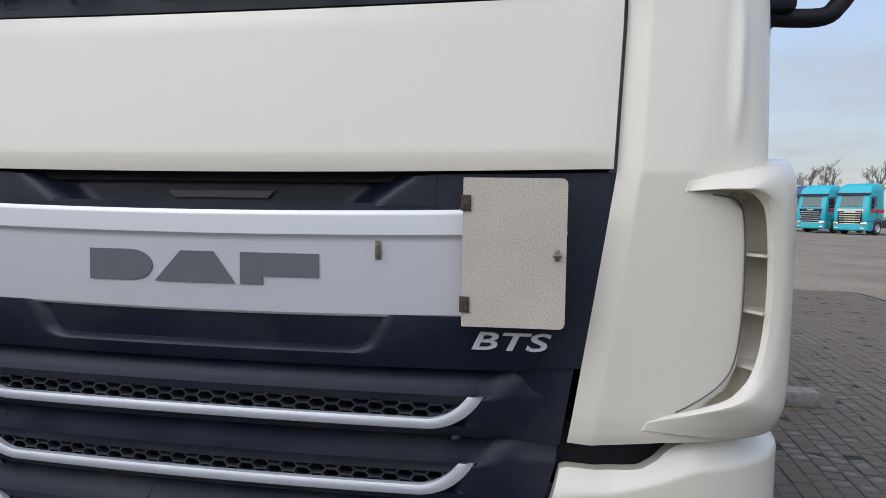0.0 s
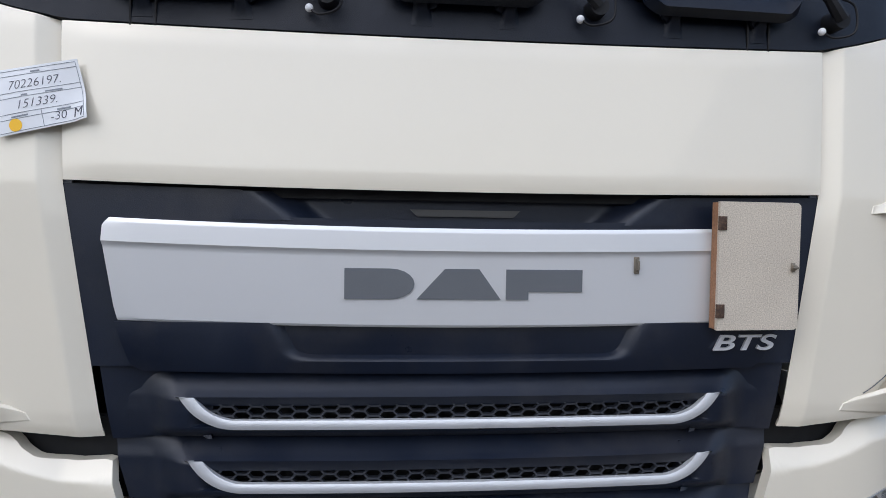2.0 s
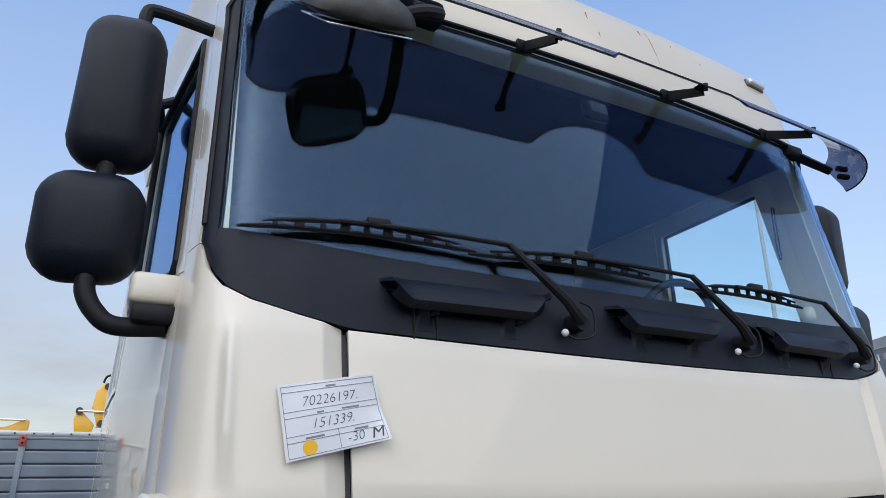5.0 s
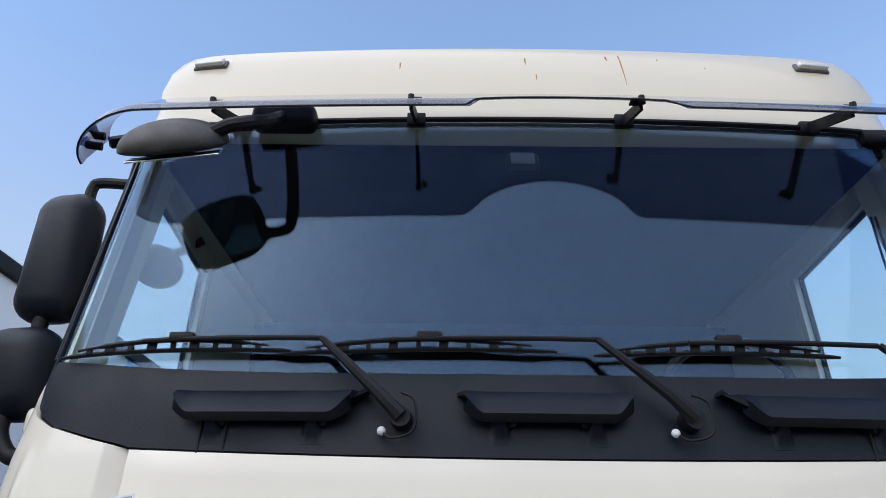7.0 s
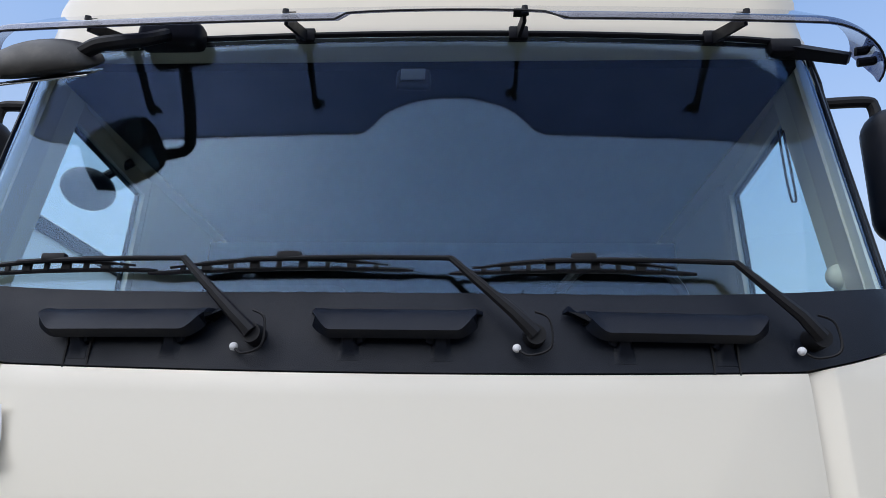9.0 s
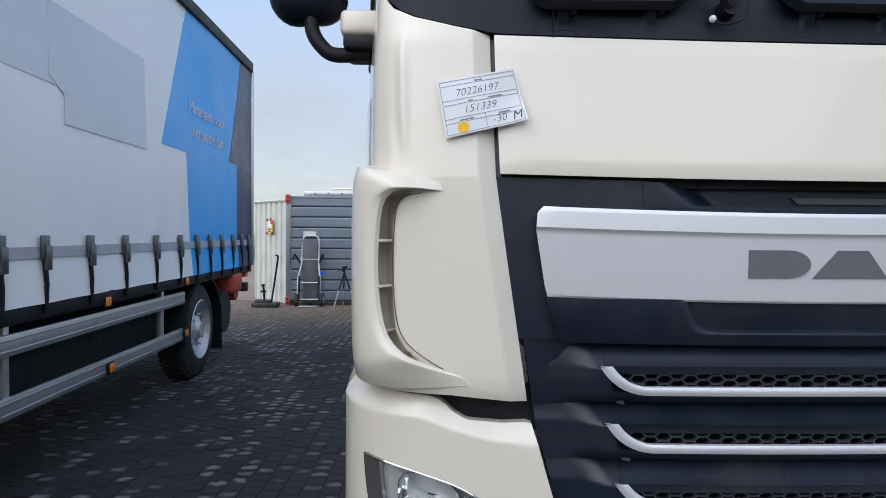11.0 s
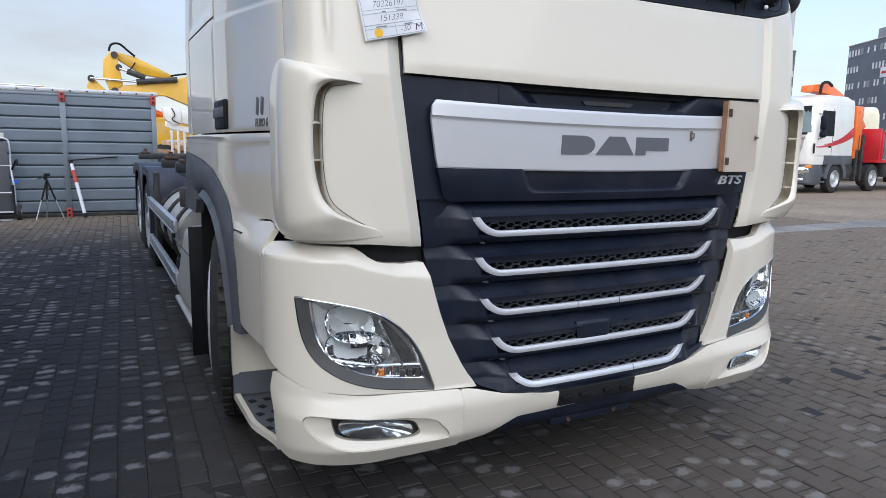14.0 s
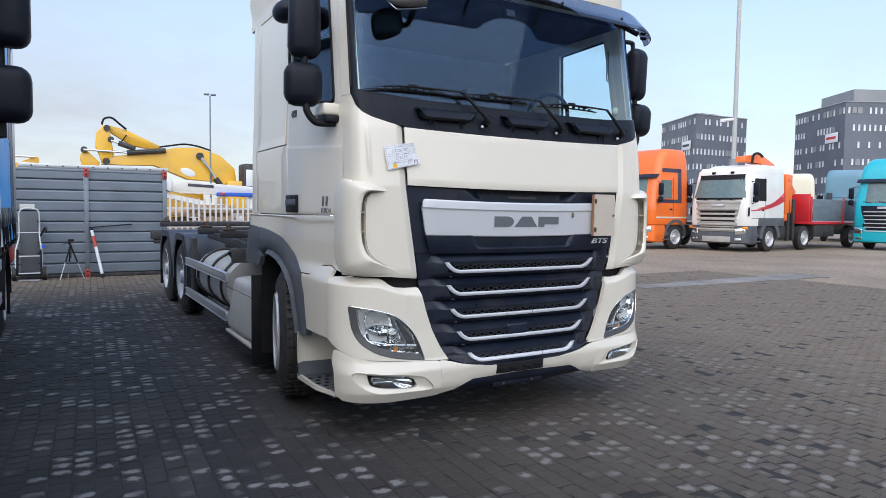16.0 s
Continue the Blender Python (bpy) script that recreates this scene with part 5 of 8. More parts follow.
    part("mud_flap", bm, BLACK, fender)
    # entry step: an open box between the bumper and the wheel
    sx = side
    step = part("step_riser", patch(BM(), lambda u, v, sx=sx: Vector((sx * lerp(1.315, 0.93, u), 0.845 - 0.04 * u + 0.010 * math.sin(math.pi * v) - 0.02 * max(0, 0.06 - u) / 0.06, lerp(0.388, 0.605 - 0.06 * u, v))), 12, 8, 0.02, (0, 1, 0)), WHITE, truck, "cream step riser")
    part("step_kick", patch(BM(), lambda u, v, sx=sx: Vector((sx * lerp(1.31, 0.93, u), 0.825 - 0.04 * u + 0.018 * v, lerp(0.296, 0.392, v))), 12, 5, 0.02, (0, 1, 0)), FENDER, step, "grey kick plate")
    part("step_inner_wall", box(BM(), (sx * 0.92, 0.58, 0.45), (0.02, 0.56, 0.36), 0.004), FENDER, step)
    tread = part("step_tread", patch(BM(), lambda u, v, sx=sx: Vector((sx * lerp(0.93, lerp(1.255, 1.298, ramp(v / 0.45)), u), lerp(0.30, 0.85, v), 0.292)), 8, 14, 0.025, (0, 0, -1)), FENDER, step, "grey perforated step")
    for i in range(4):
        for j in range(5):
            x = 1.255 - 0.062 * i - (0.025 if j % 2 else 0.0)
            part("tread_hole", box(BM(), (sx * x, 0.44 + 0.075 * j, 0.2935), (0.026, 0.030, 0.004), 0.001, rot=(0, 0, 20)), PIT, tread)
    part("step_skirt", patch(BM(), lambda u, v, sx=sx: Vector((sx * lerp(1.262, 1.308, ramp(u / 0.45)), lerp(0.27, 0.866, u), lerp(0.282 - 0.012 * u, 0.304, v))), 18, 4, 0.02, (-sx, 0, 0)), WHITE, step)

# back wall and floor of the cab, inner lining
bm = BM()
box(bm, (0, YB - 0.03, 2.15), (2.44, 0.03, 1.5), 0.01)
part("back_wall", bm, WHITE, truck)
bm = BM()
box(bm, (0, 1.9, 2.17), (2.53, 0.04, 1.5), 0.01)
part("bunk_wall", bm, INSIDE, truck, "sleeper curtain wall, its shade put in as near-black")
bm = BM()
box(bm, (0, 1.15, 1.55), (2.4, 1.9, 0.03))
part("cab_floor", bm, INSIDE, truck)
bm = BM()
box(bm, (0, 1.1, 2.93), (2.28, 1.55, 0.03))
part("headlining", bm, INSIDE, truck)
part("dashboard", patch(BM(), lambda u, v: P((2 * u - 1) * 1.2, 2.13 + 0.02 * v, -0.05 - 0.42 * v), 40, 8, 0.15, (0, 0, -1)), DASH, truck, "grey dashboard")
bm = BM()
tube(bm, [(0.62 + 0.2 * math.cos(a), 0.55 - 0.05 * math.sin(a), 2.20 + 0.17 * math.sin(a)) for a in [2 * math.pi * i / 24 for i in range(24)]], 0.016, 8, closed=True)
part("steering_wheel", bm, BLACK, truck)
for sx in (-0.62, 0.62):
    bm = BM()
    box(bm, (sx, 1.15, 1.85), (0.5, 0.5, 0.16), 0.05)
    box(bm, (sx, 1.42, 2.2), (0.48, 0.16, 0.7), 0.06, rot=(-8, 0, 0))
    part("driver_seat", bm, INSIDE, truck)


# ---- wheels and chassis ----
def wheel(parent, x, y, r, side, width=0.30, dual=False, rim_mat=None):
    w = thing("wheel", "x", "x")
    for key in ("label", "category"):
        del w[key]
    w.parent = parent
    bm = BM()
    prof = [(0.0, 0.62), (0.0, 0.80), (0.04, 0.95), (0.09, 0.995), (0.14, 1.0)]
    ring = [(t * width / 0.30, k) for t, k in prof] + [(width - t * width / 0.30, k) for t, k in prof[::-1]]
    n = 48
    rows = []
    for t, k in ring:
        rows.append([bm.verts.new((x + side * (width / 2 - t), y + r * k * math.cos(2 * math.pi * i / n), r + r * k * math.sin(2 * math.pi * i / n))) for i in range(n)])
    for A, B2 in zip(rows, rows[1:]):
        for i in range(n):
            bm.faces.new((A[i], A[(i + 1) % n], B2[(i + 1) % n], B2[i]))
    for d in (-0.085, -0.03, 0.03, 0.085):
        for i in range(n * 2):
            if i % 2:
                continue
            a = 2 * math.pi * i / (n * 2)
            box(bm, (x + d, y + (r + 0.002) * math.cos(a), r + (r + 0.002) * math.sin(a)), (0.042, 0.035, 0.012), rot=(math.degrees(a) - 90, 0, 0))
    part("tyre", bm, TYRE, w)
    bm = BM()
    prof = [(0.0, 0.60), (0.012, 0.63), (0.03, 0.60), (0.09, 0.56), (0.13, 0.48), (0.12 if not dual else 0.16, 0.40), (0.05 if not dual else 0.14, 0.28), (0.03 if not dual else 0.02, 0.18), (0.0 if not dual else 0.0, 0.14), (0.0, 0.02)]
    rows = []
    for t, k in prof:
        rows.append([bm.verts.new((x + side * (width / 2 + 0.006 - t), y + r * k * math.cos(2 * math.pi * i / n), r + r * k * math.sin(2 * math.pi * i / n))) for i in range(n)])
    for A, B2 in zip(rows, rows[1:]):
        for i in range(n):
            bm.faces.new((A[i], A[(i + 1) % n], B2[(i + 1) % n], B2[i]))
    bm.faces.new(rows[-1])
    part("rim", bm, rim_mat or RIM, w)
    bm = BM()
    for i in range(10):
        a = 2 * math.pi * i / 10
        d = 0.06 if not dual else 0.13
        q = Vector((x + side * (width / 2 - d), y + r * 0.34 * math.cos(a), r + r * 0.34 * math.sin(a)))
        cyl(bm, q, q + Vector((side * 0.035, 0, 0)), 0.016, n=8)
    part("wheel_nuts", bm, BRIGHT, w)["kind"] = "stuff"
    return w


GUARD = surface("navy_mudguard_plastic", (0.022, 0.028, 0.045), 0.5, var=0.15, size=3.0, bump=0.0005, bump_size=400.0, dirt=(0.1, 0.095, 0.09), dirt_amount=0.3)
TANK = surface("dusty_aluminium", (0.50, 0.485, 0.45), 0.55, metal=0.12, var=0.08, size=3.0, fine=0.06, dirt=(0.3, 0.27, 0.22), dirt_amount=0.5, dirt_size=3.0)
for side in (1, -1):
    fw = wheel(truck, 0, 0, 0.50, side)
    bm = BM()
    tube(bm, [(side * 0.156, 0.285 * math.cos(a), 0.5 + 0.285 * math.sin(a)) for a in [2 * math.pi * i / 48 for i in range(48)]], 0.013, 8, closed=True)
    part("wheel_ring", bm, RIM, fw, "pale wheel ring")
    fw.matrix_basis = pose(side * 1.13, WC_Y + 0.07, 0, 0, 0, -13)
    wheel(truck, side * 1.13, 6.05, 0.50, side, dual=True)
    wheel(truck, side * 1.13, 7.45, 0.50, side)
    bm = BM()
    box(bm, (side * 0.40, 6.1, 0.90), (0.08, 8.2, 0.26), 0.01)
    rail = part("chassis_rail", bm, STEEL, truck)
    for k in range(14):
        q = (side * 0.443, 2.6 + 0.55 * k, 0.90 + (0.06 if k % 2 else -0.05))
        part("bolt_head", cyl(BM(), q, (q[0] + side * 0.012, q[1], q[2]), 0.018, n=8), RUST if k % 3 == 0 else STEEL, rail)
    # mudguards over the rear axles
    for yy in (6.05, 7.45):
        def guard(u, v, yy=yy, side=side):
            a = lerp(math.radians(186), math.radians(-6), u)
            r = 0.575 if v < 0.99 else 0.555
            k = abs(math.cos(a))
            return Vector((side * lerp(0.78, 1.29, v), yy + (0.60 + 0.04 * (1 - k)) * math.cos(a) - 0.0, 0.50 + 0.585 * min(1.0, math.sin(a) * 1.12) if math.sin(a) > 0 else 0.50 + 0.58 * math.sin(a)))
        mg = part("mudguard", patch(BM(), guard, 30, 4, 0.015), GUARD, truck, "dark blue-grey plastic mudguard")
        def guard_lip(u, v, yy=yy, side=side):
            p = guard(u, 1.0, yy, side)
            c = Vector((p.x, yy, 0.50))
            return p.lerp(c, 0.13 * v)
        part("guard_lip", patch(BM(), guard_lip, 30, 2, 0.012, (-side, 0, 0)), GUARD, mg)
    bm = BM()
    box(bm, (side * 1.05, 8.12, 0.45), (0.45, 0.015, 0.5), 0.004)
    part("mud_flap", bm, BLACK, truck)
    # side guard rails on their posts
    for zz in (0.368, 0.758):
        bm = BM()
        box(bm, (side * 1.28, 4.35, zz), (0.035, 2.36, 0.10), 0.006)
        box(bm, (side * 1.30, 4.35, zz + 0.042), (0.012, 2.36, 0.012), 0.003)
        box(bm, (side * 1.30, 4.35, zz - 0.042), (0.012, 2.36, 0.012), 0.003)
        part("side_guard", bm, ALU, truck, "aluminium side guard rail")
    bm = BM()
    box(bm, (side * 1.23, 5.30, 0.70), (0.05, 0.22, 0.74), 0.01)
    for k in range(5):
        cyl(bm, (side * 1.255, 5.34, 0.45 + 0.12 * k), (side * 1.262, 5.34, 0.45 + 0.12 * k), 0.016, n=8)
    part("guard_post", bm, STEEL, truck)
    bm = BM()
    box(bm, (side * 0.98, 4.3, 1.06), (0.05, 2.6, 0.09), 0.01, rot=(1.6, 0, 0))
    part("upper_beam", bm, STEEL, truck)
    bm = BM()
    box(bm, (side * 0.85, 3.1, 0.98), (0.8, 0.06, 0.14), 0.01)
    part("tank_bracket", bm, STEEL, truck)
# silver box, fuel tank and the other fittings along the frame
bm = BM()
box(bm, (-1.02, 2.62, 0.53), (0.56, 1.04, 0.54), 0.07, seg=4)
for v in bm.verts:
    if v.co.z > 0.7 and v.co.x < -1.1:
        v.co.x += 0.06
        v.co.z -= 0.03
sbox = part("exhaust_box", bm, TANK, truck, "dusty silver metal box behind the wheel")
bm = BM()
tube(bm, [(-1.30, 2.12, 0.68), (-1.30, 3.12, 0.68)], 0.004, 4)
part("box_seam", bm, STEEL, sbox)
bm = BM()
box(bm, (-1.300, 2.118, 0.66), (0.014, 0.016, 0.05), 0.004)
part("orange_reflector", bm, AMBER, sbox, "amber reflector lamp")
bm = BM()
box(bm, (-1.04, 2.6, 0.245), (0.54, 1.06, 0.03), 0.01)
part("box_foot", bm, TANK, sbox)
bm = BM()
cyl(bm, (-0.93, 3.35, 0.66), (-0.93, 5.05, 0.66), 0.32, n=40)
bmesh.ops.scale(bm, vec=(1.0, 1.0, 0.95), verts=bm.verts)
tank = part("fuel_tank", bm, TANK, truck, "dull aluminium fuel tank")
for yy in (3.55, 4.2, 4.85):
    bm = BM()
    tube(bm, [(-0.93 + 0.332 * math.cos(a), yy, 0.63 + 0.318 * math.sin(a)) for a in [2 * math.pi * i / 36 for i in range(36)]], 0.016, 6, closed=True)
    part("tank_strap", bm, STEEL, tank)
bm = BM()
cyl(bm, (-1.05, 3.75, 0.92), (-1.10, 3.75, 1.0), 0.06, n=16)
part("filler_cap", bm, BLACK, tank)
bm = BM()
box(bm, (0.95, 3.6, 0.68), (0.60, 2.4, 0.6), 0.06, seg=3)
part("battery_box", bm, STEEL, truck)
bm = BM()
box(bm, (-0.85, 3.05, 0.98), (0.42, 0.5, 0.10), 0.02)
cyl(bm, (-0.95, 3.1, 0.9), (-0.95, 3.1, 1.08), 0.09, n=16)
tube(bm, smooth_path([(-0.9, 2.8, 0.95), (-0.98, 2.95, 1.12), (-0.8, 3.2, 1.10), (-0.6, 3.4, 1.0)], 6), 0.025, 8)
part("valve_block", bm, STEEL, truck)
for yy, h in ((2.9, 0.12), (3.6, 0.10), (4.4, 0.12), (5.3, 0.12), (6.7, 0.14), (8.4, 0.16)):
    bm = BM()
    box(bm, (0, yy, 1.02), (0.86, 0.10, h), 0.01)
    part("cross_member", bm, STEEL, truck)
# swap-body cross arms that carry the load
for yy in (4.0, 5.3, 8.9):
    bm = BM()
    box(bm, (0, yy, 1.16), (2.35, 0.12, 0.09), 0.015)
    arm = part("cross_arm", bm, STEEL, truck)
    for sx in (-1, 1):
        bm = BM()
        box(bm, (sx * 1.08, yy, 1.212), (0.13, 0.13, 0.03), 0.01)
        cyl(bm, (sx * 1.08, yy, 1.22), (sx * 1.08, yy, 1.275), 0.032, 0.02, 12)
        part("twist_lock", bm, RUST, arm, "rusty twist lock")
bm = BM()
box(bm, (0, 10.05, 0.93), (2.4, 0.14, 0.18), 0.02)
box(bm, (0, 10.05, 0.80), (2.3, 0.10, 0.08), 0.02)
part("rear_beam", bm, STEEL, truck)
bm = BM()
box(bm, (0.0, 2.75, 1.12), (0.75, 0.35, 0.22), 0.03)
tube(bm, smooth_path([(-0.35, 2.7, 1.1), (-0.45, 3.0, 1.22), (-0.2, 3.3, 1.2), (0.1, 3.6, 1.1)], 6), 0.035, 8)
tube(bm, smooth_path([(-0.5, 2.9, 1.0), (-0.6, 3.2, 1.1), (-0.55, 3.6, 1.12), (-0.35, 4.2, 1.06)], 6), 0.02, 8)
tube(bm, smooth_path([(0.3, 2.9, 1.0), (0.2, 3.4, 1.18), (0.3, 4.0, 1.12), (0.1, 4.6, 1.08)], 6), 0.02, 8)
part("chassis_pipework", bm, STEEL, truck)


TARNISH = surface("tarnished_metal", (0.22, 0.19, 0.15), 0.45, metal=0.6, var=0.15, size=40.0)
# ---------------- small things on the truck ----------------
def lettering(text, size, depth=0.002, shear=0.0, bold=0.0):
    """A bmesh of built-in lettering in the x-z plane, its lower left corner at the origin, its face towards -y."""
    cu = bpy.data.curves.new("lettering", "FONT")
    cu.body, cu.size, cu.extrude, cu.shear, cu.offset = text, size, depth, shear, bold
    ob = bpy.data.objects.new("lettering", cu)
    scene.collection.objects.link(ob)
    bpy.context.view_layer.update()
    me = bpy.data.meshes.new_from_object(ob.evaluated_get(bpy.context.evaluated_depsgraph_get()))
    bm = BM()
    bm.from_mesh(me)
    bpy.data.objects.remove(ob)
    bpy.data.meshes.remove(me)
    bpy.data.curves.remove(cu)
    bmesh.ops.transform(bm, matrix=Matrix.Rotation(math.pi / 2, 4, "X"), verts=bm.verts)
    return bm


def on_skin(bm, x, z, off):
    """Lays flat lettering on the cab's skin at (x, z)."""
    for v in bm.verts:
        px, pz, d = v.co.x + x, v.co.z + z, -v.co.y
        v.co = P(px, pz, off + d) if px >= 0 else P(px, pz, off + d)
    return bm


# hinged board over the silver band
board = thing("plate_board", "beige speckled hinged board with rusty hinges over the silver band", "board")
board.matrix_world = Matrix.Translation(P(0.585, 1.285, 0.055))
slope = (P(0.795, 1.43, 0.03) - P(0.585, 1.43, 0.03)).xy
turn = Matrix.Rotation(math.atan2(slope.y, slope.x), 4, "Z")
board.matrix_world = board.matrix_world @ turn
BW, BH = 0.205, 0.298
bm = BM()
rc = [(0.0, 0.0)] + [(BW - 0.012 + 0.012 * math.cos(a), 0.012 + 0.012 * math.sin(a)) for a in [-math.pi / 2 + math.pi / 2 * i / 5 for i in range(6)]] + [(BW - 0.012 + 0.012 * math.cos(a), BH - 0.012 + 0.012 * math.sin(a)) for a in [math.pi / 2 * i / 5 for i in range(6)]] + [(0.0, BH)]
prism(bm, rc, 0.009)
part("panel", bm, BOARD, board, smooth=False)
bm = BM()
prism(bm, [(x * 0.985 + 0.001, z * 0.99 + 0.0015) for x, z in rc], 0.024, Matrix.Translation((0, 0.010, 0)))
part("backing", bm, BOARD_EDGE, board, "reddish brown raw backing", smooth=False)
for z in (0.045, 0.248):
    bm = BM()
    box(bm, (0.008, -0.003, z), (0.016, 0.003, 0.032), 0.001)
    cyl(bm, (-0.001, -0.001, z - 0.016), (-0.001, -0.001, z + 0.016), 0.0035, n=8)
    for dz in (-0.009, 0.009):
        cyl(bm, (0.009, -0.006, z + dz), (0.009, -0.003, z + dz), 0.003, n=8)
    part("hinge", bm, RUST, board, "rusty hinge")
bm = BM()
box(bm, (0.187, -0.003, 0.147), (0.010, 0.004, 0.022), 0.002)
cyl(bm, (0.187, -0.012, 0.147), (0.187, -0.004, 0.147), 0.006, n=10)
box(bm, (0.187, -0.013, 0.147), (0.018, 0.005, 0.006), 0.002)
part("turn_catch", bm, TARNISH, board, "small metal turn catch")

# catch on the silver band
bm = BM()
q = P(0.405, 1.432, 0.016)
box(bm, q, (0.013, 0.004, 0.040), 0.002)
tube(bm, [q + Vector((0, -0.003, 0.012)), q + Vector((0, -0.014, 0.009)), q + Vector((0, -0.014, -0.009)), q + Vector((0, -0.003, -0.012))], 0.0028, 8)
for dz in (-0.016, 0.016):
    cyl(bm, q + Vector((0, -0.004, dz)), q + Vector((0, -0.002, dz)), 0.003, n=8)
single("band_catch", bm, TARNISH, "small tarnished metal catch on the silver band", "catch")

# chrome badge under the board
bts = lettering("BTS", 0.052, 0.003, 0.26, 0.0008)
for v in bts.verts:
    v.co.x *= 1.86
part("badge_letters", on_skin(bts, 0.598, 1.231, 0.012), CHROME, truck, "slanted chrome letters")

# side badge and power figure
for name, text, size, y, z in (("power_figure", "460", 0.070, 1.00, 2.098), ("norm_figure", "EURO 6", 0.042, 0.46, 1.432)):
    bm = lettering(text, size, 0.004, 0.2)
    w = max(v.co.x for v in bm.verts)
    for v in bm.verts:
        v.co = side_pt(y + (w - v.co.x) - w / 2, z + v.co.z, 0.008 - v.co.y, -1)
    part(name, bm, EMBLEM, truck, "dark chrome figures")
bm = BM()
for k, dy in ((0, 0.0), (1, 0.055)):
    a = side_pt(0.505 - dy, 1.475, 0.008, -1)
    box(bm, a + Vector((0, 0, 0.03)), (0.008, 0.035, 0.065), 0.004, rot=(12, 0, 0))
part("model_badge", bm, EMBLEM, truck, "plain dark chrome badge bars")

# paper note across the panel seam
note = thing("paper_note", "white form with handwriting and yellow dot on the panel seam", "note")
TL, TR, BR, BL = (-1.04, 1.835), (-0.848, 1.868), (-0.815, 1.738), (-1.016, 1.692)


def note_at(u, v, off=0.0):
    """u to the right, v upward, both 0 to 1."""
    x = lerp(lerp(BL[0], BR[0], u), lerp(TL[0], TR[0], u), v)
    z = lerp(lerp(BL[1], BR[1], u), lerp(TL[1], TR[1], u), v)
    curl = 0.016 * ramp((u - 0.8) / 0.2) * ramp((0.5 - v) / 0.5) + 0.004 * math.sin(u * 5) * math.sin(v * 3.4)
    lift = 0.020 + curl
    return P(s_of_x(-x, 1.0), z, lift + off, -1)


def on_note(bm, u, v, w):
    """Lays flat shapes on the note; w is the note's width in metres."""
    for p in bm.verts:
        p.co = note_at(u + p.co.x / w, v + p.co.z / (w * 0.7), 0.0006 - p.co.y * 0.3)
    return bm


part("sheet", patch(BM(), lambda u, v: note_at(u, v), 24, 16, 0.0006), PAPER, note)
NW = 0.197
for u0, v0, u1, v1 in ((0.03, 0.96, 0.97, 0.96), (0.03, 0.88, 0.97, 0.88), (0.03, 0.62, 0.97, 0.62), (0.03, 0.54, 0.97, 0.54), (0.03, 0.30, 0.97, 0.30), (0.03, 0.22, 0.97, 0.22), (0.03, 0.03, 0.97, 0.03), (0.03, 0.03, 0.03, 0.96), (0.97, 0.03, 0.97, 0.96), (0.52, 0.03, 0.52, 0.30)):
    bm = BM()
    pts = [note_at(lerp(u0, u1, i / 16), lerp(v0, v1, i / 16), 0.0006) for i in range(17)]
    tube(bm, pts, 0.0005, 4)
    part("ruled_line", bm, LINE_INK, note)
for text, size, u, v, shear in (("70226197.", 0.027, 0.20, 0.67, 0.25), ("151339.", 0.027, 0.26, 0.36, 0.35), ("-30", 0.026, 0.59, 0.09, 0.2), ("M", 0.030, 0.83, 0.07, 0.25)):
    part("handwriting", on_note(lettering(text, size, 0.0006, shear, 0.0 if text == "M" else -0.0005), u, v, NW), INK, note, "handwritten " + ("figures" if text != "M" else "letter"))
for u, v, w in ((0.47, 0.91, 0.02), (0.34, 0.565, 0.085), (0.20, 0.25, 0.035), (0.68, 0.25, 0.028)):
    bm = BM()
    box(bm, (0, 0, 0), (w, 0.001, 0.0035))
    part("print_bar", on_note(bm, u + w / 2 / NW, v, NW), LINE_INK, note)
bm = BM()
cyl(bm, (0, 0.0005, 0), (0, -0.001, 0), 0.0135, n=24)
part("yellow_dot", on_note(bm, 0.23, 0.125, NW), YELLOW_DOT, note, "yellow round sticker")


# ---------------- ground ----------------
# sandy brown, made paler and warmer to carry the sunlight on the far yard
PAVE_FAR = surface("sunlit_far_paving", (0.235, 0.180, 0.126), 0.8, var=0.22, size=0.35, fine=0.25, fine_size=9.0, bump=0.01, bump_size=14.0, dirt=(0.32, 0.255, 0.185), dirt_amount=0.75, dirt_size=0.22)
bm = BM()
n = 40
g = [[bm.verts.new((-400 + 800 * i / n, -400 + 800 * j / n, -0.008)) for j in range(n + 1)] for i in range(n + 1)]
for i in range(n):
    for j in range(n):
        bm.faces.new((g[i][j], g[i + 1][j], g[i + 1][j + 1], g[i][j + 1]))
ground = single("ground", bm, PAVE_FAR, "dark grey brick-paved lorry yard", "ground", kind="structure")
# worn pale channel strip and a kerb block in the yard
STRIP = surface("worn_concrete", (0.20, 0.185, 0.165), 0.8, var=0.25, size=1.2, fine=0.2, fine_size=30.0, bump=0.004, bump_size=18.0, dirt=(0.12, 0.115, 0.11), dirt_amount=0.7, dirt_size=1.6)
bm = BM()
patch(bm, lambda u, v: Vector((lerp(7.0, 12.9, u) + 0.02 * math.sin(u * 41), lerp(5.25, 5.05, u) + v * lerp(0.45, 0.85, u) + 0.03 * math.sin(u * 23 + v), 0.014 + 0.004 * math.sin(u * 31))), 40, 2, 0.03, (0, 0, -1))
single("channel_strip", bm, STRIP, "worn pale concrete channel strip in the paving", "kerb", kind="structure")
bm = BM()
box(bm, (2.60, 4.21, 0.06), (0.5, 0.18, 0.13), 0.02)
single("kerb_block", bm, STRIP, "small pale concrete block on the paving", "block")
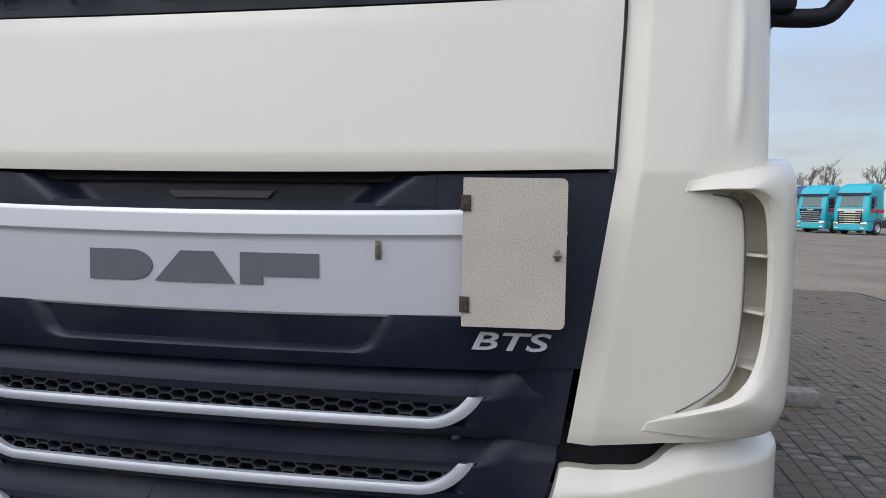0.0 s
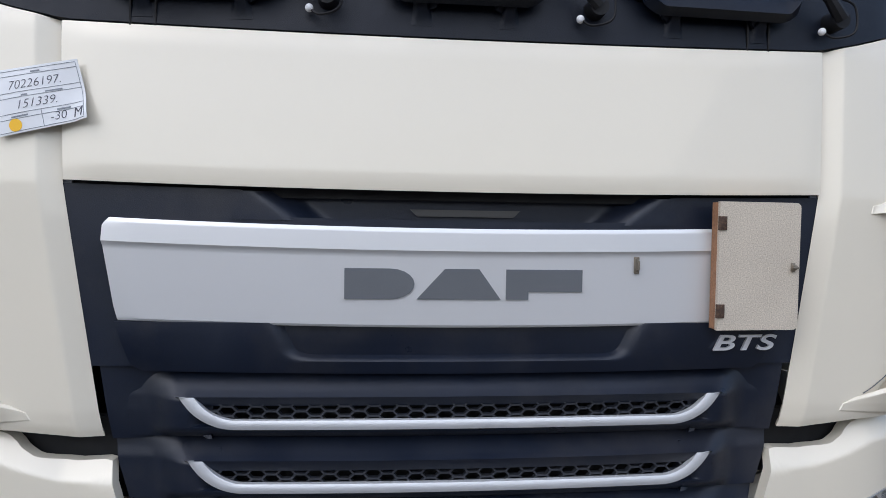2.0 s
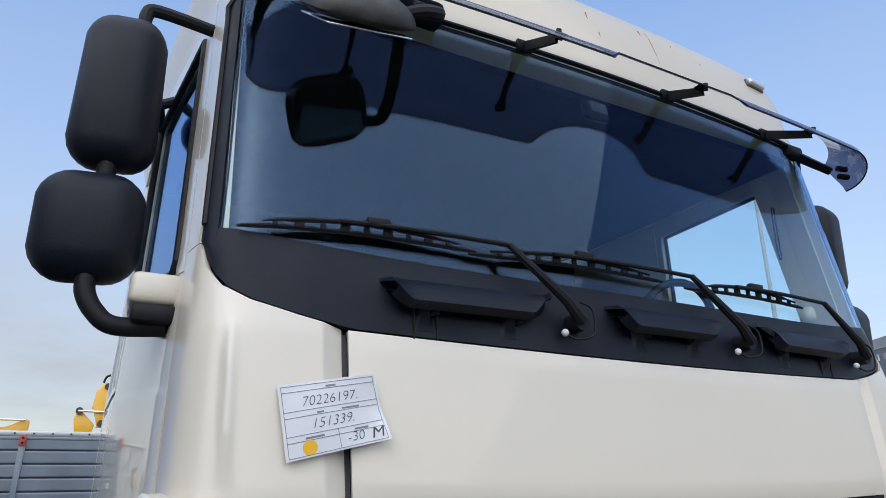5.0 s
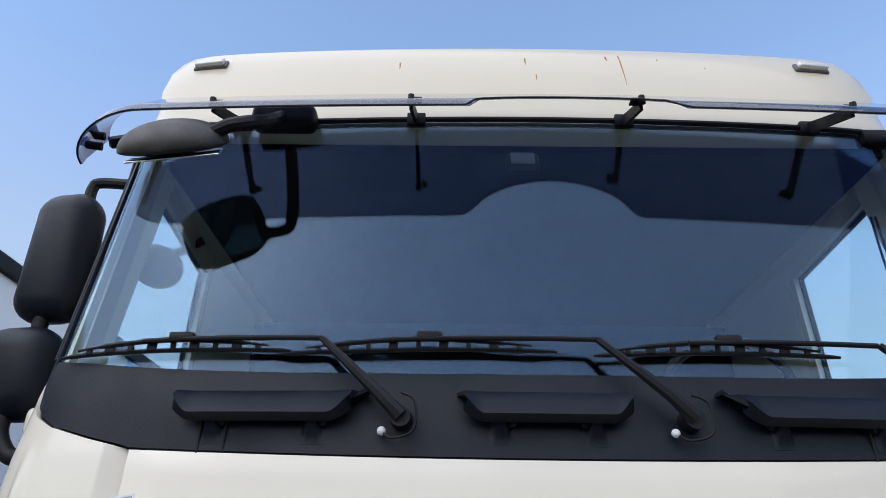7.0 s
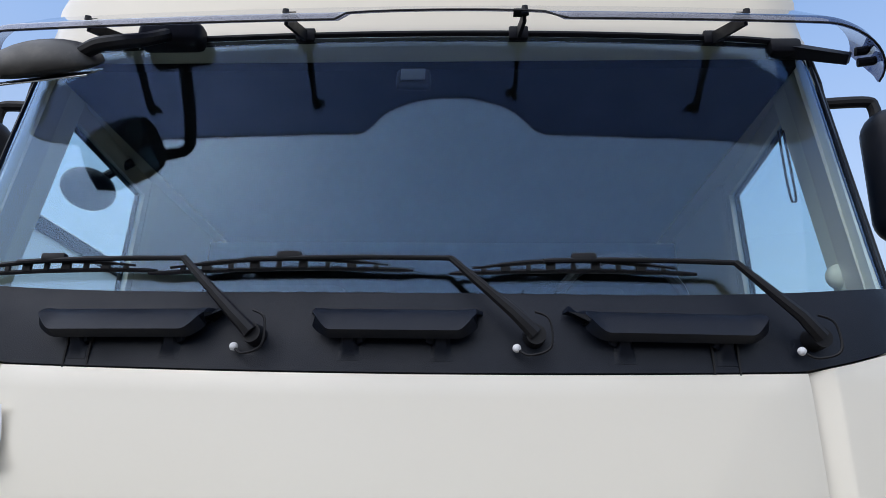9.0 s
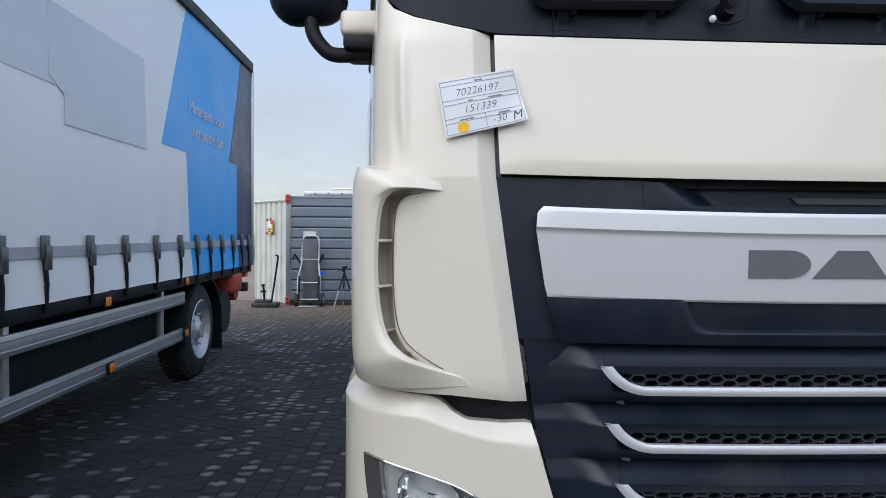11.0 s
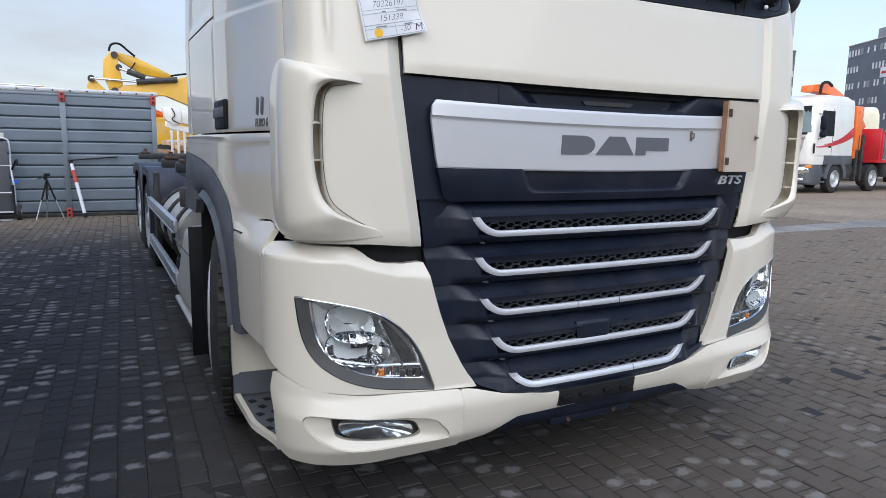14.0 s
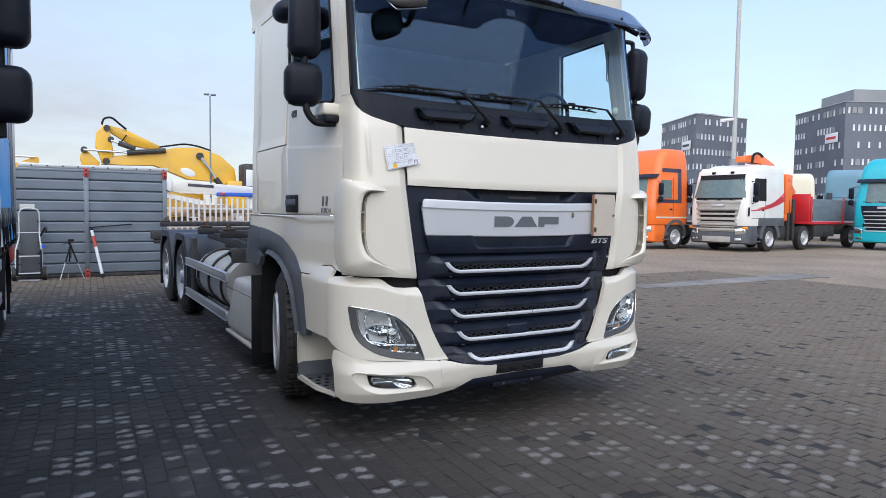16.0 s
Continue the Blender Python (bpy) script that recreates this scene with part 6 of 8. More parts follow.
# unseen wall added to close the yard behind the camera and darken low reflections
SOUTH_GREY = surface("unseen_wall_grey", (0.30, 0.31, 0.32), 0.6, var=0.12, size=0.4, fine=0.06, fine_size=6.0, dirt=(0.2, 0.19, 0.18), dirt_amount=0.3, dirt_size=0.5)
bm = BM()
box(bm, (0, -15.2, 1.9), (120, 0.4, 3.82))
single("wall_south", bm, SOUTH_GREY, "unseen plain grey wall added behind the camera", "wall", kind="structure", smooth=False)

# ---------------- grey storage container and what stands before it ----------------
GALV = surface("galvanised_sheet", (0.185, 0.22, 0.255), 0.42, metal=0.3, var=0.12, size=2.0, fine=0.05, dirt=(0.2, 0.21, 0.22), dirt_amount=0.35, dirt_size=1.5)
CREAM_SHEET = surface("cream_sheet", (0.55, 0.55, 0.50), 0.55, var=0.06, size=2.0, dirt=(0.3, 0.28, 0.22), dirt_amount=0.3)
RED_PAINT = surface("red_paint", (0.45, 0.06, 0.04), 0.5, var=0.1, size=8.0)
CH, CFY = 2.2, 11.75
cont = thing("storage_container", "grey galvanised ribbed storage container with red corner fittings", "container")


def rib_sheet(x0, x1, z0, z1, pitch=0.2125):
    """Sheet with narrow level grooves, rolled edges between them."""
    def prof(t):
        k = (t / pitch) % 1.0
        if k < 0.13:
            return 0.045 * math.sin(k / 0.13 * math.pi)
        return -0.004 * min(1.0, (k - 0.13) / 0.06, (1 - k) / 0.06)
    rows = int((z1 - z0) / pitch * 18)
    return patch(BM(), lambda u, v: Vector((lerp(x0, x1, u), CFY + prof(v * (z1 - z0)), lerp(z0, z1, v))), 1, rows, 0.01, (0, 1, 0))


for x0, x1 in ((-3.63, -2.25), (-2.16, -0.76)):
    part("side_sheet", rib_sheet(x0, x1, 0.06, 2.15), GALV, cont)
for x in (-3.68, -2.205, -0.72):
    bm = BM()
    box(bm, (x, CFY - 0.01, CH / 2), (0.085, 0.07, CH - 0.04), 0.006)
    post = part("post", bm, GALV, cont)
    for z in (0.08, CH - 0.06):
        bm = BM()
        box(bm, (x, CFY - 0.03, z), (0.092, 0.09, 0.17), 0.008)
        fit = part("corner_fitting", bm, RED_PAINT, post, "red corner fitting")
        for dz in (-0.04, 0.04):
            bm = BM()
            cyl(bm, (x, CFY - 0.072, z + dz), (x, CFY - 0.079, z + dz), 0.02, n=12)
            part("fitting_hole", bm, PIT, fit)
bm = BM()
box(bm, (-2.2, CFY + 1.1, CH - 0.02), (3.05, 2.1, 0.05), 0.01)
part("roof_sheet", bm, GALV, cont)
bm = BM()
box(bm, (-2.2, CFY, 0.035), (2.96, 0.06, 0.07), 0.006)
part("base_rail", bm, STEEL, cont)
bm = BM()
box(bm, (-0.70, CFY + 1.1, 1.1), (0.05, 2.1, 2.1), 0.01)
part("end_sheet", bm, GALV, cont)


def endwall(u, v):
    t = u * 1.4
    k = (t / 0.23) % 1.0
    d = 0.045 * (0 if k < 0.6 else min(1, (k - 0.6) / 0.08, (1 - k) / 0.08))
    return Vector((-3.73 - t * 0.636 + d * 0.8, CFY + 0.02 + t * 0.77 + d * 0.6, lerp(0.02, CH - 0.10, v)))


ew = part("end_wall", patch(BM(), endwall, 90, 1, 0.01, (0, 1, 0)), CREAM_SHEET, cont, "cream ribbed end wall")
bm = BM()
tube(bm, [endwall(i / 12, 1.0) + Vector((0, 0, 0.015)) for i in range(13)], 0.03, 6)
part("top_edge", bm, CREAM_SHEET, ew)
# warning poster taped to the end wall
poster = thing("warning_poster", "yellow and white warning poster taped to the cream wall", "poster")
poster.matrix_world = Matrix.Translation((-4.13, 12.19, 1.58)) @ Matrix.Rotation(math.radians(-50.4), 4, "Z")
Y_PAPER = surface("yellow_paper", (0.75, 0.5, 0.05), 0.6, var=0.05)
for name, x, z, w, h, m, d in (("sheet", 0, 0, 0.24, 0.30, Y_PAPER, 0.0), ("picture", -0.01, 0.05, 0.18, 0.14, PAPER, 0.003), ("red_corner", 0.09, 0.10, 0.11, 0.08, RED_PAINT, 0.006), ("tape", -0.1, 0.14, 0.06, 0.05, BLACK, 0.006), ("tape", 0.06, 0.155, 0.05, 0.05, BLACK, 0.009), ("tape", -0.11, -0.14, 0.05, 0.05, BLACK, 0.006), ("tape", 0.11, -0.14, 0.05, 0.05, BLACK, 0.006), ("print_bar", 0, -0.06, 0.16, 0.018, INK, 0.003), ("print_bar", 0, -0.10, 0.13, 0.018, INK, 0.003)):
    bm = BM()
    box(bm, (x, -0.02 - d, z), (w, 0.003, h))
    part(name, bm, m, poster, smooth=False)

# aluminium ladder lying on the container
ladder = thing("ladder", "aluminium ladder lying flat along the container's top edge", "ladder")
for y, n0 in ((CFY + 0.08, "rail"), (CFY + 0.45, "rail")):
    bm = BM()
    box(bm, (-2.0, y, CH + 0.055), (2.75, 0.03, 0.085), 0.006)
    rail = part(n0, bm, ALU, ladder)
    bm = BM()
    box(bm, (-3.05, y, CH + 0.075), (0.55, 0.025, 0.06), 0.006)
    part("sliding_rail", bm, ALU, rail)
for i in range(10):
    bm = BM()
    cyl(bm, (-3.15 + 0.27 * i, CFY + 0.05, CH + 0.055), (-3.15 + 0.27 * i, CFY + 0.46, CH + 0.055), 0.016, n=8)
    part("rung", bm, STEEL, ladder)

# hand truck
hand = thing("hand_truck", "chrome and black hand truck with rubber wheels and backplate", "hand truck")
hy = CFY - 0.22
bm = BM()
tube(bm, smooth_path([(-3.43, hy - 0.12, 0.12), (-3.43, hy - 0.06, 0.55), (-3.37, hy, 0.85), (-3.36, hy + 0.06, 1.28), (-3.33, hy + 0.07, 1.37), (-3.26, hy + 0.08, 1.395), (-3.14, hy + 0.08, 1.395), (-3.07, hy + 0.07, 1.37), (-3.035, hy + 0.06, 1.28), (-3.03, hy, 0.85), (-3.0, hy - 0.06, 0.55), (-3.0, hy - 0.12, 0.12)], 5), 0.016, 8)
part("frame", bm, RIM, hand)
for z, dy in ((0.93, 0.01), (0.47, -0.07), (0.14, -0.11)):
    bm = BM()
    cyl(bm, (-3.41, hy + dy, z), (-3.01, hy + dy, z), 0.013, n=8)
    part("cross_bar", bm, RIM, hand)
bm = BM()
box(bm, (-3.21, hy + 0.03, 0.72), (0.29, 0.012, 1.22), 0.004, rot=(6, 0, 0))
part("backplate", bm, EMBLEM, hand, "grey mesh backplate")
bm = BM()
box(bm, (-3.23, hy + 0.09, 1.43), (0.25, 0.01, 0.11), 0.003)
part("top_plate", bm, CREAM_SHEET, hand)
for sx, x in ((-1, -3.40), (1, -3.02)):
    bm = BM()
    tube(bm, smooth_path([(x, hy, 0.86), (x + sx * 0.08, hy - 0.10, 1.02), (x + sx * 0.10, hy - 0.16, 0.99), (x + sx * 0.09, hy - 0.17, 0.93)], 4), 0.017, 8)
    part("grip", bm, BLACK, hand)
    bm = BM()
    tube(bm, [(x - sx * 0.0, hy - 0.075, 0.6), (x + sx * 0.01, hy - 0.14, 0.10)], 0.02, 8)
    part("skid", bm, BLACK, hand)
    bm = BM()
    cyl(bm, (x + sx * 0.025, hy - 0.06, 0.13), (x + sx * 0.095, hy - 0.06, 0.13), 0.13, n=24)
    w = part("wheel", bm, TYRE, hand)
    bm = BM()
    cyl(bm, (x + sx * 0.02, hy - 0.06, 0.13), (x + sx * 0.10, hy - 0.06, 0.13), 0.06, n=16)
    part("hub", bm, RIM, w)
bm = BM()
box(bm, (-3.215, hy - 0.17, 0.012), (0.34, 0.22, 0.014), 0.004)
part("toe_plate", bm, ALU, hand)
bm = BM()
cyl(bm, (-2.97, hy - 0.03, 0.66), (-2.97, hy - 0.06, 0.66), 0.03, n=12)
part("blue_cap", bm, surface("blue_plastic", (0.02, 0.12, 0.8), 0.4), hand, "small blue cap")

# trolley jack with its lever
jack = thing("floor_jack", "black workshop jack with upright lever on the paving", "jack")
jy = CFY - 0.42
bm = BM()
box(bm, (-4.03, jy, 0.05), (0.50, 0.34, 0.075), 0.015)
box(bm, (-4.08, jy, 0.11), (0.30, 0.2, 0.06), 0.015)
part("base", bm, STEEL, jack)
bm = BM()
tube(bm, [(-3.92, jy, 0.1), (-3.80, jy + 0.02, 0.95), (-3.80, jy + 0.0, 1.0), (-3.84, jy - 0.02, 1.02)], 0.018, 8)
part("lever", bm, BLACK, jack)
bm = BM()
cyl(bm, (-4.06, jy, 0.12), (-4.08, jy, 0.42), 0.022, n=10)
box(bm, (-4.08, jy, 0.30), (0.11, 0.04, 0.04), 0.01)
box(bm, (-4.085, jy, 0.42), (0.06, 0.06, 0.05), 0.012)
part("column", bm, BLACK, jack)

# tripod
tripod = thing("tripod", "small black and silver camera tripod standing spread", "tripod")
ty = CFY - 0.35
bm = BM()
box(bm, (-2.50, ty, 0.78), (0.10, 0.06, 0.045), 0.015)
box(bm, (-2.53, ty, 0.73), (0.06, 0.06, 0.08), 0.015)
tube(bm, [(-2.53, ty, 0.74), (-2.65, ty - 0.03, 0.70)], 0.008, 6)
part("head", bm, BLACK, tripod)
bm = BM()
cyl(bm, (-2.51, ty, 0.42), (-2.51, ty, 0.74), 0.014, n=10)
part("column", bm, STEEL, tripod)
for x, y in ((-2.70, ty - 0.12), (-2.28, ty - 0.02), (-2.56, ty + 0.24)):
    bm = BM()
    a, b2 = Vector((-2.51, ty, 0.68)), Vector((x, y, 0.0))
    cyl(bm, a, a.lerp(b2, 0.5), 0.015, n=10)
    lg = part("leg", bm, BLACK, tripod)
    bm = BM()
    cyl(bm, a.lerp(b2, 0.45), b2, 0.010, n=10)
    part("lower_leg", bm, ALU, lg)

# striped pole leaning and black bar
bm = BM()
pole = thing("measuring_pole", "white pole with red label leaning on the container", "pole")
a, b2 = Vector((-2.13, CFY - 0.09, 1.0)), Vector((-1.95, CFY - 0.40, 0.02))
for name, t0, t1, m, w in (("shaft", 0.03, 0.95, PAPER, 0.030), ("red_band", 0.16, 0.38, RED_PAINT, 0.033), ("foot", 0.93, 1.0, BLACK, 0.034), ("cap", 0.0, 0.04, BLACK, 0.033)):
    bm = BM()
    cyl(bm, a.lerp(b2, t0), a.lerp(b2, t1), w, n=8)
    part(name, bm, m, pole)
bm = BM()
tube(bm, [(-2.16, CFY - 0.06, 1.02), (-1.37, CFY - 0.05, 1.09)], 0.013, 6)
tube(bm, [(-2.16, CFY - 0.02, 1.02), (-2.16, CFY - 0.06, 1.02)], 0.012, 6)
single("locking_bar", bm, BLACK, "thin black bar fixed across the container sheet", "bar")

# ---------------- neighbouring curtain-sided lorry ----------------
CURT_W = surface("white_curtain", (0.88, 0.89, 0.90), 0.42, var=0.05, size=1.0, bump=0.006, bump_size=2.2, dirt=(0.4, 0.41, 0.42), dirt_amount=0.12, dirt_size=1.0)
CURT_G = surface("grey_print_curtain", (0.64, 0.69, 0.74), 0.42, var=0.05, size=1.0, bump=0.006, bump_size=2.2)
CURT_B = surface("blue_curtain", (0.025, 0.40, 0.90), 0.42, var=0.05, size=1.0, bump=0.006, bump_size=2.2)
CURT_D = surface("navy_curtain", (0.045, 0.055, 0.11), 0.42, var=0.05, size=1.0, bump=0.006, bump_size=2.2)
BUCKLE = surface("buckle_metal", (0.12, 0.13, 0.14), 0.35, metal=0.7, var=0.1)
lorry = thing("curtain_lorry", "parked white and blue curtain-sided lorry", "truck")
LX, LY0, LY1, LZ0, LZ1 = -3.23, 0.9, 6.95, 1.04, 3.52
bm = BM()
box(bm, (LX - 1.27, (LY0 + LY1) / 2, (LZ0 + LZ1) / 2), (2.44, LY1 - LY0, LZ1 - LZ0), 0.02)
part("body", bm, CURT_W, lorry)


def curtain_x(y, z):
    """The hanging sheet's soft folds; it draws in at each strap."""
    f = 0.006 * math.sin(y * 11.8) * min(1, max(0.0, (2.4 - z) / 1.0)) + 0.004 * math.sin(y * 3.1 + z)
    return LX + f + (0.018 * max(0.0, 1.34 - z) / 0.3)


def curtain(lo, hi, y0f, y1f, off, material, name="curtain", label="", nu=46, nv=26):
    """Sheet between heights lo and hi; y0f, y1f give its edges by height."""
    def f(u, v):
        z = lerp(lo, hi, v)
        y = lerp(y0f(z), y1f(z), u)
        return Vector((curtain_x(y, z) + off, y, z))
    return part(name, patch(BM(), f, nu, nv, 0.004, (-1, 0, 0)), material, lorry, label)


blue_l = lambda z: interp(z, [(1.0, 4.74), (2.19, 4.60), (2.195, 3.98), (3.33, 4.51), (3.52, 4.60)])
navy_l = lambda z: interp(z, [(1.0, 6.33), (1.39, 6.31), (2.24, 6.28), (2.25, 5.94), (3.08, 6.31), (3.52, 6.45)])
curtain(LZ0, LZ1, lambda z: LY0, lambda z: LY1, 0.0, CURT_W, "curtain", "white tarpaulin curtain", 90, 30)
for lo, hi in ((LZ0 + 0.001, 2.19), (2.196, LZ1 - 0.003)):
    curtain(lo, hi, lambda z: blue_l(z), lambda z: LY1 - 0.004, 0.004, CURT_B, "blue_print", "blue printed area")
for lo, hi in ((LZ0 + 0.001, 2.24), (2.251, LZ1 - 0.003)):
    curtain(lo, hi, lambda z: navy_l(z), lambda z: LY1 - 0.002, 0.008, CURT_D, "navy_print", "navy printed area", 16, 26)
curtain(2.32, 2.99, lambda z: interp(z, [(2.32, 1.71), (2.99, 1.64)]), lambda z: interp(z, [(2.32, 2.47), (2.99, 2.29)]), 0.004, CURT_G, "grey_print", "", 16, 8)
curtain(2.105, 2.80, lambda z: 2.30 if z > 2.32 else 2.48, lambda z: interp(z, [(2.1, 3.67), (2.8, 3.62)]), 0.007, CURT_G, "grey_print", "pale grey printed area", 24, 8)
bm = BM()
box(bm, (LX + 0.01, (LY0 + LY1) / 2, LZ1 + 0.05), (0.05, LY1 - LY0, 0.12), 0.015)
part("roof_rail", bm, BLACK, lorry)
bm = BM()
box(bm, (LX - 1.2, (LY0 + LY1) / 2, LZ1 + 0.12), (2.4, LY1 - LY0, 0.03), 0.01)
part("roof", bm, CURT_W, lorry)
bm = BM()
box(bm, (LX + 0.0, LY1 + 0.02, 2.28), (0.06, 0.05, 2.5), 0.012)
part("corner_post", bm, ALU, lorry)
bm = BM()
box(bm, (LX - 0.02, (LY0 + LY1) / 2, 1.0), (0.06, LY1 - LY0, 0.10), 0.01)
part("side_rave", bm, BLACK, lorry)
curtain(1.30, 1.365, lambda z: LY0, lambda z: LY1, 0.010, surface("webbing", (0.40, 0.42, 0.44), 0.6, var=0.1), "strap_band", "", 60, 2)
for i, y in enumerate((1.15, 1.81, 2.21, 2.74, 3.26, 3.81, 4.35, 4.82, 5.25, 5.63, 6.03, 6.42, 6.77)):
    bm = BM()
    tube(bm, [(curtain_x(y, 1.32) + 0.016, y, 1.32), (curtain_x(y, 1.15) + 0.014, y + 0.01, 1.15), (LX + 0.02, y + 0.02, 0.98)], 0.013, 6)
    strap = part("strap", bm, BLACK, lorry)
    bm = BM()
    box(bm, (curtain_x(y, 1.34) + 0.022, y, 1.36), (0.022, 0.075, 0.14), 0.006)
    box(bm, (curtain_x(y, 1.34) + 0.034, y + 0.012, 1.30), (0.02, 0.055, 0.14), 0.006)
    part("buckle", bm, BUCKLE, strap)
for text, y0, z0, size in (("Materialen voor", 4.64, 2.585, 0.172), ("het platte dak", 4.74, 2.365, 0.172)):
    words = text.split()
    for k, word in enumerate(words):
        bm = lettering(word, size, 0.001)
        whole = lettering(" ".join(words[:k + 1]), size, 0.001)
        start = max(v.co.x for v in whole.verts) - max(v.co.x for v in bm.verts)
        whole.free()
        for v in bm.verts:
            y, z, d = y0 + start + v.co.x, z0 + v.co.z, -v.co.y
            v.co = Vector((curtain_x(y, z) + 0.010 + d, y, z))
        part("printed_word", bm, PAPER, lorry, "white printed word")
for zz, h in ((0.51, 0.115), (0.845, 0.115)):
    bm = BM()
    box(bm, (LX - 0.02, 2.58, zz), (0.03, 3.96, h), 0.006)
    for d in (-0.03, 0.03):
        box(bm, (LX - 0.004, 2.58, zz + d), (0.006, 3.95, 0.012), 0.002)
    part("side_guard", bm, ALU, lorry, "aluminium side guard rail")
for yy in (1.96, 4.11):
    bm = BM()
    box(bm, (LX - 0.06, yy, 0.72), (0.05, 0.05, 0.52), 0.006)
    part("guard_post", bm, ALU, lorry)
for y, z in ((3.0, 0.97), (4.56, 1.0), (3.05, 0.50), (4.54, 0.52)):
    bm = BM()
    box(bm, (LX + 0.015, y, z), (0.02, 0.075, 0.065), 0.008)
    ml = part("marker_lamp", bm, AMBER, lorry, "amber side marker")
    bm = BM()
    box(bm, (LX + 0.008, y, z), (0.02, 0.095, 0.085), 0.008)
    part("lamp_frame", bm, BLACK, ml)
wheel(lorry, LX - 0.17, 5.06, 0.48, 1)
wheel(lorry, LX - 2.2, 5.06, 0.48, -1)


def lorry_guard(u, v):
    a = lerp(math.radians(190), math.radians(-5), u)
    return Vector((LX - 0.34 + 0.36 * v, 5.06 + 0.56 * math.cos(a), 0.47 + 0.53 * math.sin(a)))


guard = part("mudguard", patch(BM(), lorry_guard, 24, 4, 0.02), BLACK, lorry)
bm = BM()
box(bm, (LX - 0.17, 5.70, 0.42), (0.34, 0.015, 0.5), 0.004)
part("mud_flap", bm, BLACK, guard)
bm = BM()
box(bm, (LX - 1.2, 3.9, 0.85), (0.9, 6.2, 0.26), 0.02)
part("chassis", bm, STEEL, lorry)
# featureless near-black block fills the space under the lorry body
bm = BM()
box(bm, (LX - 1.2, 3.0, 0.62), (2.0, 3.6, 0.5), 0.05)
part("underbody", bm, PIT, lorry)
bm = BM()
box(bm, (LX - 0.18, 6.3, 0.86), (0.4, 0.42, 0.26), 0.06, seg=3)
cyl(bm, (LX - 0.05, 6.45, 0.72), (LX - 0.5, 6.45, 0.72), 0.09, n=14)
part("winch_box", bm, RED_PAINT, lorry, "red hydraulic unit at the tail")
bm = BM()
cyl(bm, (LX - 0.05, 5.98, 0.55), (LX - 0.3, 5.98, 0.55), 0.24, n=24)
part("spare_wheel", bm, TYRE, lorry)
bm = BM()
box(bm, (LX - 0.05, 6.85, 0.92), (0.05, 0.12, 0.06), 0.01)
part("tail_lamp", bm, AMBER, lorry)
bm = BM()
box(bm, (LX - 1.2, 7.0, 0.75), (2.3, 0.10, 0.12), 0.02)
part("rear_bar", bm, STEEL, lorry)
bm = BM()
box(bm, (LX - 1.2, -0.2, 1.95), (2.3, 1.9, 2.9), 0.18, seg=5)
part("cab", bm, WHITE, lorry)
bm = BM()
box(bm, (LX - 0.06, -0.35, 2.35), (0.03, 0.9, 0.75), 0.01)
part("cab_window", bm, BLACK, lorry)
wheel(lorry, LX - 0.20, -0.05, 0.5, 1)
wheel(lorry, LX - 2.2, -0.05, 0.5, -1)
for cz, hz in ((2.42, 0.27), (1.945, 0.125)):
    bm = BM()
    box(bm, (-2.93, -0.02, cz), (0.22, 0.16, hz * 2), 0.06, seg=4)
    part("side_mirror", bm, COWL, lorry, "black mirror housing")
bm = BM()
tube(bm, [(-3.3, 0.1, 2.74), (-2.94, 0.0, 2.72), (-2.94, 0.0, 1.76), (-3.3, 0.1, 1.72)], 0.02, 8)
part("mirror_arm", bm, BLACK, lorry)


# ---------------- rows of parked lorries ----------------
def paint(name, c, dirt=0.12):
    return surface(name, c, 0.35, var=0.04, size=1.0, coat=0.4, dirt=(0.25, 0.22, 0.18), dirt_amount=dirt, dirt_size=1.4)


P_ORANGE, P_TEAL, P_BLUE, P_RED = paint("orange_paint", (0.85, 0.16, 0.015)), paint("teal_paint", (0.01, 0.42, 0.50)), paint("navy_paint", (0.02, 0.06, 0.17)), paint("red_lorry_paint", (0.6, 0.02, 0.03))
P_CREAM, P_GREY, P_OFFWHITE = paint("cream_lorry_paint", (0.76, 0.70, 0.53)), paint("blue_grey_paint", (0.10, 0.24, 0.33)), paint("white_lorry_paint", (0.82, 0.80, 0.75))
P_STRIPE = paint("dark_stripe_paint", (0.03, 0.03, 0.07))
GRILLE_GREY = surface("grey_grille_plastic", (0.40, 0.375, 0.34), 0.5, var=0.1, size=3.0)
# pale teal base imitates reflected sky on the parked lorries' glass
DARKGLASS = surface("cab_glass_reflect_tint", (0.13, 0.18, 0.18), 0.05, var=0.1, rough_var=0.02)


def rounded(hw, y0, y1, r, n=6):
    """A rounded rectangle in plan, counter-clockwise."""
    pts = []
    for cx, cy, a0 in ((hw - r, y1 - r * 0.4, 0), (-hw + r, y1 - r * 0.4, 90), (-hw + r, y0 + r, 180), (hw - r, y0 + r, 270)):
        ry = r * 0.4 if cy > y0 + (y1 - y0) / 2 else r
        for i in range(n + 1):
            a = math.radians(a0 + 90 * i / n)
            pts.append((cx + r * math.cos(a), cy + ry * math.sin(a)))
    return pts


def loft(rows):
    """A closed body through plan outlines: rows of (z, half width, front y, rear y, corner radius)."""
    bm = BM()
    rings = []
    for z, hw, y0, y1, r in rows:
        rings.append([bm.verts.new((x, y, z)) for x, y in rounded(hw, y0, y1, r)])
    n = len(rings[0])
    for A, B2 in zip(rings, rings[1:]):
        for i in range(n):
            bm.faces.new((A[i], A[(i + 1) % n], B2[(i + 1) % n], B2[i]))
    bm.faces.new(rings[0][::-1]), bm.faces.new(rings[-1])
    return bm


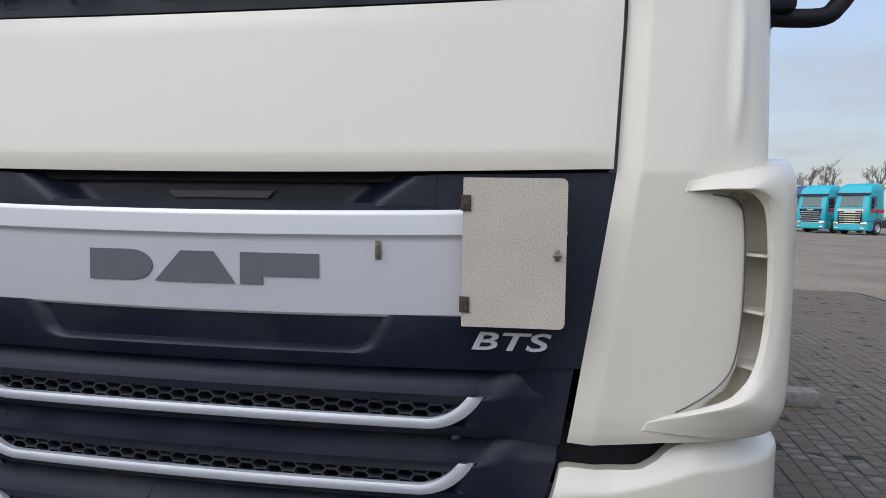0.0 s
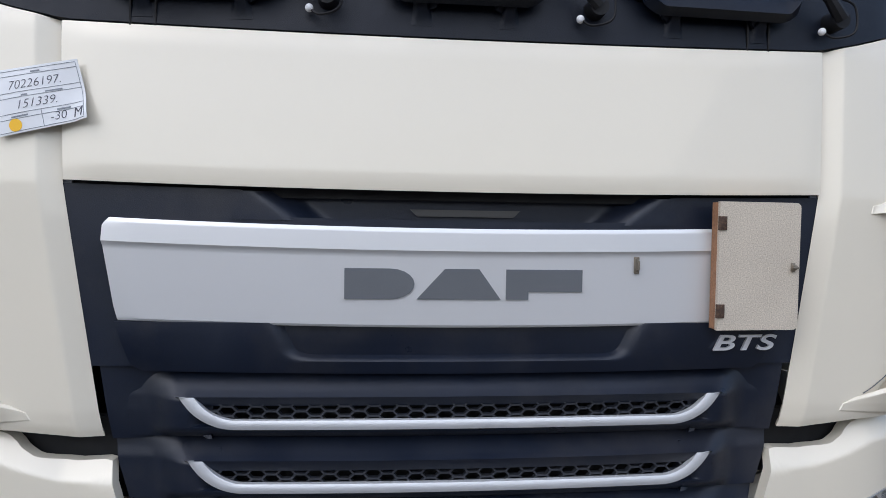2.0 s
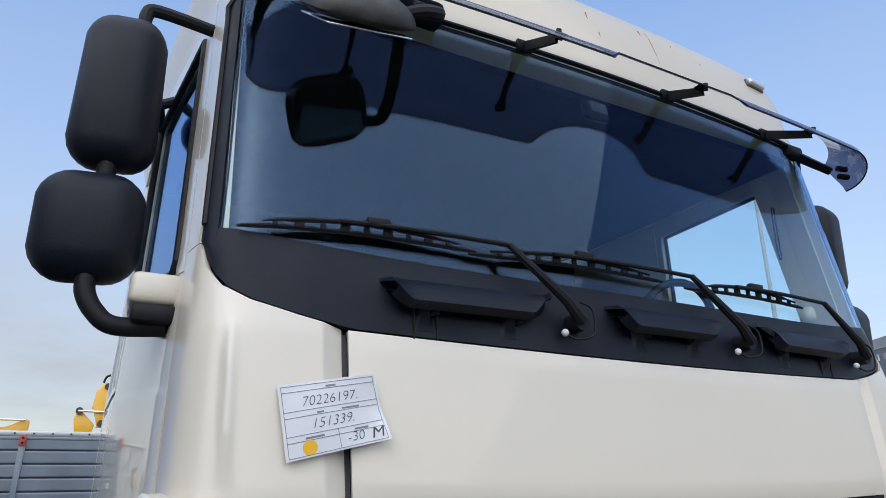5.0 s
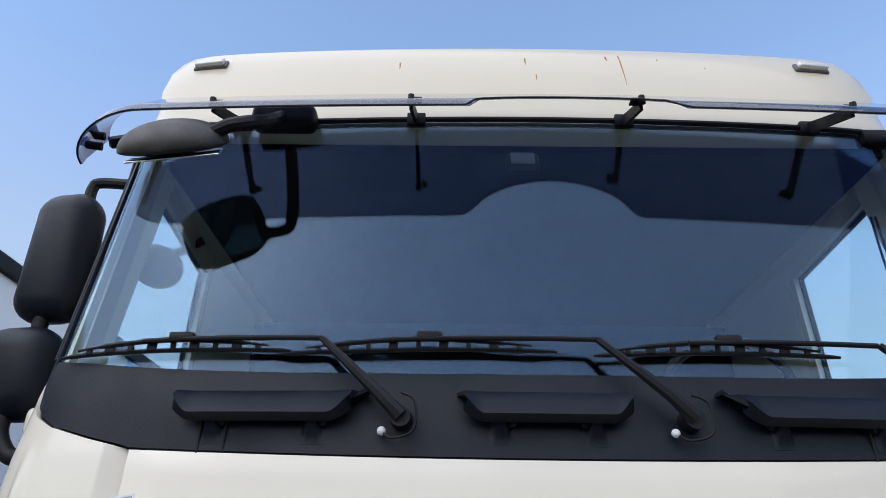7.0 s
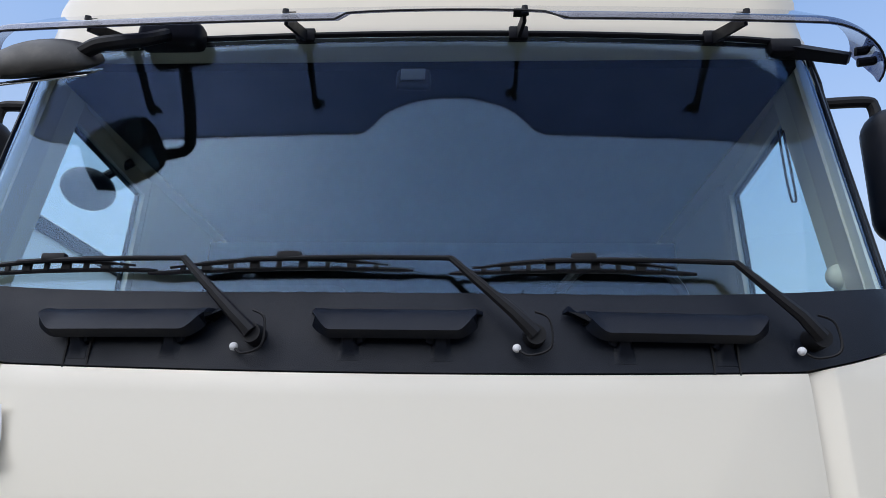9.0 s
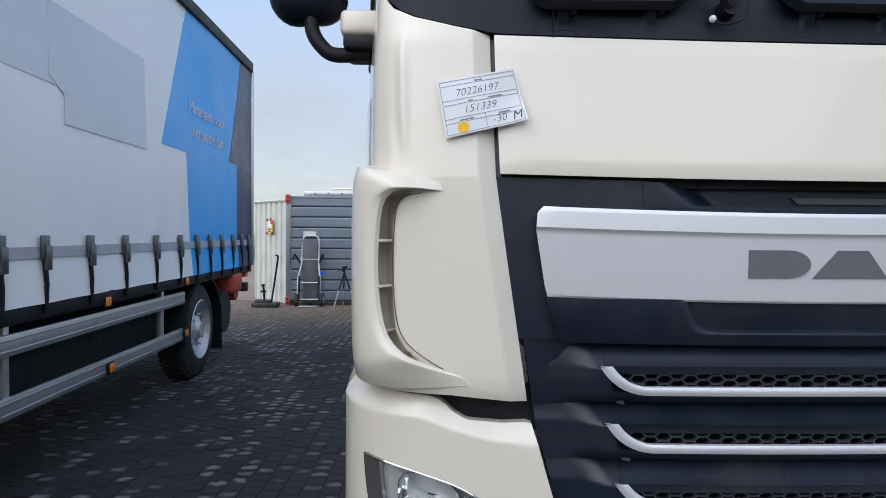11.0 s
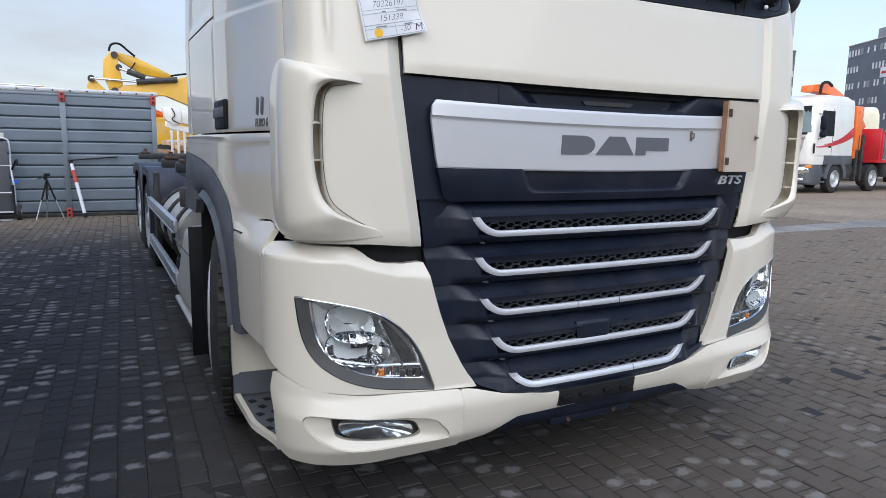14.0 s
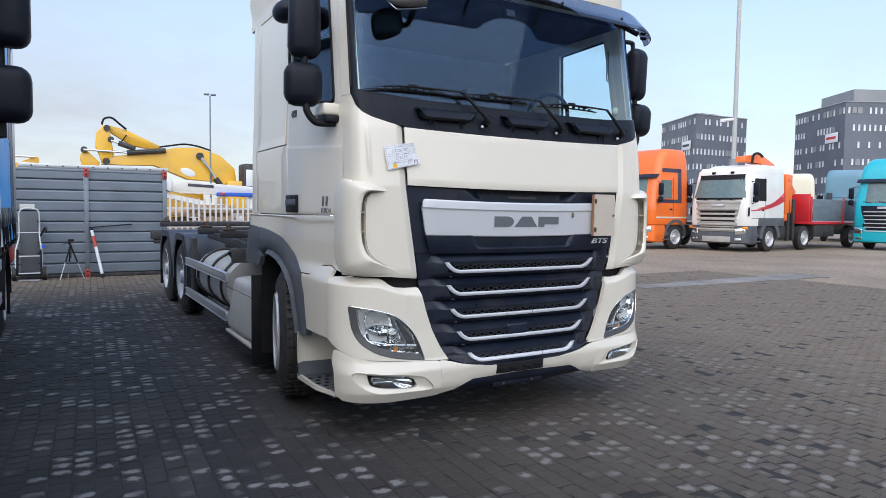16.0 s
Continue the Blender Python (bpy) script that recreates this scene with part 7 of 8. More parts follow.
def row_truck(x, y, rz, colour, label, roof_h=3.75, wheels=(1.4, 5.0), grille="dark", stripe=None, visor=True, low=None, length=6.0, roof_colour=None, deep=2.15):
    """A parked lorry; (x, y) is the middle of its front on the ground, nose along its own -y."""
    t = thing("parked_lorry", label, "truck", "parked lorries", at=pose(x, y, 0, 0, 0, rz))
    zb = 2.95
    cab = part("cab", loft([(1.0, 1.23, 0.04, deep, 0.22), (1.15, 1.245, 0.0, deep, 0.22), (1.9, 1.245, 0.02, deep, 0.24), (2.05, 1.24, 0.05, deep, 0.26), (zb, 1.20, 0.26, deep, 0.26), (3.02, 1.19, 0.28, deep, 0.26)]), colour, t)
    rc = roof_colour or colour
    if roof_h > 3.3:
        rows = [(3.02, 1.19, 0.28, deep, 0.26), (3.12, 1.19, 0.30, deep, 0.26), (lerp(3.1, roof_h, 0.55), 1.16, 0.46, deep, 0.3), (roof_h - 0.12, 1.08, 0.72, deep - 0.03, 0.35), (roof_h - 0.02, 0.98, 0.90, deep - 0.1, 0.35), (roof_h, 0.86, 1.1, deep - 0.2, 0.3)]
    else:
        rows = [(3.02, 1.19, 0.28, deep, 0.26), (roof_h - 0.1, 1.15, 0.36, deep - 0.03, 0.3), (roof_h - 0.02, 1.05, 0.50, deep - 0.1, 0.3), (roof_h, 0.9, 0.65, deep - 0.2, 0.3)]
    part("roof", loft(rows), rc, t)
    # windscreen
    def ws(u, v):
        z = lerp(2.02, 2.88, v)
        xx = (2 * u - 1) * lerp(1.16, 1.10, v)
        a = abs(xx) / 1.16
        return Vector((xx, lerp(0.04, 0.245, v) - 0.015 + 0.16 * a ** 6, z))
    part("windscreen", patch(BM(), ws, 16, 6, 0.02, (0, 1, 0)), DARKGLASS, t)
    for wx in (-0.5, 0.1, 0.6):
        part("wiper", tube(BM(), [(wx, -0.01, 2.0), (wx - 0.35, 0.02, 2.07)], 0.012, 5), BLACK, t)
    if visor:
        bm = patch(BM(), lambda u, v: Vector(((2 * u - 1) * 1.22, 0.10 + 0.16 * v + 0.10 * abs(2 * u - 1) ** 5, 2.88 + 0.14 * v)), 16, 3, 0.02, (0, 0, 1))
        part("sun_visor", bm, DARK, t)
    for sx in (-0.55, 0.0, 0.55):
        bm = BM()
        box(bm, (sx, 0.34 if roof_h > 3.3 else 0.36, 3.10), (0.22, 0.06, 0.05), 0.015)
        part("roof_lamp", bm, REFLECTOR, t)
    # grille
    gm = {"dark": DARK, "grey": GRILLE_GREY, "cream": P_CREAM, "black": BLACK}[grille]
    gr = part("grille", patch(BM(), lambda u, v: Vector(((2 * u - 1) * lerp(0.78, 0.92, v), -0.018 + 0.03 * (2 * u - 1) ** 4, lerp(0.72, 1.88, v))), 12, 3, 0.03, (0, 1, 0)), gm, t)
    for i in range(6):
        z = 0.80 + 0.165 * i
        bm = BM()
        box(bm, (0, -0.04, z), (1.42 + 0.03 * i, 0.05, 0.045), 0.012)
        part("grille_bar", bm, CHROME if grille in ("dark", "black") else gm, gr)
        if i < 5:
            bm = BM()
            box(bm, (0, -0.022, z + 0.082), (1.36 + 0.03 * i, 0.02, 0.085), 0.01)
            part("grille_gap", bm, PIT, gr)
    if grille == "cream":
        for sx in (-0.62, 0.62):
            bm = BM()
            box(bm, (sx, -0.045, 1.25), (0.46, 0.03, 0.95), 0.02)
            part("grille_side", bm, DARK, gr)
    bm = BM()
    box(bm, (0, -0.045, 1.80), (0.52, 0.02, 0.10), 0.02)
    part("nameplate", bm, CHROME, gr, "plain chrome nameplate")
    # bumper, lamps, sides
    low = low or colour
    bp = part("bumper", loft([(0.30, 1.20, 0.06, 0.75, 0.2), (0.36, 1.24, -0.04, 0.80, 0.25), (0.70, 1.25, -0.05, 0.82, 0.25), (0.98, 1.24, 0.0, 0.80, 0.24)]), low, t)
    for s in (-1, 1):
        bm = BM()
        box(bm, (s * 0.98, -0.035, 0.80), (0.40, 0.08, 0.24), 0.05, rot=(0, s * -8, s * 14), seg=3)
        part("headlamp", bm, REFLECTOR, bp)
        bm = BM()
        box(bm, (s * 0.92, -0.052, 0.48), (0.26, 0.05, 0.10), 0.02, rot=(0, 0, s * 8))
        part("fog_lamp", bm, REFLECTOR, bp)
        bm = BM()
        box(bm, (s * 1.42, 0.22, 2.42), (0.20, 0.14, 0.48), 0.05, seg=3)
        mr = part("side_mirror", bm, COWL, t)
        bm = BM()
        box(bm, (s * 1.42, 0.22, 2.02), (0.20, 0.14, 0.22), 0.05, seg=3)
        part("wide_angle_mirror", bm, COWL, mr)
        bm = BM()
        tube(bm, [(s * 1.18, 0.34, 2.72), (s * 1.40, 0.24, 2.68), (s * 1.40, 0.24, 1.90), (s * 1.22, 0.30, 1.86)], 0.02, 6)
        part("mirror_arm", bm, BLACK, mr)
        part("side_window", patch(BM(), lambda u, v, s=s: Vector((s * (lerp(1.242, 1.208, v) + 0.006), lerp(lerp(0.34, 0.48, v), 1.12, u), lerp(2.06, 2.80, v))), 4, 4, 0.02, (-s, 0, 0)), DARKGLASS, t)
        bm = BM()
        tube(bm, [(s * 1.25, 1.22, 1.05), (s * 1.25, 1.22, 2.0), (s * 1.215, 1.20, 2.9)], 0.006, 4)
        tube(bm, [(s * 1.25, 0.30, 1.30), (s * 1.25, 1.22, 1.30)], 0.006, 4)
        part("door_seam", bm, BLACK, t)
        bm = BM()
        box(bm, (s * 1.25, 1.08, 1.62), (0.02, 0.16, 0.07), 0.01)
        part("door_handle", bm, BLACK, t)
        part("wheel_arch", patch(BM(), lambda u, v, s=s: (lambda a, r: Vector((s * 1.252, wheels[0] + r * math.cos(a), 0.52 + r * math.sin(a))))(lerp(math.pi, 0, u), lerp(0.57, 0.70, v)), 18, 2, 0.3, (-s, 0, 0)), FENDER, t)
        bm = BM()
        box(bm, (s * 1.18, 0.80, 0.62), (0.12, 0.40, 0.10), 0.03)
        box(bm, (s * 1.18, 0.80, 0.40), (0.14, 0.40, 0.06), 0.02)
        part("step", bm, FENDER, t)
        for i, wy in enumerate(wheels):
            wheel(t, s * 1.09, wy, 0.50, s, dual=(i > 0 and i == len(wheels) - 1))
        if stripe:
            part("stripe", patch(BM(), lambda u, v, s=s: Vector((s * 1.253, lerp(0.25, 2.12, u), lerp(1.62, 1.86, v))), 6, 2, 0.012, (-s, 0, 0)), stripe, t)
    bm = BM()
    box(bm, (0, length / 2 + 0.8, 0.95), (0.9, length, 0.28), 0.02)
    part("chassis", bm, STEEL, t)
    bm = BM()
    box(bm, (0, 3.2, 0.75), (2.2, 1.6, 0.5), 0.08)
    part("tank", bm, STEEL, t)
    for sx in (-0.75, 0.0, 0.75):
        part("rear_seam", box(BM(), (sx, deep + 0.005, 2.2), (0.03, 0.03, 2.2), 0.008), colour, t)
    for sz in (1.5, 2.55):
        part("rear_rib", box(BM(), (0, deep + 0.01, sz), (2.3, 0.035, 0.05), 0.01), colour, t)
    part("air_duct", box(BM(), (0.95, deep + 0.1, 1.9), (0.28, 0.18, 1.8), 0.04), DARK, t)
    return t


# white four-axle lorry with crane
scan = row_truck(19.75, 13.25, -85, P_OFFWHITE, "white four-axle lorry with orange crane and red swooshes", 3.42, (1.65, 4.45, 8.8), "grey", None, False, FENDER, 9.5, None, 2.75)
for k, (z0, z1, w) in enumerate(((1.60, 2.06, 0.095), (1.70, 2.20, 0.065), (1.80, 2.34, 0.05))):
    def swoosh(u, v, z0=z0, z1=z1, w=w, k=k):
        yy = lerp(0.22 + 0.5 * k, 2.70, u)
        z = z0 + (z1 - z0) * u ** 1.8
        return Vector((1.254, yy, z + (v - 0.5) * 2 * w * (0.15 + 0.85 * u) * (1 - 0.4 * u ** 6)))
    part("red_swoosh", patch(BM(), swoosh, 24, 2, 0.01, (-1, 0, 0)), P_RED, scan, "red painted swoosh")
for s in (-1, 1):
    part("corner_slot", box(BM(), (s * 1.235, 0.10, 1.55), (0.03, 0.09, 0.34), 0.012), BLACK, scan)
    part("side_skirt", box(BM(), (s * 1.242, 1.75, 1.16), (0.03, 1.95, 0.32), 0.012), FENDER, scan, "dark grey lower cab panel")
    part("indicator", box(BM(), (s * 1.16, -0.01, 0.93), (0.20, 0.06, 0.10), 0.02, rot=(0, 0, s * 22)), AMBER, scan, "amber indicator")
def scan_screen(u, v, m=0.0):
    z = lerp(2.02 + m, 3.00 - m, v)
    xx = (2 * u - 1) * (lerp(1.20, 1.13, v) - m)
    return Vector((xx, lerp(0.02, 0.262, v) - 0.030 + 0.20 * (abs(xx) / 1.2) ** 7, z))


part("screen_surround", patch(BM(), scan_screen, 20, 6, 0.02, (0, 1, 0)), BLACK, scan, "black windscreen surround")
part("screen_glass", patch(BM(), lambda u, v: scan_screen(u, v, 0.07) + Vector((0, -0.012, 0)), 20, 6, 0.008, (0, 1, 0)), DARKGLASS, scan)
part("door_glass", patch(BM(), lambda u, v: Vector((lerp(1.248, 1.214, v) + 0.006, lerp(lerp(0.40, 0.52, v), 1.30, u), lerp(1.98, 2.84, v))), 4, 4, 0.02, (-1, 0, 0)), BLACK, scan)
part("arch_flare", patch(BM(), lambda u, v: (lambda a, r: Vector((1.262, 1.65 + r * math.cos(a), 0.52 + r * math.sin(a))))(lerp(math.pi, 0, u), lerp(0.56, 0.76, v)), 18, 2, 0.25, (-1, 0, 0)), FENDER, scan, "dark grey wheel arch flare")
for i in range(5):
    part("silver_bar", box(BM(), (0, -0.075, 0.86 + 0.20 * i), (1.62 + 0.04 * i, 0.05, 0.085), 0.02), GRILLE_GREY, scan)
for sx in (-0.4, 0.4):
    part("roof_spot", box(BM(), (sx, 0.30, 3.08), (0.16, 0.10, 0.10), 0.03), BLACK, scan)
part("grille_top", box(BM(), (0, -0.012, 1.93), (1.9, 0.05, 0.10), 0.015), GRILLE_GREY, scan)
part("bumper_centre", box(BM(), (0, -0.06, 0.47), (1.2, 0.03, 0.22), 0.01), GRILLE_GREY, scan)
bm = BM()
box(bm, (0.95, 3.15, 2.3), (0.5, 0.5, 1.6), 0.06)
box(bm, (0.0, 3.15, 1.45), (2.3, 0.5, 0.5), 0.06)
crane = part("crane_base", bm, P_ORANGE, scan, "orange loading crane")
def side_plate(outline, x, depth, bevel=0.03):
    """A boxed member drawn in (y, z), thick in x."""
    bm = BM()
    prism(bm, outline, depth, Matrix.Translation((x, 0, 0)) @ Matrix.Rotation(math.pi / 2, 4, "Z"))
    bmesh.ops.bevel(bm, geom=list(bm.edges), offset=bevel, segments=2, affect="EDGES", profile=0.5, clamp_overlap=True)
    return bm


part("crane_boom", side_plate([(0.75, 3.52), (0.8, 3.74), (1.9, 3.88), (2.9, 3.55), (4.35, 2.75), (4.3, 2.1), (3.7, 1.7), (3.3, 1.65), (3.25, 2.75), (1.9, 3.52)], 0.62, 0.42), P_ORANGE, crane)
part("crane_arm", side_plate([(3.2, 3.0), (3.9, 2.8), (4.35, 2.4), (3.9, 2.2), (3.3, 2.4)], 0.88, 0.12), P_ORANGE, crane)
bm = BM()
tube(bm, smooth_path([(0.8, 0.95, 3.45), (0.8, 1.05, 3.78), (0.8, 1.4, 3.86), (0.8, 1.7, 3.75)], 5), 0.05, 8)
part("crane_hose", bm, BLACK, crane)
for sy in (3.2, 3.6):
    bm = BM()
    box(bm, (1.12, sy, 1.25), (0.16, 0.14, 1.7), 0.03)
    part("stabiliser_leg", bm, STEEL, crane)
bed = part("flatbed", box(BM(), (0, 7.7, 1.12), (2.5, 5.8, 0.12), 0.02), P_RED, scan, "red flatbed frame")
for y0, y1 in ((5.1, 7.8), (8.0, 10.5)):
    bm = BM()
    box(bm, (1.235, (y0 + y1) / 2, 1.68), (0.04, y1 - y0, 0.92), 0.01)
    for k in range(4):
        box(bm, (1.26, (y0 + y1) / 2, 1.32 + 0.24 * k), (0.012, y1 - y0 - 0.04, 0.02), 0.003)
    part("side_board", bm, GALV, bed, "grey aluminium side board")
for yy in (4.95, 7.9, 10.55):
    bm = BM()
    box(bm, (1.235, yy, 1.68), (0.07, 0.09, 1.12), 0.01)
    part("red_post", bm, P_RED, bed)
bm = BM()
box(bm, (0, 4.85, 1.75), (2.46, 0.10, 1.2), 0.02)
part("headboard", bm, P_RED, bed, "red headboard")
for yy in (5.7, 6.65):
    bm = BM()
    box(bm, (1.05, yy, 0.78), (0.4, 0.85, 0.5), 0.03)
    part("tool_box", bm, STEEL, scan)

# orange tractor with dark stripe
ora = row_truck(17.7, 15.95, -88, P_ORANGE, "orange tractor unit with high roof and dark stripe", 4.1, (1.4, 4.9), "dark", None, True, None, 5.5)
for name, y0, y1, z0, z1, m in (("dark_stripe", 1.5, 1.72, 2.0, 3.25, P_STRIPE), ("dark_stripe", 0.55, 1.72, 3.12, 3.28, P_STRIPE), ("dark_stripe", 0.2, 1.72, 1.88, 2.02, P_STRIPE), ("white_stripe", 0.2, 2.1, 1.26, 1.32, P_CREAM)):
    part(name, patch(BM(), lambda u, v: Vector((1.252 - 0.05 * max(0, lerp(z0, z1, v) - 2.0), lerp(y0, y1, u), lerp(z0, z1, v))), 4, 4, 0.01, (-1, 0, 0)), m, ora)

for x, y, rz, colour, label, h, gm, st, rcol in (
        (27.3, 10.8, -86, P_TEAL, "teal tractor unit with chrome-barred grille", 3.95, "dark", None, None),
        (17.5, 20.0, -88, P_TEAL, "teal tractor unit with red stripe", 3.75, "dark", P_RED, None),
        (16.9, 22.8, -88, P_TEAL, "teal tractor unit with red stripe", 3.75, "dark", P_RED, None),
        (16.8, 25.6, -90, P_CREAM, "cream tractor unit with dark visor and high roof", 3.95, "black", None, None),
        (17.9, 31.8, -88, P_RED, "red lorry with cream roof and cream stripe", 3.55, "dark", P_CREAM, P_CREAM),
        (18.9, 35.6, -75, P_CREAM, "cream tractor unit with high roof", 3.8, "dark", None, None),
        (21.9, 50.7, -50, P_TEAL, "teal tractor unit with cream grille and red stripe", 3.75, "cream", P_RED, None),
        (20.6, 54.6, -52, P_TEAL, "teal tractor unit with red stripe", 3.75, "dark", P_RED, None),
        (20.2, 58.6, -58, P_BLUE, "navy blue tractor unit with white visor", 3.8, "dark", None, None),
        (39.4, 18.7, 118, P_GREY, "blue-grey lorry cab seen behind the flatbed", 4.15, "dark", None, None),
        (36.8, 20.6, 118, P_CREAM, "cream lorry cab seen behind the flatbed", 3.9, "dark", None, None)):
    row_truck(x, y, rz, colour, label, h, (1.4, 4.9), gm, st, True, None, 6.0, rcol)

# ---------------- far buildings, mast ----------------
# distance haze is mixed into this cladding, lifting its dark blue-grey
FACADE = surface("hazed_dark_cladding", (0.115, 0.13, 0.16), 0.5, var=0.1, size=0.2, fine=0.06, fine_size=2.0)
FACADE_L = surface("grey_cladding", (0.24, 0.25, 0.26), 0.5, var=0.1, size=0.2)
PANE = surface("office_pane", (0.62, 0.64, 0.66), 0.15, var=0.25, size=0.3)
EYE0 = Vector((-2.74, -3.53, 0))


def bearing(az, d):
    a = math.radians(az)
    return EYE0 + Vector((math.sin(a), math.cos(a), 0)) * d


def block(az0, az1, az2, dist, height, label, seed, pent=None):
    """An office block seen across its corner: two faces between three bearings."""
    b = thing("office_building", label, "building")
    pts = [bearing(az0, dist + 16), bearing(az1, dist), bearing(az2, dist + 12)]
    back = pts[0] + pts[2] - pts[1]
    quad = [pts[0], pts[1], pts[2], back]
    bm = BM()
    lo = [bm.verts.new(p) for p in quad]
    hi = [bm.verts.new(p + Vector((0, 0, height))) for p in quad]
    for i in range(4):
        bm.faces.new((lo[i], lo[(i + 1) % 4], hi[(i + 1) % 4], hi[i]))
    bm.faces.new(hi)
    part("wall", bm, FACADE, b, smooth=False)
    bm = BM()
    for i in range(4):
        p, q = quad[i], quad[(i + 1) % 4]
        tube(bm, [p + Vector((0, 0, height)), q + Vector((0, 0, height))], 0.18, 4)
    part("roof_edge", bm, FACADE_L, b)
    mid = (quad[0] + quad[1] + quad[2] + quad[3]) / 4
    bm = BM()
    s0, s1 = (0.42, 0.62) if pent else (0.35, 0.35)
    ph = [mid + (p - mid) * s1 for p in quad]
    k = 3.1 if pent else 1.4
    a0 = [bm.verts.new(p + Vector((0, 0, height - 0.1))) for p in ph]
    a1 = [bm.verts.new(p + Vector((0, 0, height + k))) for p in ph]
    for i in range(4):
        bm.faces.new((a0[i], a0[(i + 1) % 4], a1[(i + 1) % 4], a1[i]))
    bm.faces.new(a1)
    part("plant_room", bm, FACADE_L if pent else FACADE, b, smooth=False)
    rng = random.Random(seed)
    for face, (a, c) in enumerate(((pts[0], pts[1]), (pts[1], pts[2]))):
        d = (c - a)
        L = d.length
        d.normalize()
        nrm = Vector((d.y, -d.x, 0))
        if nrm.dot(EYE0 - a) < 0:
            nrm = -nrm
        rot = Matrix.Rotation(math.atan2(d.y, d.x), 4, "Z")
        cols = int(L / 1.05)
        for fl in range(7):
            z = 2.0 + fl * height / 7.1
            for kx in range(cols):
                r = rng.random()
                if r < 0.30:
                    continue
                wide = r > 0.9
                q = a + d * ((kx + 0.6) * L / cols) + nrm * 0.05 + Vector((0, 0, z))
                w = part("window", box(BM(), (0, 0, 0), (0.95 if wide else 0.36, 0.14, 1.2)), FACADE_L if wide else PANE, b, smooth=False)
                w.matrix_basis = Matrix.Translation(q) @ rot
        if face == 0:
            for fx, fz, sw in ((0.78, height * 0.72, 4.2),) + (((0.18, height * 0.34, 4.0),) if pent else ()):
                q = a + d * (fx * L) + nrm * 0.22 + Vector((0, 0, fz))
                sg = part("sign", box(BM(), (0, 0, 0), (sw, 0.12, 1.9), 0.03), PAPER, b, "white company sign")
                sg.matrix_basis = Matrix.Translation(q) @ rot
                ln = part("sign_bar", box(BM(), (0, 0, 0), (sw * 0.75, 0.03, 0.5)), P_RED if fx > 0.5 and pent else INK, sg)
                ln.matrix_basis = Matrix.Translation((0, -0.08 if nrm.dot(rot @ Vector((0, -1, 0))) > 0 else 0.08, 0))
    return b


block(48.8, 51.4, 55.15, 150, 22.6, "dark office block with rows of narrow windows", 5)
block(58.55, 61.8, 67.5, 150, 23.5, "dark office block with narrow windows and rooftop plant", 8, True)
MASTC = surface("pale_grey_mast", (0.42, 0.42, 0.42), 0.5, var=0.05, size=1.0)
bm = BM()
q = bearing(54.3, 62)
cyl(bm, q, q + Vector((0, 0, 34)), 0.21, 0.12, 20)
mast = single("mast", bm, MASTC, "tall grey steel lighting mast", "mast")
bm = BM()
cyl(bm, q + Vector((0, 0, 5.4)), q + Vector((0, 0, 6.2)), 0.36, n=16)
part("cabinet_collar", bm, FACADE_L, mast)
bm = BM()
cyl(bm, q + Vector((0, 0, 9.6)), q + Vector((-0.9, 0.5, 9.5)), 0.12, n=8)
box(bm, q + Vector((-0.95, 0.5, 9.45)), (0.5, 0.3, 0.3), 0.08)
part("camera_box", bm, PAPER, mast)

# slender yard lamp
lampq = (3.8, 30.0)
ylamp = thing("yard_lamp", "slender grey lamp post with twin heads", "lamp post")
bm = BM()
cyl(bm, (*lampq, 0), (*lampq, 6.9), 0.05, 0.03, 10)
part("pole", bm, GALV, ylamp)
for sx in (-1, 1):
    bm = BM()
    box(bm, (lampq[0] + sx * 0.16, lampq[1], 6.95), (0.24, 0.2, 0.09), 0.03)
    part("lamp_head", bm, GALV, ylamp)

# ---------------- yellow excavators, white boom and fence ----------------
P_YELLOW = paint("yellow_machine_paint", (0.72, 0.40, 0.02), 0.3)
EXY = 30.0


def plate(outline, y, depth, bevel=0.03):
    """A boxed steel member: side outline in (x, z), thick in y."""
    bm = BM()
    prism(bm, outline, depth, Matrix.Translation((0, y, 0)))
    bmesh.ops.bevel(bm, geom=list(bm.edges), offset=bevel, segments=2, affect="EDGES", profile=0.5, clamp_overlap=True)
    return bm


exc = thing("excavator", "yellow excavator with folded arm behind the container", "excavator")
part("boom", plate([(-0.95, 3.36), (-0.42, 3.76), (0.92, 3.95), (2.25, 4.30), (3.25, 4.36), (4.28, 4.02), (4.94, 3.43), (5.1, 2.5), (4.6, 2.6), (3.9, 2.75), (2.73, 2.81), (1.27, 3.45), (0.2, 3.38)], EXY, 0.6), P_YELLOW, exc)
part("stick", plate([(-0.84, 5.16), (-0.55, 5.13), (0.12, 4.98), (1.64, 4.28), (1.28, 4.15), (0.34, 4.28), (-0.5, 4.80)], EXY + 0.05, 0.45), P_YELLOW, exc)
part("link", plate([(-1.18, 4.15), (-1.12, 4.78), (-0.84, 5.15), (-0.57, 5.1), (-0.57, 4.56), (-0.42, 3.78), (-0.92, 3.40), (-1.0, 3.7)], EXY - 0.05, 0.4), P_YELLOW, exc)
part("bucket_mount", plate([(-1.79, 3.68), (-1.66, 4.02), (-1.52, 3.98), (-1.0, 3.45), (-1.1, 3.0), (-1.69, 3.1)], EXY + 0.05, 0.6), P_YELLOW, exc)
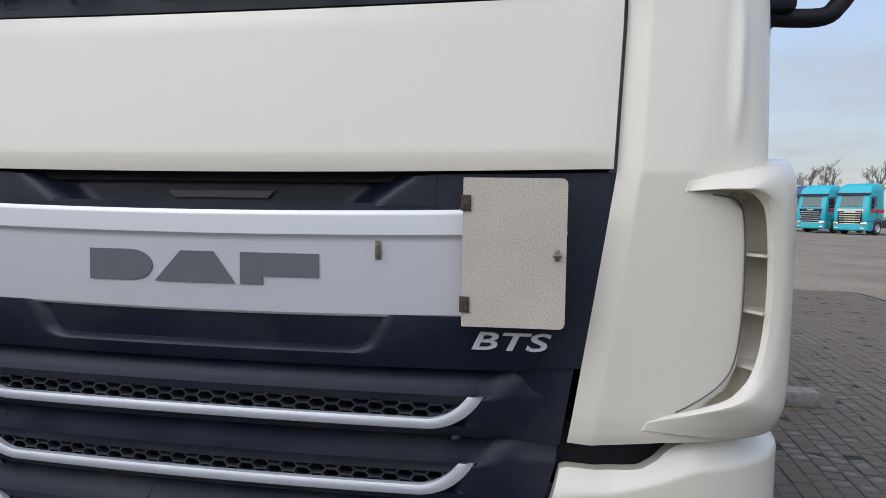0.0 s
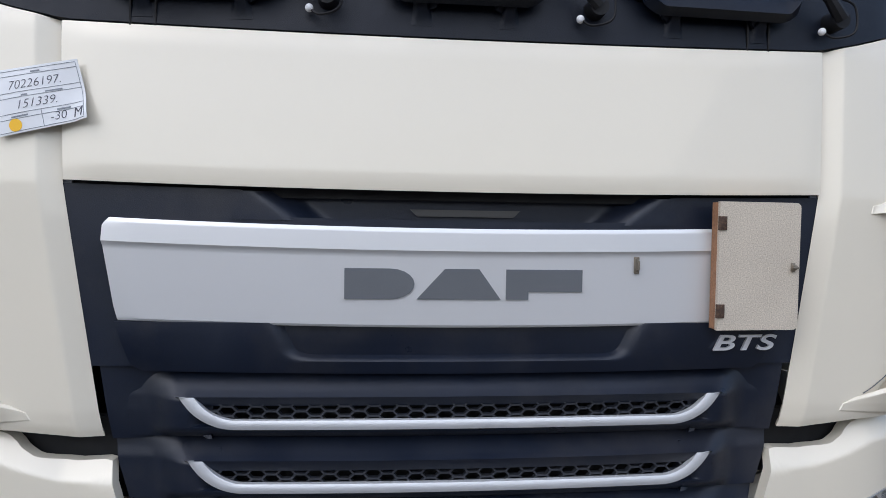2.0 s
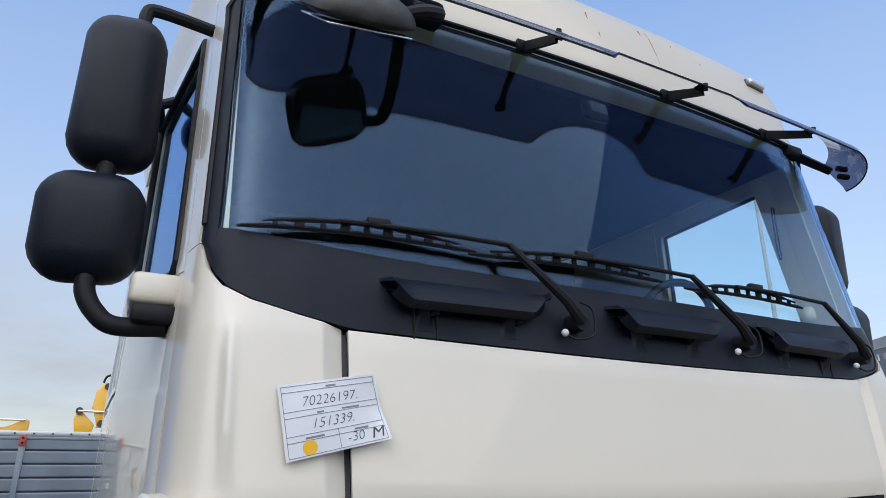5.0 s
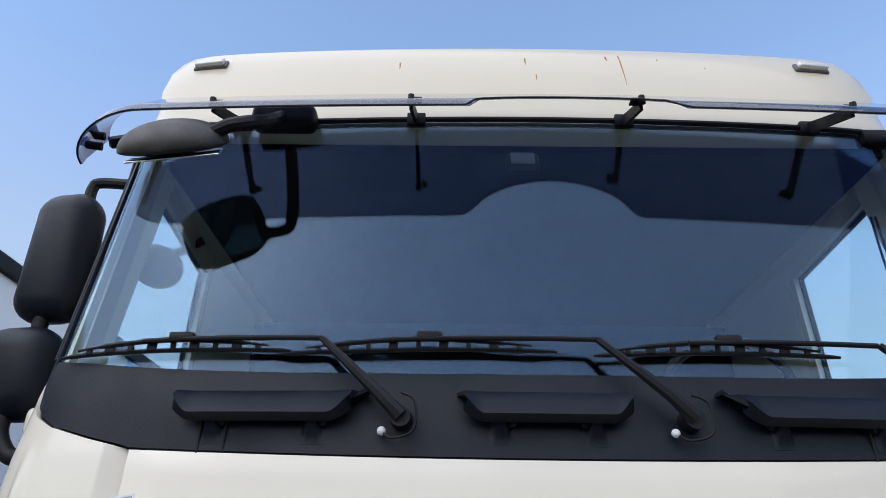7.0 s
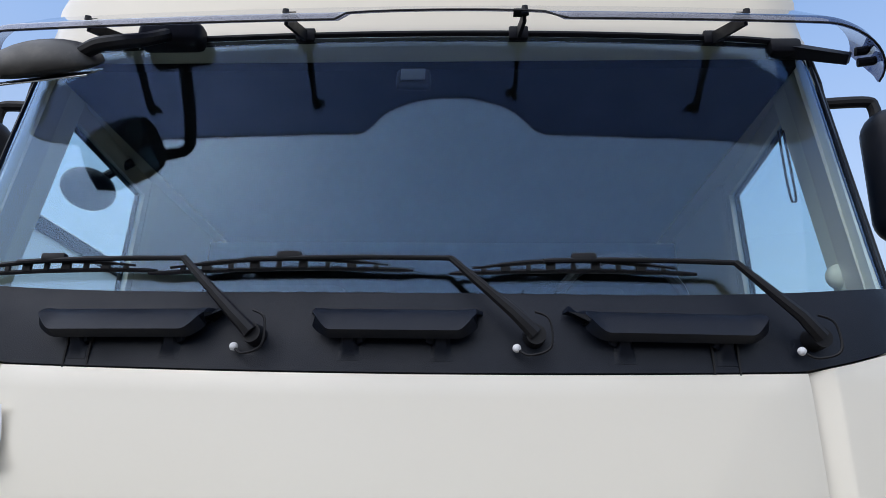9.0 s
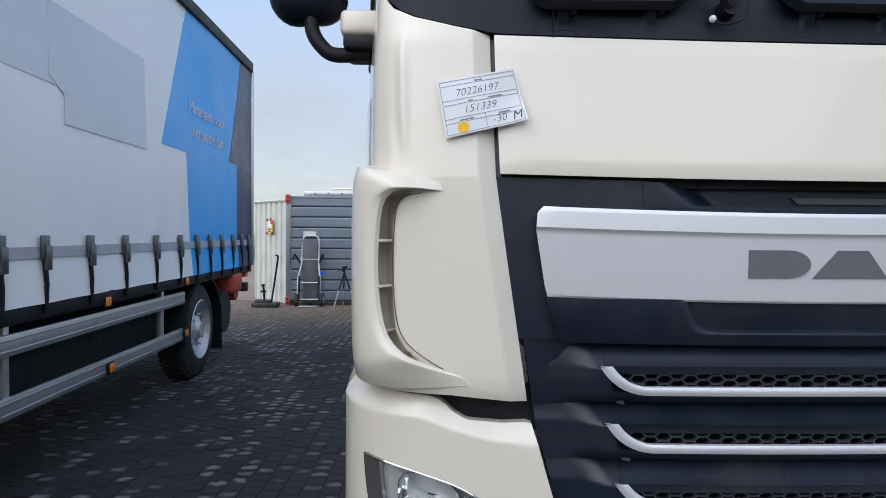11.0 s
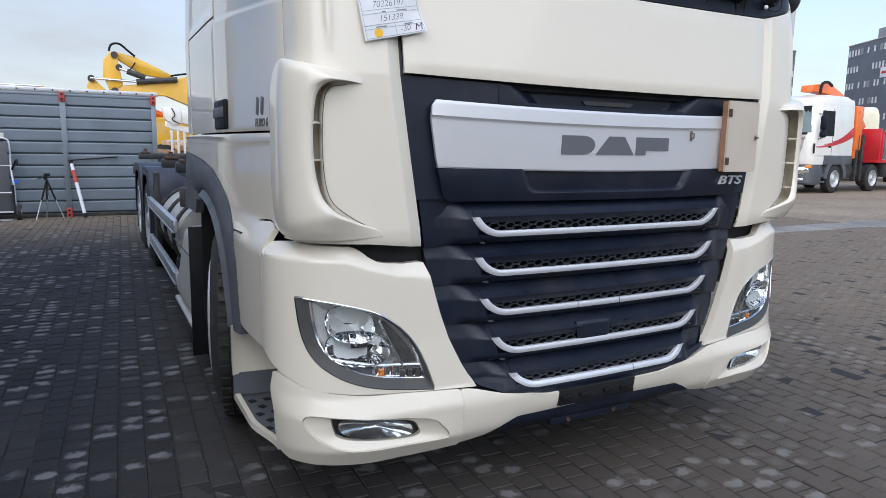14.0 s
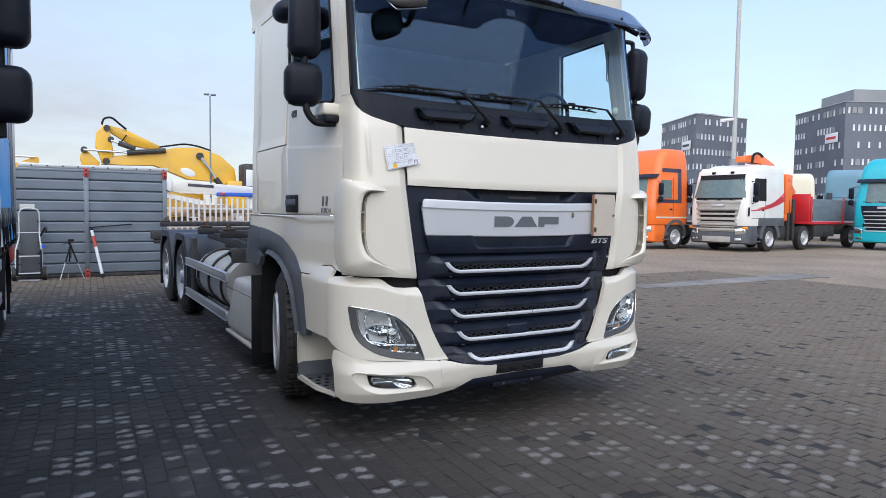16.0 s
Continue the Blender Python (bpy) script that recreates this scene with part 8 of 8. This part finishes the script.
for name, pts, r, m in (("piston_rod", [(-1.66, EXY - 0.12, 3.98), (0.2, EXY - 0.12, 3.93)], 0.05, BRIGHT), ("cylinder", [(0.1, EXY - 0.12, 3.93), (1.75, EXY - 0.12, 4.12)], 0.12, STEEL), ("cylinder", [(-0.25, EXY - 0.12, 4.35), (0.45, EXY - 0.12, 4.12)], 0.12, STEEL), ("piston_rod", [(-0.55, EXY - 0.12, 4.45), (-0.25, EXY - 0.12, 4.35)], 0.05, BRIGHT), ("piston_rod", [(3.35, EXY - 0.15, 3.85), (4.0, EXY - 0.15, 2.9)], 0.07, BRIGHT), ("cylinder", [(4.0, EXY - 0.15, 2.9), (4.5, EXY - 0.15, 2.2)], 0.14, STEEL)):
    bm = BM()
    tube(bm, pts, r, 10)
    part(name, bm, m, exc)
for x, z, r in ((-0.70, 5.0, 0.14), (-0.55, 4.5, 0.13), (-1.62, 3.98, 0.14), (3.3, 3.95, 0.17), (-0.75, 3.5, 0.15)):
    bm = BM()
    cyl(bm, (x, EXY - 0.12, z), (x, EXY + 0.2, z), r, n=14)
    part("pin", bm, STEEL, exc)
bm = BM()
tube(bm, smooth_path([(-0.9, EXY, 5.15), (-0.8, EXY, 5.42), (-0.5, EXY, 5.48), (-0.2, EXY, 5.25), (0.1, EXY, 5.0)], 5), 0.05, 6)
tube(bm, smooth_path([(1.5, EXY, 4.28), (2.0, EXY, 4.38), (2.6, EXY, 4.48), (3.2, EXY, 4.42), (3.8, EXY, 4.25)], 5), 0.045, 6)
tube(bm, smooth_path([(0.1, EXY - 0.05, 4.75), (-0.1, EXY - 0.05, 4.45), (-0.2, EXY - 0.05, 4.4)], 4), 0.03, 6)
part("hydraulic_hoses", bm, BLACK, exc)["kind"] = "stuff"
bm = BM()
bmesh.ops.create_uvsphere(bm, u_segments=16, v_segments=8, radius=1.0, matrix=pose(2.75, EXY - 0.005, 3.15, 0, 20, 0) @ Matrix.Diagonal((0.36, 0.02, 0.18, 1)))
part("maker_badge", bm, PAPER, exc, "plain white oval badge")
bm = BM()
box(bm, (6.2, EXY + 0.8, 2.0), (3.4, 2.6, 1.6), 0.15, seg=3)
part("house", bm, P_YELLOW, exc)
bm = BM()
box(bm, (5.9, EXY - 0.2, 2.9), (1.4, 1.1, 1.5), 0.12, seg=3)
ecab = part("operator_cab", bm, STEEL, exc, "dark operator cab")
bm = BM()
box(bm, (5.6, EXY - 0.78, 2.95), (0.55, 0.04, 0.8), 0.02)
part("cab_pane", bm, PANE, ecab)
for dy in (-0.6, 1.9):
    bm = BM()
    box(bm, (5.8, EXY + dy, 0.5), (4.2, 0.7, 1.0), 0.35, seg=5)
    part("track", bm, STEEL, exc)

exc2 = thing("excavator", "yellow excavator boom lying low behind the container", "excavator")
part("boom", plate([(-6.5, 2.6), (-5.5, 3.1), (-4.76, 3.32), (-4.1, 3.32), (-3.5, 3.68), (-3.36, 3.6), (-3.38, 2.9), (-5.4, 2.6)], EXY + 1, 0.5), P_YELLOW, exc2)
bm = BM()
tube(bm, [(-5.2, EXY + 0.9, 3.62), (-3.5, EXY + 0.9, 3.62)], 0.05, 8)
part("piston_rod", bm, BRIGHT, exc2)
bm = BM()
box(bm, (-7.4, EXY + 1.4, 1.6), (2.6, 2.4, 2.0), 0.2, seg=3)
part("house", bm, P_YELLOW, exc2)
for dy in (0.4, 2.4):
    bm = BM()
    box(bm, (-7.2, EXY + dy, 0.45), (3.6, 0.6, 0.9), 0.3, seg=4)
    part("track", bm, STEEL, exc2)
exc3 = thing("loader", "yellow wheel loader among machines behind the container", "loader")
bm = BM()
box(bm, (2.2, 32.6, 1.7), (3.2, 2.0, 1.7), 0.25, seg=3)
part("body", bm, P_YELLOW, exc3)
bm = BM()
tube(bm, smooth_path([(-0.2, 32, 2.55), (0.5, 32, 2.85), (1.3, 32, 2.6)], 5), 0.16, 8)
part("arm", bm, P_ORANGE, exc3)
for x in (1.2, 3.2):
    bm = BM()
    cyl(bm, (x, 31.4, 0.65), (x, 31.9, 0.65), 0.65, n=24)
    part("wheel", bm, TYRE, exc3)

BOOMY = 24.0
lift = thing("aerial_lift", "white telescopic aerial lift with folded boom", "aerial lift")
P_LIFT = paint("lift_white_paint", (0.75, 0.74, 0.70))
part("boom", plate([(1.0, 2.52), (1.0, 2.10), (1.5, 2.02), (5.2, 1.95), (5.2, 2.30), (1.7, 2.48)], BOOMY, 0.35), P_LIFT, lift)
part("boom_head", plate([(0.55, 2.62), (1.05, 2.66), (1.2, 2.52), (1.15, 2.05), (0.9, 2.0), (0.62, 2.2)], BOOMY - 0.05, 0.42), P_LIFT, lift)
part("jib", plate([(0.65, 2.15), (1.0, 2.02), (2.4, 1.72), (3.4, 1.55), (3.4, 1.40), (2.3, 1.55), (0.9, 1.82), (0.62, 1.95)], BOOMY + 0.05, 0.25), P_LIFT, lift)
bm = BM()
box(bm, (2.25, BOOMY - 0.012, 2.33), (0.98, 0.02, 0.11), 0.004, rot=(0, 2.5, 0))
part("name_bar", bm, INK, lift, "plain dark maker's name bar")
bm = BM()
box(bm, (3.6, BOOMY - 0.1, 2.0), (1.5, 0.3, 0.16), 0.03)
part("blue_cover", bm, surface("blue_cover", (0.02, 0.1, 0.5), 0.5, var=0.1), lift, "blue cover with red label")
bm = BM()
box(bm, (3.05, BOOMY - 0.27, 2.03), (0.22, 0.02, 0.08), 0.005)
part("red_label", bm, RED_PAINT, lift)
bm = BM()
tube(bm, smooth_path([(0.85, BOOMY - 0.08, 2.6), (0.95, BOOMY - 0.1, 2.35), (0.85, BOOMY - 0.1, 2.2), (1.1, BOOMY - 0.1, 2.05)], 5), 0.02, 6)
part("hoses", bm, BLACK, lift)
bm = BM()
box(bm, (3.4, BOOMY + 0.6, 0.75), (3.0, 1.6, 0.7), 0.1)
part("chassis", bm, P_LIFT, lift)
bm = BM()
box(bm, (4.6, BOOMY + 0.3, 1.5), (0.9, 0.7, 1.2), 0.1)
part("turret", bm, P_LIFT, lift)
for x in (2.4, 4.4):
    bm = BM()
    cyl(bm, (x, BOOMY - 0.3, 0.45), (x, BOOMY + 0.0, 0.45), 0.45, n=20)
    part("wheel", bm, TYRE, lift)

fence = thing("fence", "white slatted steel fence in front of stacked timber", "fence")
FY = 22.0
P_FENCE = paint("fence_white_paint", (0.5, 0.5, 0.5))
rngf = random.Random(4)
for i in range(22):
    x = 0.62 + 0.2 * i
    bm = BM()
    h = 1.78 + 0.06 * rngf.random()
    box(bm, (x, FY + 0.02 * rngf.random(), h / 2), (0.075, 0.03, h), 0.006)
    part("slat", bm, P_FENCE, fence)
for z in (0.75, 1.42):
    bm = BM()
    box(bm, (2.7, FY + 0.04, z), (4.5, 0.03, 0.07), 0.006)
    part("rail", bm, P_FENCE, fence)
TIMBER = surface("old_timber", (0.40, 0.27, 0.16), 0.8, var=0.3, size=6.0, fine=0.25, fine_size=40.0, random_value=0.5)
for k, (cx, n0) in enumerate(((1.2, 9), (2.6, 10), (4.2, 9))):
    pile = thing("timber_pile", "loose pile of brown timber and boards", "timber", "timber piles")
    for i in range(n0):
        bm = BM()
        box(bm, (cx + rngf.uniform(-0.3, 0.3), 22.9 + rngf.uniform(-0.25, 0.25), 0.1 + 0.155 * i), (1.2 + rngf.random() * 0.5, 0.45, 0.15), 0.01, rot=(0, rngf.uniform(-3, 3), rngf.uniform(-12, 12)))
        part("board", bm, TIMBER, pile)

# ---------------- bare trees far behind ----------------
BARK = surface("bare_twigs", (0.16, 0.125, 0.10), 0.9, var=0.2, size=1.0)


def bare_tree(x, y, h, seed):
    """A leafless tree: trunk, limbs and a haze of twigs."""
    rng = random.Random(seed)
    tr = thing("tree", "bare leafless tree behind the parked lorries", "tree", "bare trees", at=Matrix.Translation((x, y, 0)))
    trunk = BM()
    tube(trunk, [(0, 0, 0), (0.05, 0, h * 0.3), (0.0, 0.1, h * 0.62), (0.05, 0, h * 0.93)], [0.24, 0.18, 0.1, 0.03], 7)
    part("trunk", trunk, BARK, tr)
    crown = BM()

    def grow(p, d, L, r, depth):
        q = p + d * L
        tube(crown, [p, (p + q) / 2 + Vector((rng.uniform(-1, 1), rng.uniform(-1, 1), 0)) * L * 0.04, q], [r, r * 0.75, r * 0.45], 4)
        if depth:
            for _ in range(5):
                nd = (d + Vector((rng.uniform(-1, 1), rng.uniform(-1, 1), rng.uniform(-0.2, 0.7))) * 0.62).normalized()
                grow(p + (q - p) * rng.uniform(0.35, 1.0), nd, L * rng.uniform(0.5, 0.72), max(0.012, r * 0.48), depth - 1)
    for i in range(9):
        a = rng.uniform(0, 2 * math.pi)
        z = h * rng.uniform(0.22, 0.78)
        grow(Vector((0, 0, z)), Vector((math.cos(a) * 0.55, math.sin(a) * 0.55, 0.85)).normalized(), h * rng.uniform(0.18, 0.3), 0.05, 3)
    part("crown", crown, BARK, tr, smooth=False)


for i, (az, d, h) in enumerate(((19.5, 120, 7.5), (21.0, 118, 8.0), (24.0, 115, 8.6), (27.9, 105, 8.6), (29.2, 104, 9.4), (30.4, 106, 8.6), (35.4, 100, 17.0), (36.4, 98, 18.0), (37.5, 99, 17.5), (26.2, 120, 7.5))):
    a = math.radians(az)
    bare_tree(0.4 + math.sin(a) * d, -1.5 + math.cos(a) * d, h, 11 + i)
bm = BM()
q = Vector((0.4 + math.sin(math.radians(28.9)) * 80, -1.5 + math.cos(math.radians(28.9)) * 80, 0))
cyl(bm, q, q + Vector((0, 0, 10.0)), 0.09, 0.06, 8)
box(bm, q + Vector((0, 0, 10.0)), (0.5, 0.3, 0.14), 0.04)
single("street_lamp", bm, GALV, "thin grey lamp post among bare trees", "lamp post")


# ---------------- paving bricks ----------------
BLX, BLY, GAP = 0.1127, 0.106, 0.005
TURN = math.radians(-2.1)
CT, ST = math.cos(TURN), math.sin(TURN)


def brick_material():
    """Dark concrete pavers; each brick has its own grey, worn patches show paler tops."""
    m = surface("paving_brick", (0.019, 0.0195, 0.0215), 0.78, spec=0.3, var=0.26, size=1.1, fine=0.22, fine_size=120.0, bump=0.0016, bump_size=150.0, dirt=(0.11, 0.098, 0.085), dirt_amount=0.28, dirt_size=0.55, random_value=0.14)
    nt = m.node_tree
    N, L = nt.nodes.new, nt.links.new
    b = nt.nodes["Principled BSDF"]
    old = b.inputs["Base Color"].links[0].from_socket
    geo, oi, tc = N("ShaderNodeNewGeometry"), N("ShaderNodeObjectInfo"), N("ShaderNodeTexCoord")
    add, fr = N("ShaderNodeMath"), N("ShaderNodeMath")
    add.operation, fr.operation = "ADD", "FRACT"
    L(geo.outputs["Random Per Island"], add.inputs[0]), L(oi.outputs["Random"], add.inputs[1]), L(add.outputs[0], fr.inputs[0])
    # pale worn bricks gather in patches
    mp = N("ShaderNodeMapping")
    mp.inputs["Scale"].default_value = (1.9, 0.9, 1.0)
    no = N("ShaderNodeTexNoise")
    no.inputs["Scale"].default_value, no.inputs["Detail"].default_value = 1.0, 2.0
    L(geo.outputs["Position"], mp.inputs[0]), L(mp.outputs[0], no.inputs["Vector"])
    s = N("ShaderNodeMath")
    s.operation = "MULTIPLY_ADD"
    s.inputs[1].default_value, s.inputs[2].default_value = 2.0, -0.4
    L(no.outputs["Fac"], s.inputs[0])
    tot = N("ShaderNodeMath")
    tot.operation = "ADD"
    L(s.outputs[0], tot.inputs[0]), L(fr.outputs[0], tot.inputs[1])
    rg = N("ShaderNodeMapRange")
    rg.inputs["From Min"].default_value, rg.inputs["From Max"].default_value = 1.30, 1.52
    L(tot.outputs[0], rg.inputs["Value"])
    wear = N("ShaderNodeTexNoise")
    wear.inputs["Scale"].default_value, wear.inputs["Detail"].default_value = 19.0, 5.0
    L(geo.outputs["Position"], wear.inputs["Vector"])

    def calc(op, a, b=None):
        n = N("ShaderNodeMath")
        n.operation = op
        for i, q in enumerate((a, b)):
            if isinstance(q, (int, float)):
                n.inputs[i].default_value = q
            elif q is not None:
                L(q, n.inputs[i])
        return n.outputs[0]
    # each pale brick is worn on its crown: a ragged round spot within the brick
    sp = N("ShaderNodeSeparateXYZ")
    L(geo.outputs["Position"], sp.inputs[0])
    col = calc("DIVIDE", calc("ADD", calc("MULTIPLY", sp.outputs[0], CT), calc("MULTIPLY", sp.outputs[1], ST)), BLX)
    along_col = calc("DIVIDE", calc("SUBTRACT", calc("MULTIPLY", sp.outputs[1], CT), calc("MULTIPLY", sp.outputs[0], ST)), BLY)
    odd = calc("MULTIPLY", calc("FLOORED_MODULO", calc("FLOOR", col), 2.0), 0.5)
    fa = calc("SUBTRACT", calc("FRACT", col), 0.5)
    fb = calc("SUBTRACT", calc("FRACT", calc("SUBTRACT", along_col, odd)), 0.5)
    away = calc("SQRT", calc("ADD", calc("POWER", calc("MULTIPLY", fa, 2.3), 2.0), calc("POWER", calc("MULTIPLY", fb, 3.1), 2.0)))
    ragged = calc("ADD", away, calc("MULTIPLY", calc("SUBTRACT", wear.outputs["Fac"], 0.5), 2.6))
    wr = N("ShaderNodeMapRange")
    wr.inputs["From Min"].default_value, wr.inputs["From Max"].default_value = 1.05, 0.55
    L(ragged, wr.inputs["Value"])
    mul = N("ShaderNodeMath")
    mul.operation = "MULTIPLY"
    L(rg.outputs[0], mul.inputs[0]), L(wr.outputs[0], mul.inputs[1])
    mul2 = N("ShaderNodeMath")
    mul2.operation = "MULTIPLY"
    mul2.inputs[1].default_value = 0.46
    L(mul.outputs[0], mul2.inputs[0])
    mix = N("ShaderNodeMix")
    mix.data_type = "RGBA"
    mix.inputs[7].default_value = rgb(0.34, 0.34, 0.34)
    L(mul2.outputs[0], mix.inputs[0]), L(old, mix.inputs[6])
    # sandy brown over the far, driven yard, with its sunlight put into the colour
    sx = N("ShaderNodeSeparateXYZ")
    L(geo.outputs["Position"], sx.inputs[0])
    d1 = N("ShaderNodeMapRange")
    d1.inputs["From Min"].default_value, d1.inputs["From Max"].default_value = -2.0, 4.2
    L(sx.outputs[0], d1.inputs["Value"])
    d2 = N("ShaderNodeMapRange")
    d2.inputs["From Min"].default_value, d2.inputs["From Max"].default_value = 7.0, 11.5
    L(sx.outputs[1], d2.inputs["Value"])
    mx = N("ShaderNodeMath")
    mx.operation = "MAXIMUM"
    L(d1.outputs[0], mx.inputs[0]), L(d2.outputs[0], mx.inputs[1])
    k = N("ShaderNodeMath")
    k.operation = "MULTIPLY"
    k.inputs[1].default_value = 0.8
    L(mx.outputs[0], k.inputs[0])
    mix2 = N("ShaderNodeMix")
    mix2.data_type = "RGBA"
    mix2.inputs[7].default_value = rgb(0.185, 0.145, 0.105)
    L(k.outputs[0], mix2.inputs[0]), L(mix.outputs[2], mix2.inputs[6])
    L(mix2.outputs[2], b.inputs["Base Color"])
    return m


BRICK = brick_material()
rngb = random.Random(21)


def brick_corners(i, j):
    """Lower-left corner of brick j in course i, in the courses' own turned frame."""
    return i * BLX, (j + (0.5 if i % 2 else 0.0)) * BLY


def to_world(a, b2):
    return a * CT - b2 * ST, a * ST + b2 * CT


def brick_geometry(a, b2, z, tx, ty, V, F):
    """Twelve-cornered paver with worn edges."""
    base = len(V)
    x0, x1, y0, y1 = [c + rngb.gauss(0, 0.0014) for c in (a + GAP / 2, a + BLX - GAP / 2, b2 + GAP / 2, b2 + BLY - GAP / 2)]
    e = 0.004
    for (px, py, pz) in ((x0, y0, z - 0.005), (x1, y0, z - 0.005), (x1, y1, z - 0.005), (x0, y1, z - 0.005), (x0 + e, y0 + e, z), (x1 - e, y0 + e, z), (x1 - e, y1 - e, z), (x0 + e, y1 - e, z)):
        wx, wy = to_world(px, py)
        V.append((wx, wy, pz + tx * (px - a) + ty * (py - b2)))
    F.append((base + 4, base + 5, base + 6, base + 7))
    for q in range(4):
        n = (q + 1) % 4
        F.append((base + q, base + n, base + 4 + n, base + 4 + q))


# dark sandy bed that shows in the joints
JOINT = surface("joint_sand", (0.019, 0.018, 0.017), 0.9, var=0.3, size=2.0, fine=0.3, fine_size=60.0)
bm = BM()
for x0, x1, y0, y1 in ((-7.4, 6.6, -6.9, 12.5), (6.6, 11.4, -6.9, 7.4)):
    box(bm, ((x0 + x1) / 2, (y0 + y1) / 2, -0.0055), (x1 - x0, y1 - y0, 0.003))
part("paving_bed", bm, JOINT, ground, smooth=False)
V, F = [], []
near = []
for i in range(-80, 120):
    for j in range(-85, 135):
        a, b2 = brick_corners(i, j)
        wx, wy = to_world(a, b2)
        if wx < -7.5 or wx > 11.5 or wy < -7.0 or wy > 12.6:
            continue
        if wx > 6.5 and wy > 7.5:
            continue
        z = rngb.gauss(0.0, 0.0016)
        tx, ty = rngb.gauss(0, 0.016), rngb.gauss(0, 0.012)
        if -2.1 < wx < -1.35 and -1.2 < wy < 5.3 and len(near) < 300:
            near.append((wx, wy, z))
        else:
            brick_geometry(a, b2, z, tx, ty, V, F)
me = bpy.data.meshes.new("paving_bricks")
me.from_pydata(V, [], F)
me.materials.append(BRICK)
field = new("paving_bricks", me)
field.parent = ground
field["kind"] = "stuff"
V, F = [], []
brick_geometry(0.0, 0.0, 0.0, 0.0, 0.0, V, F)
one = bpy.data.meshes.new("brick")
one.from_pydata(V, [], F)
one.materials.append(BRICK)
for wx, wy, z in near:
    ob = new("brick", one)
    ob.parent = ground
    ob.matrix_basis = Matrix.Translation((wx, wy, z))
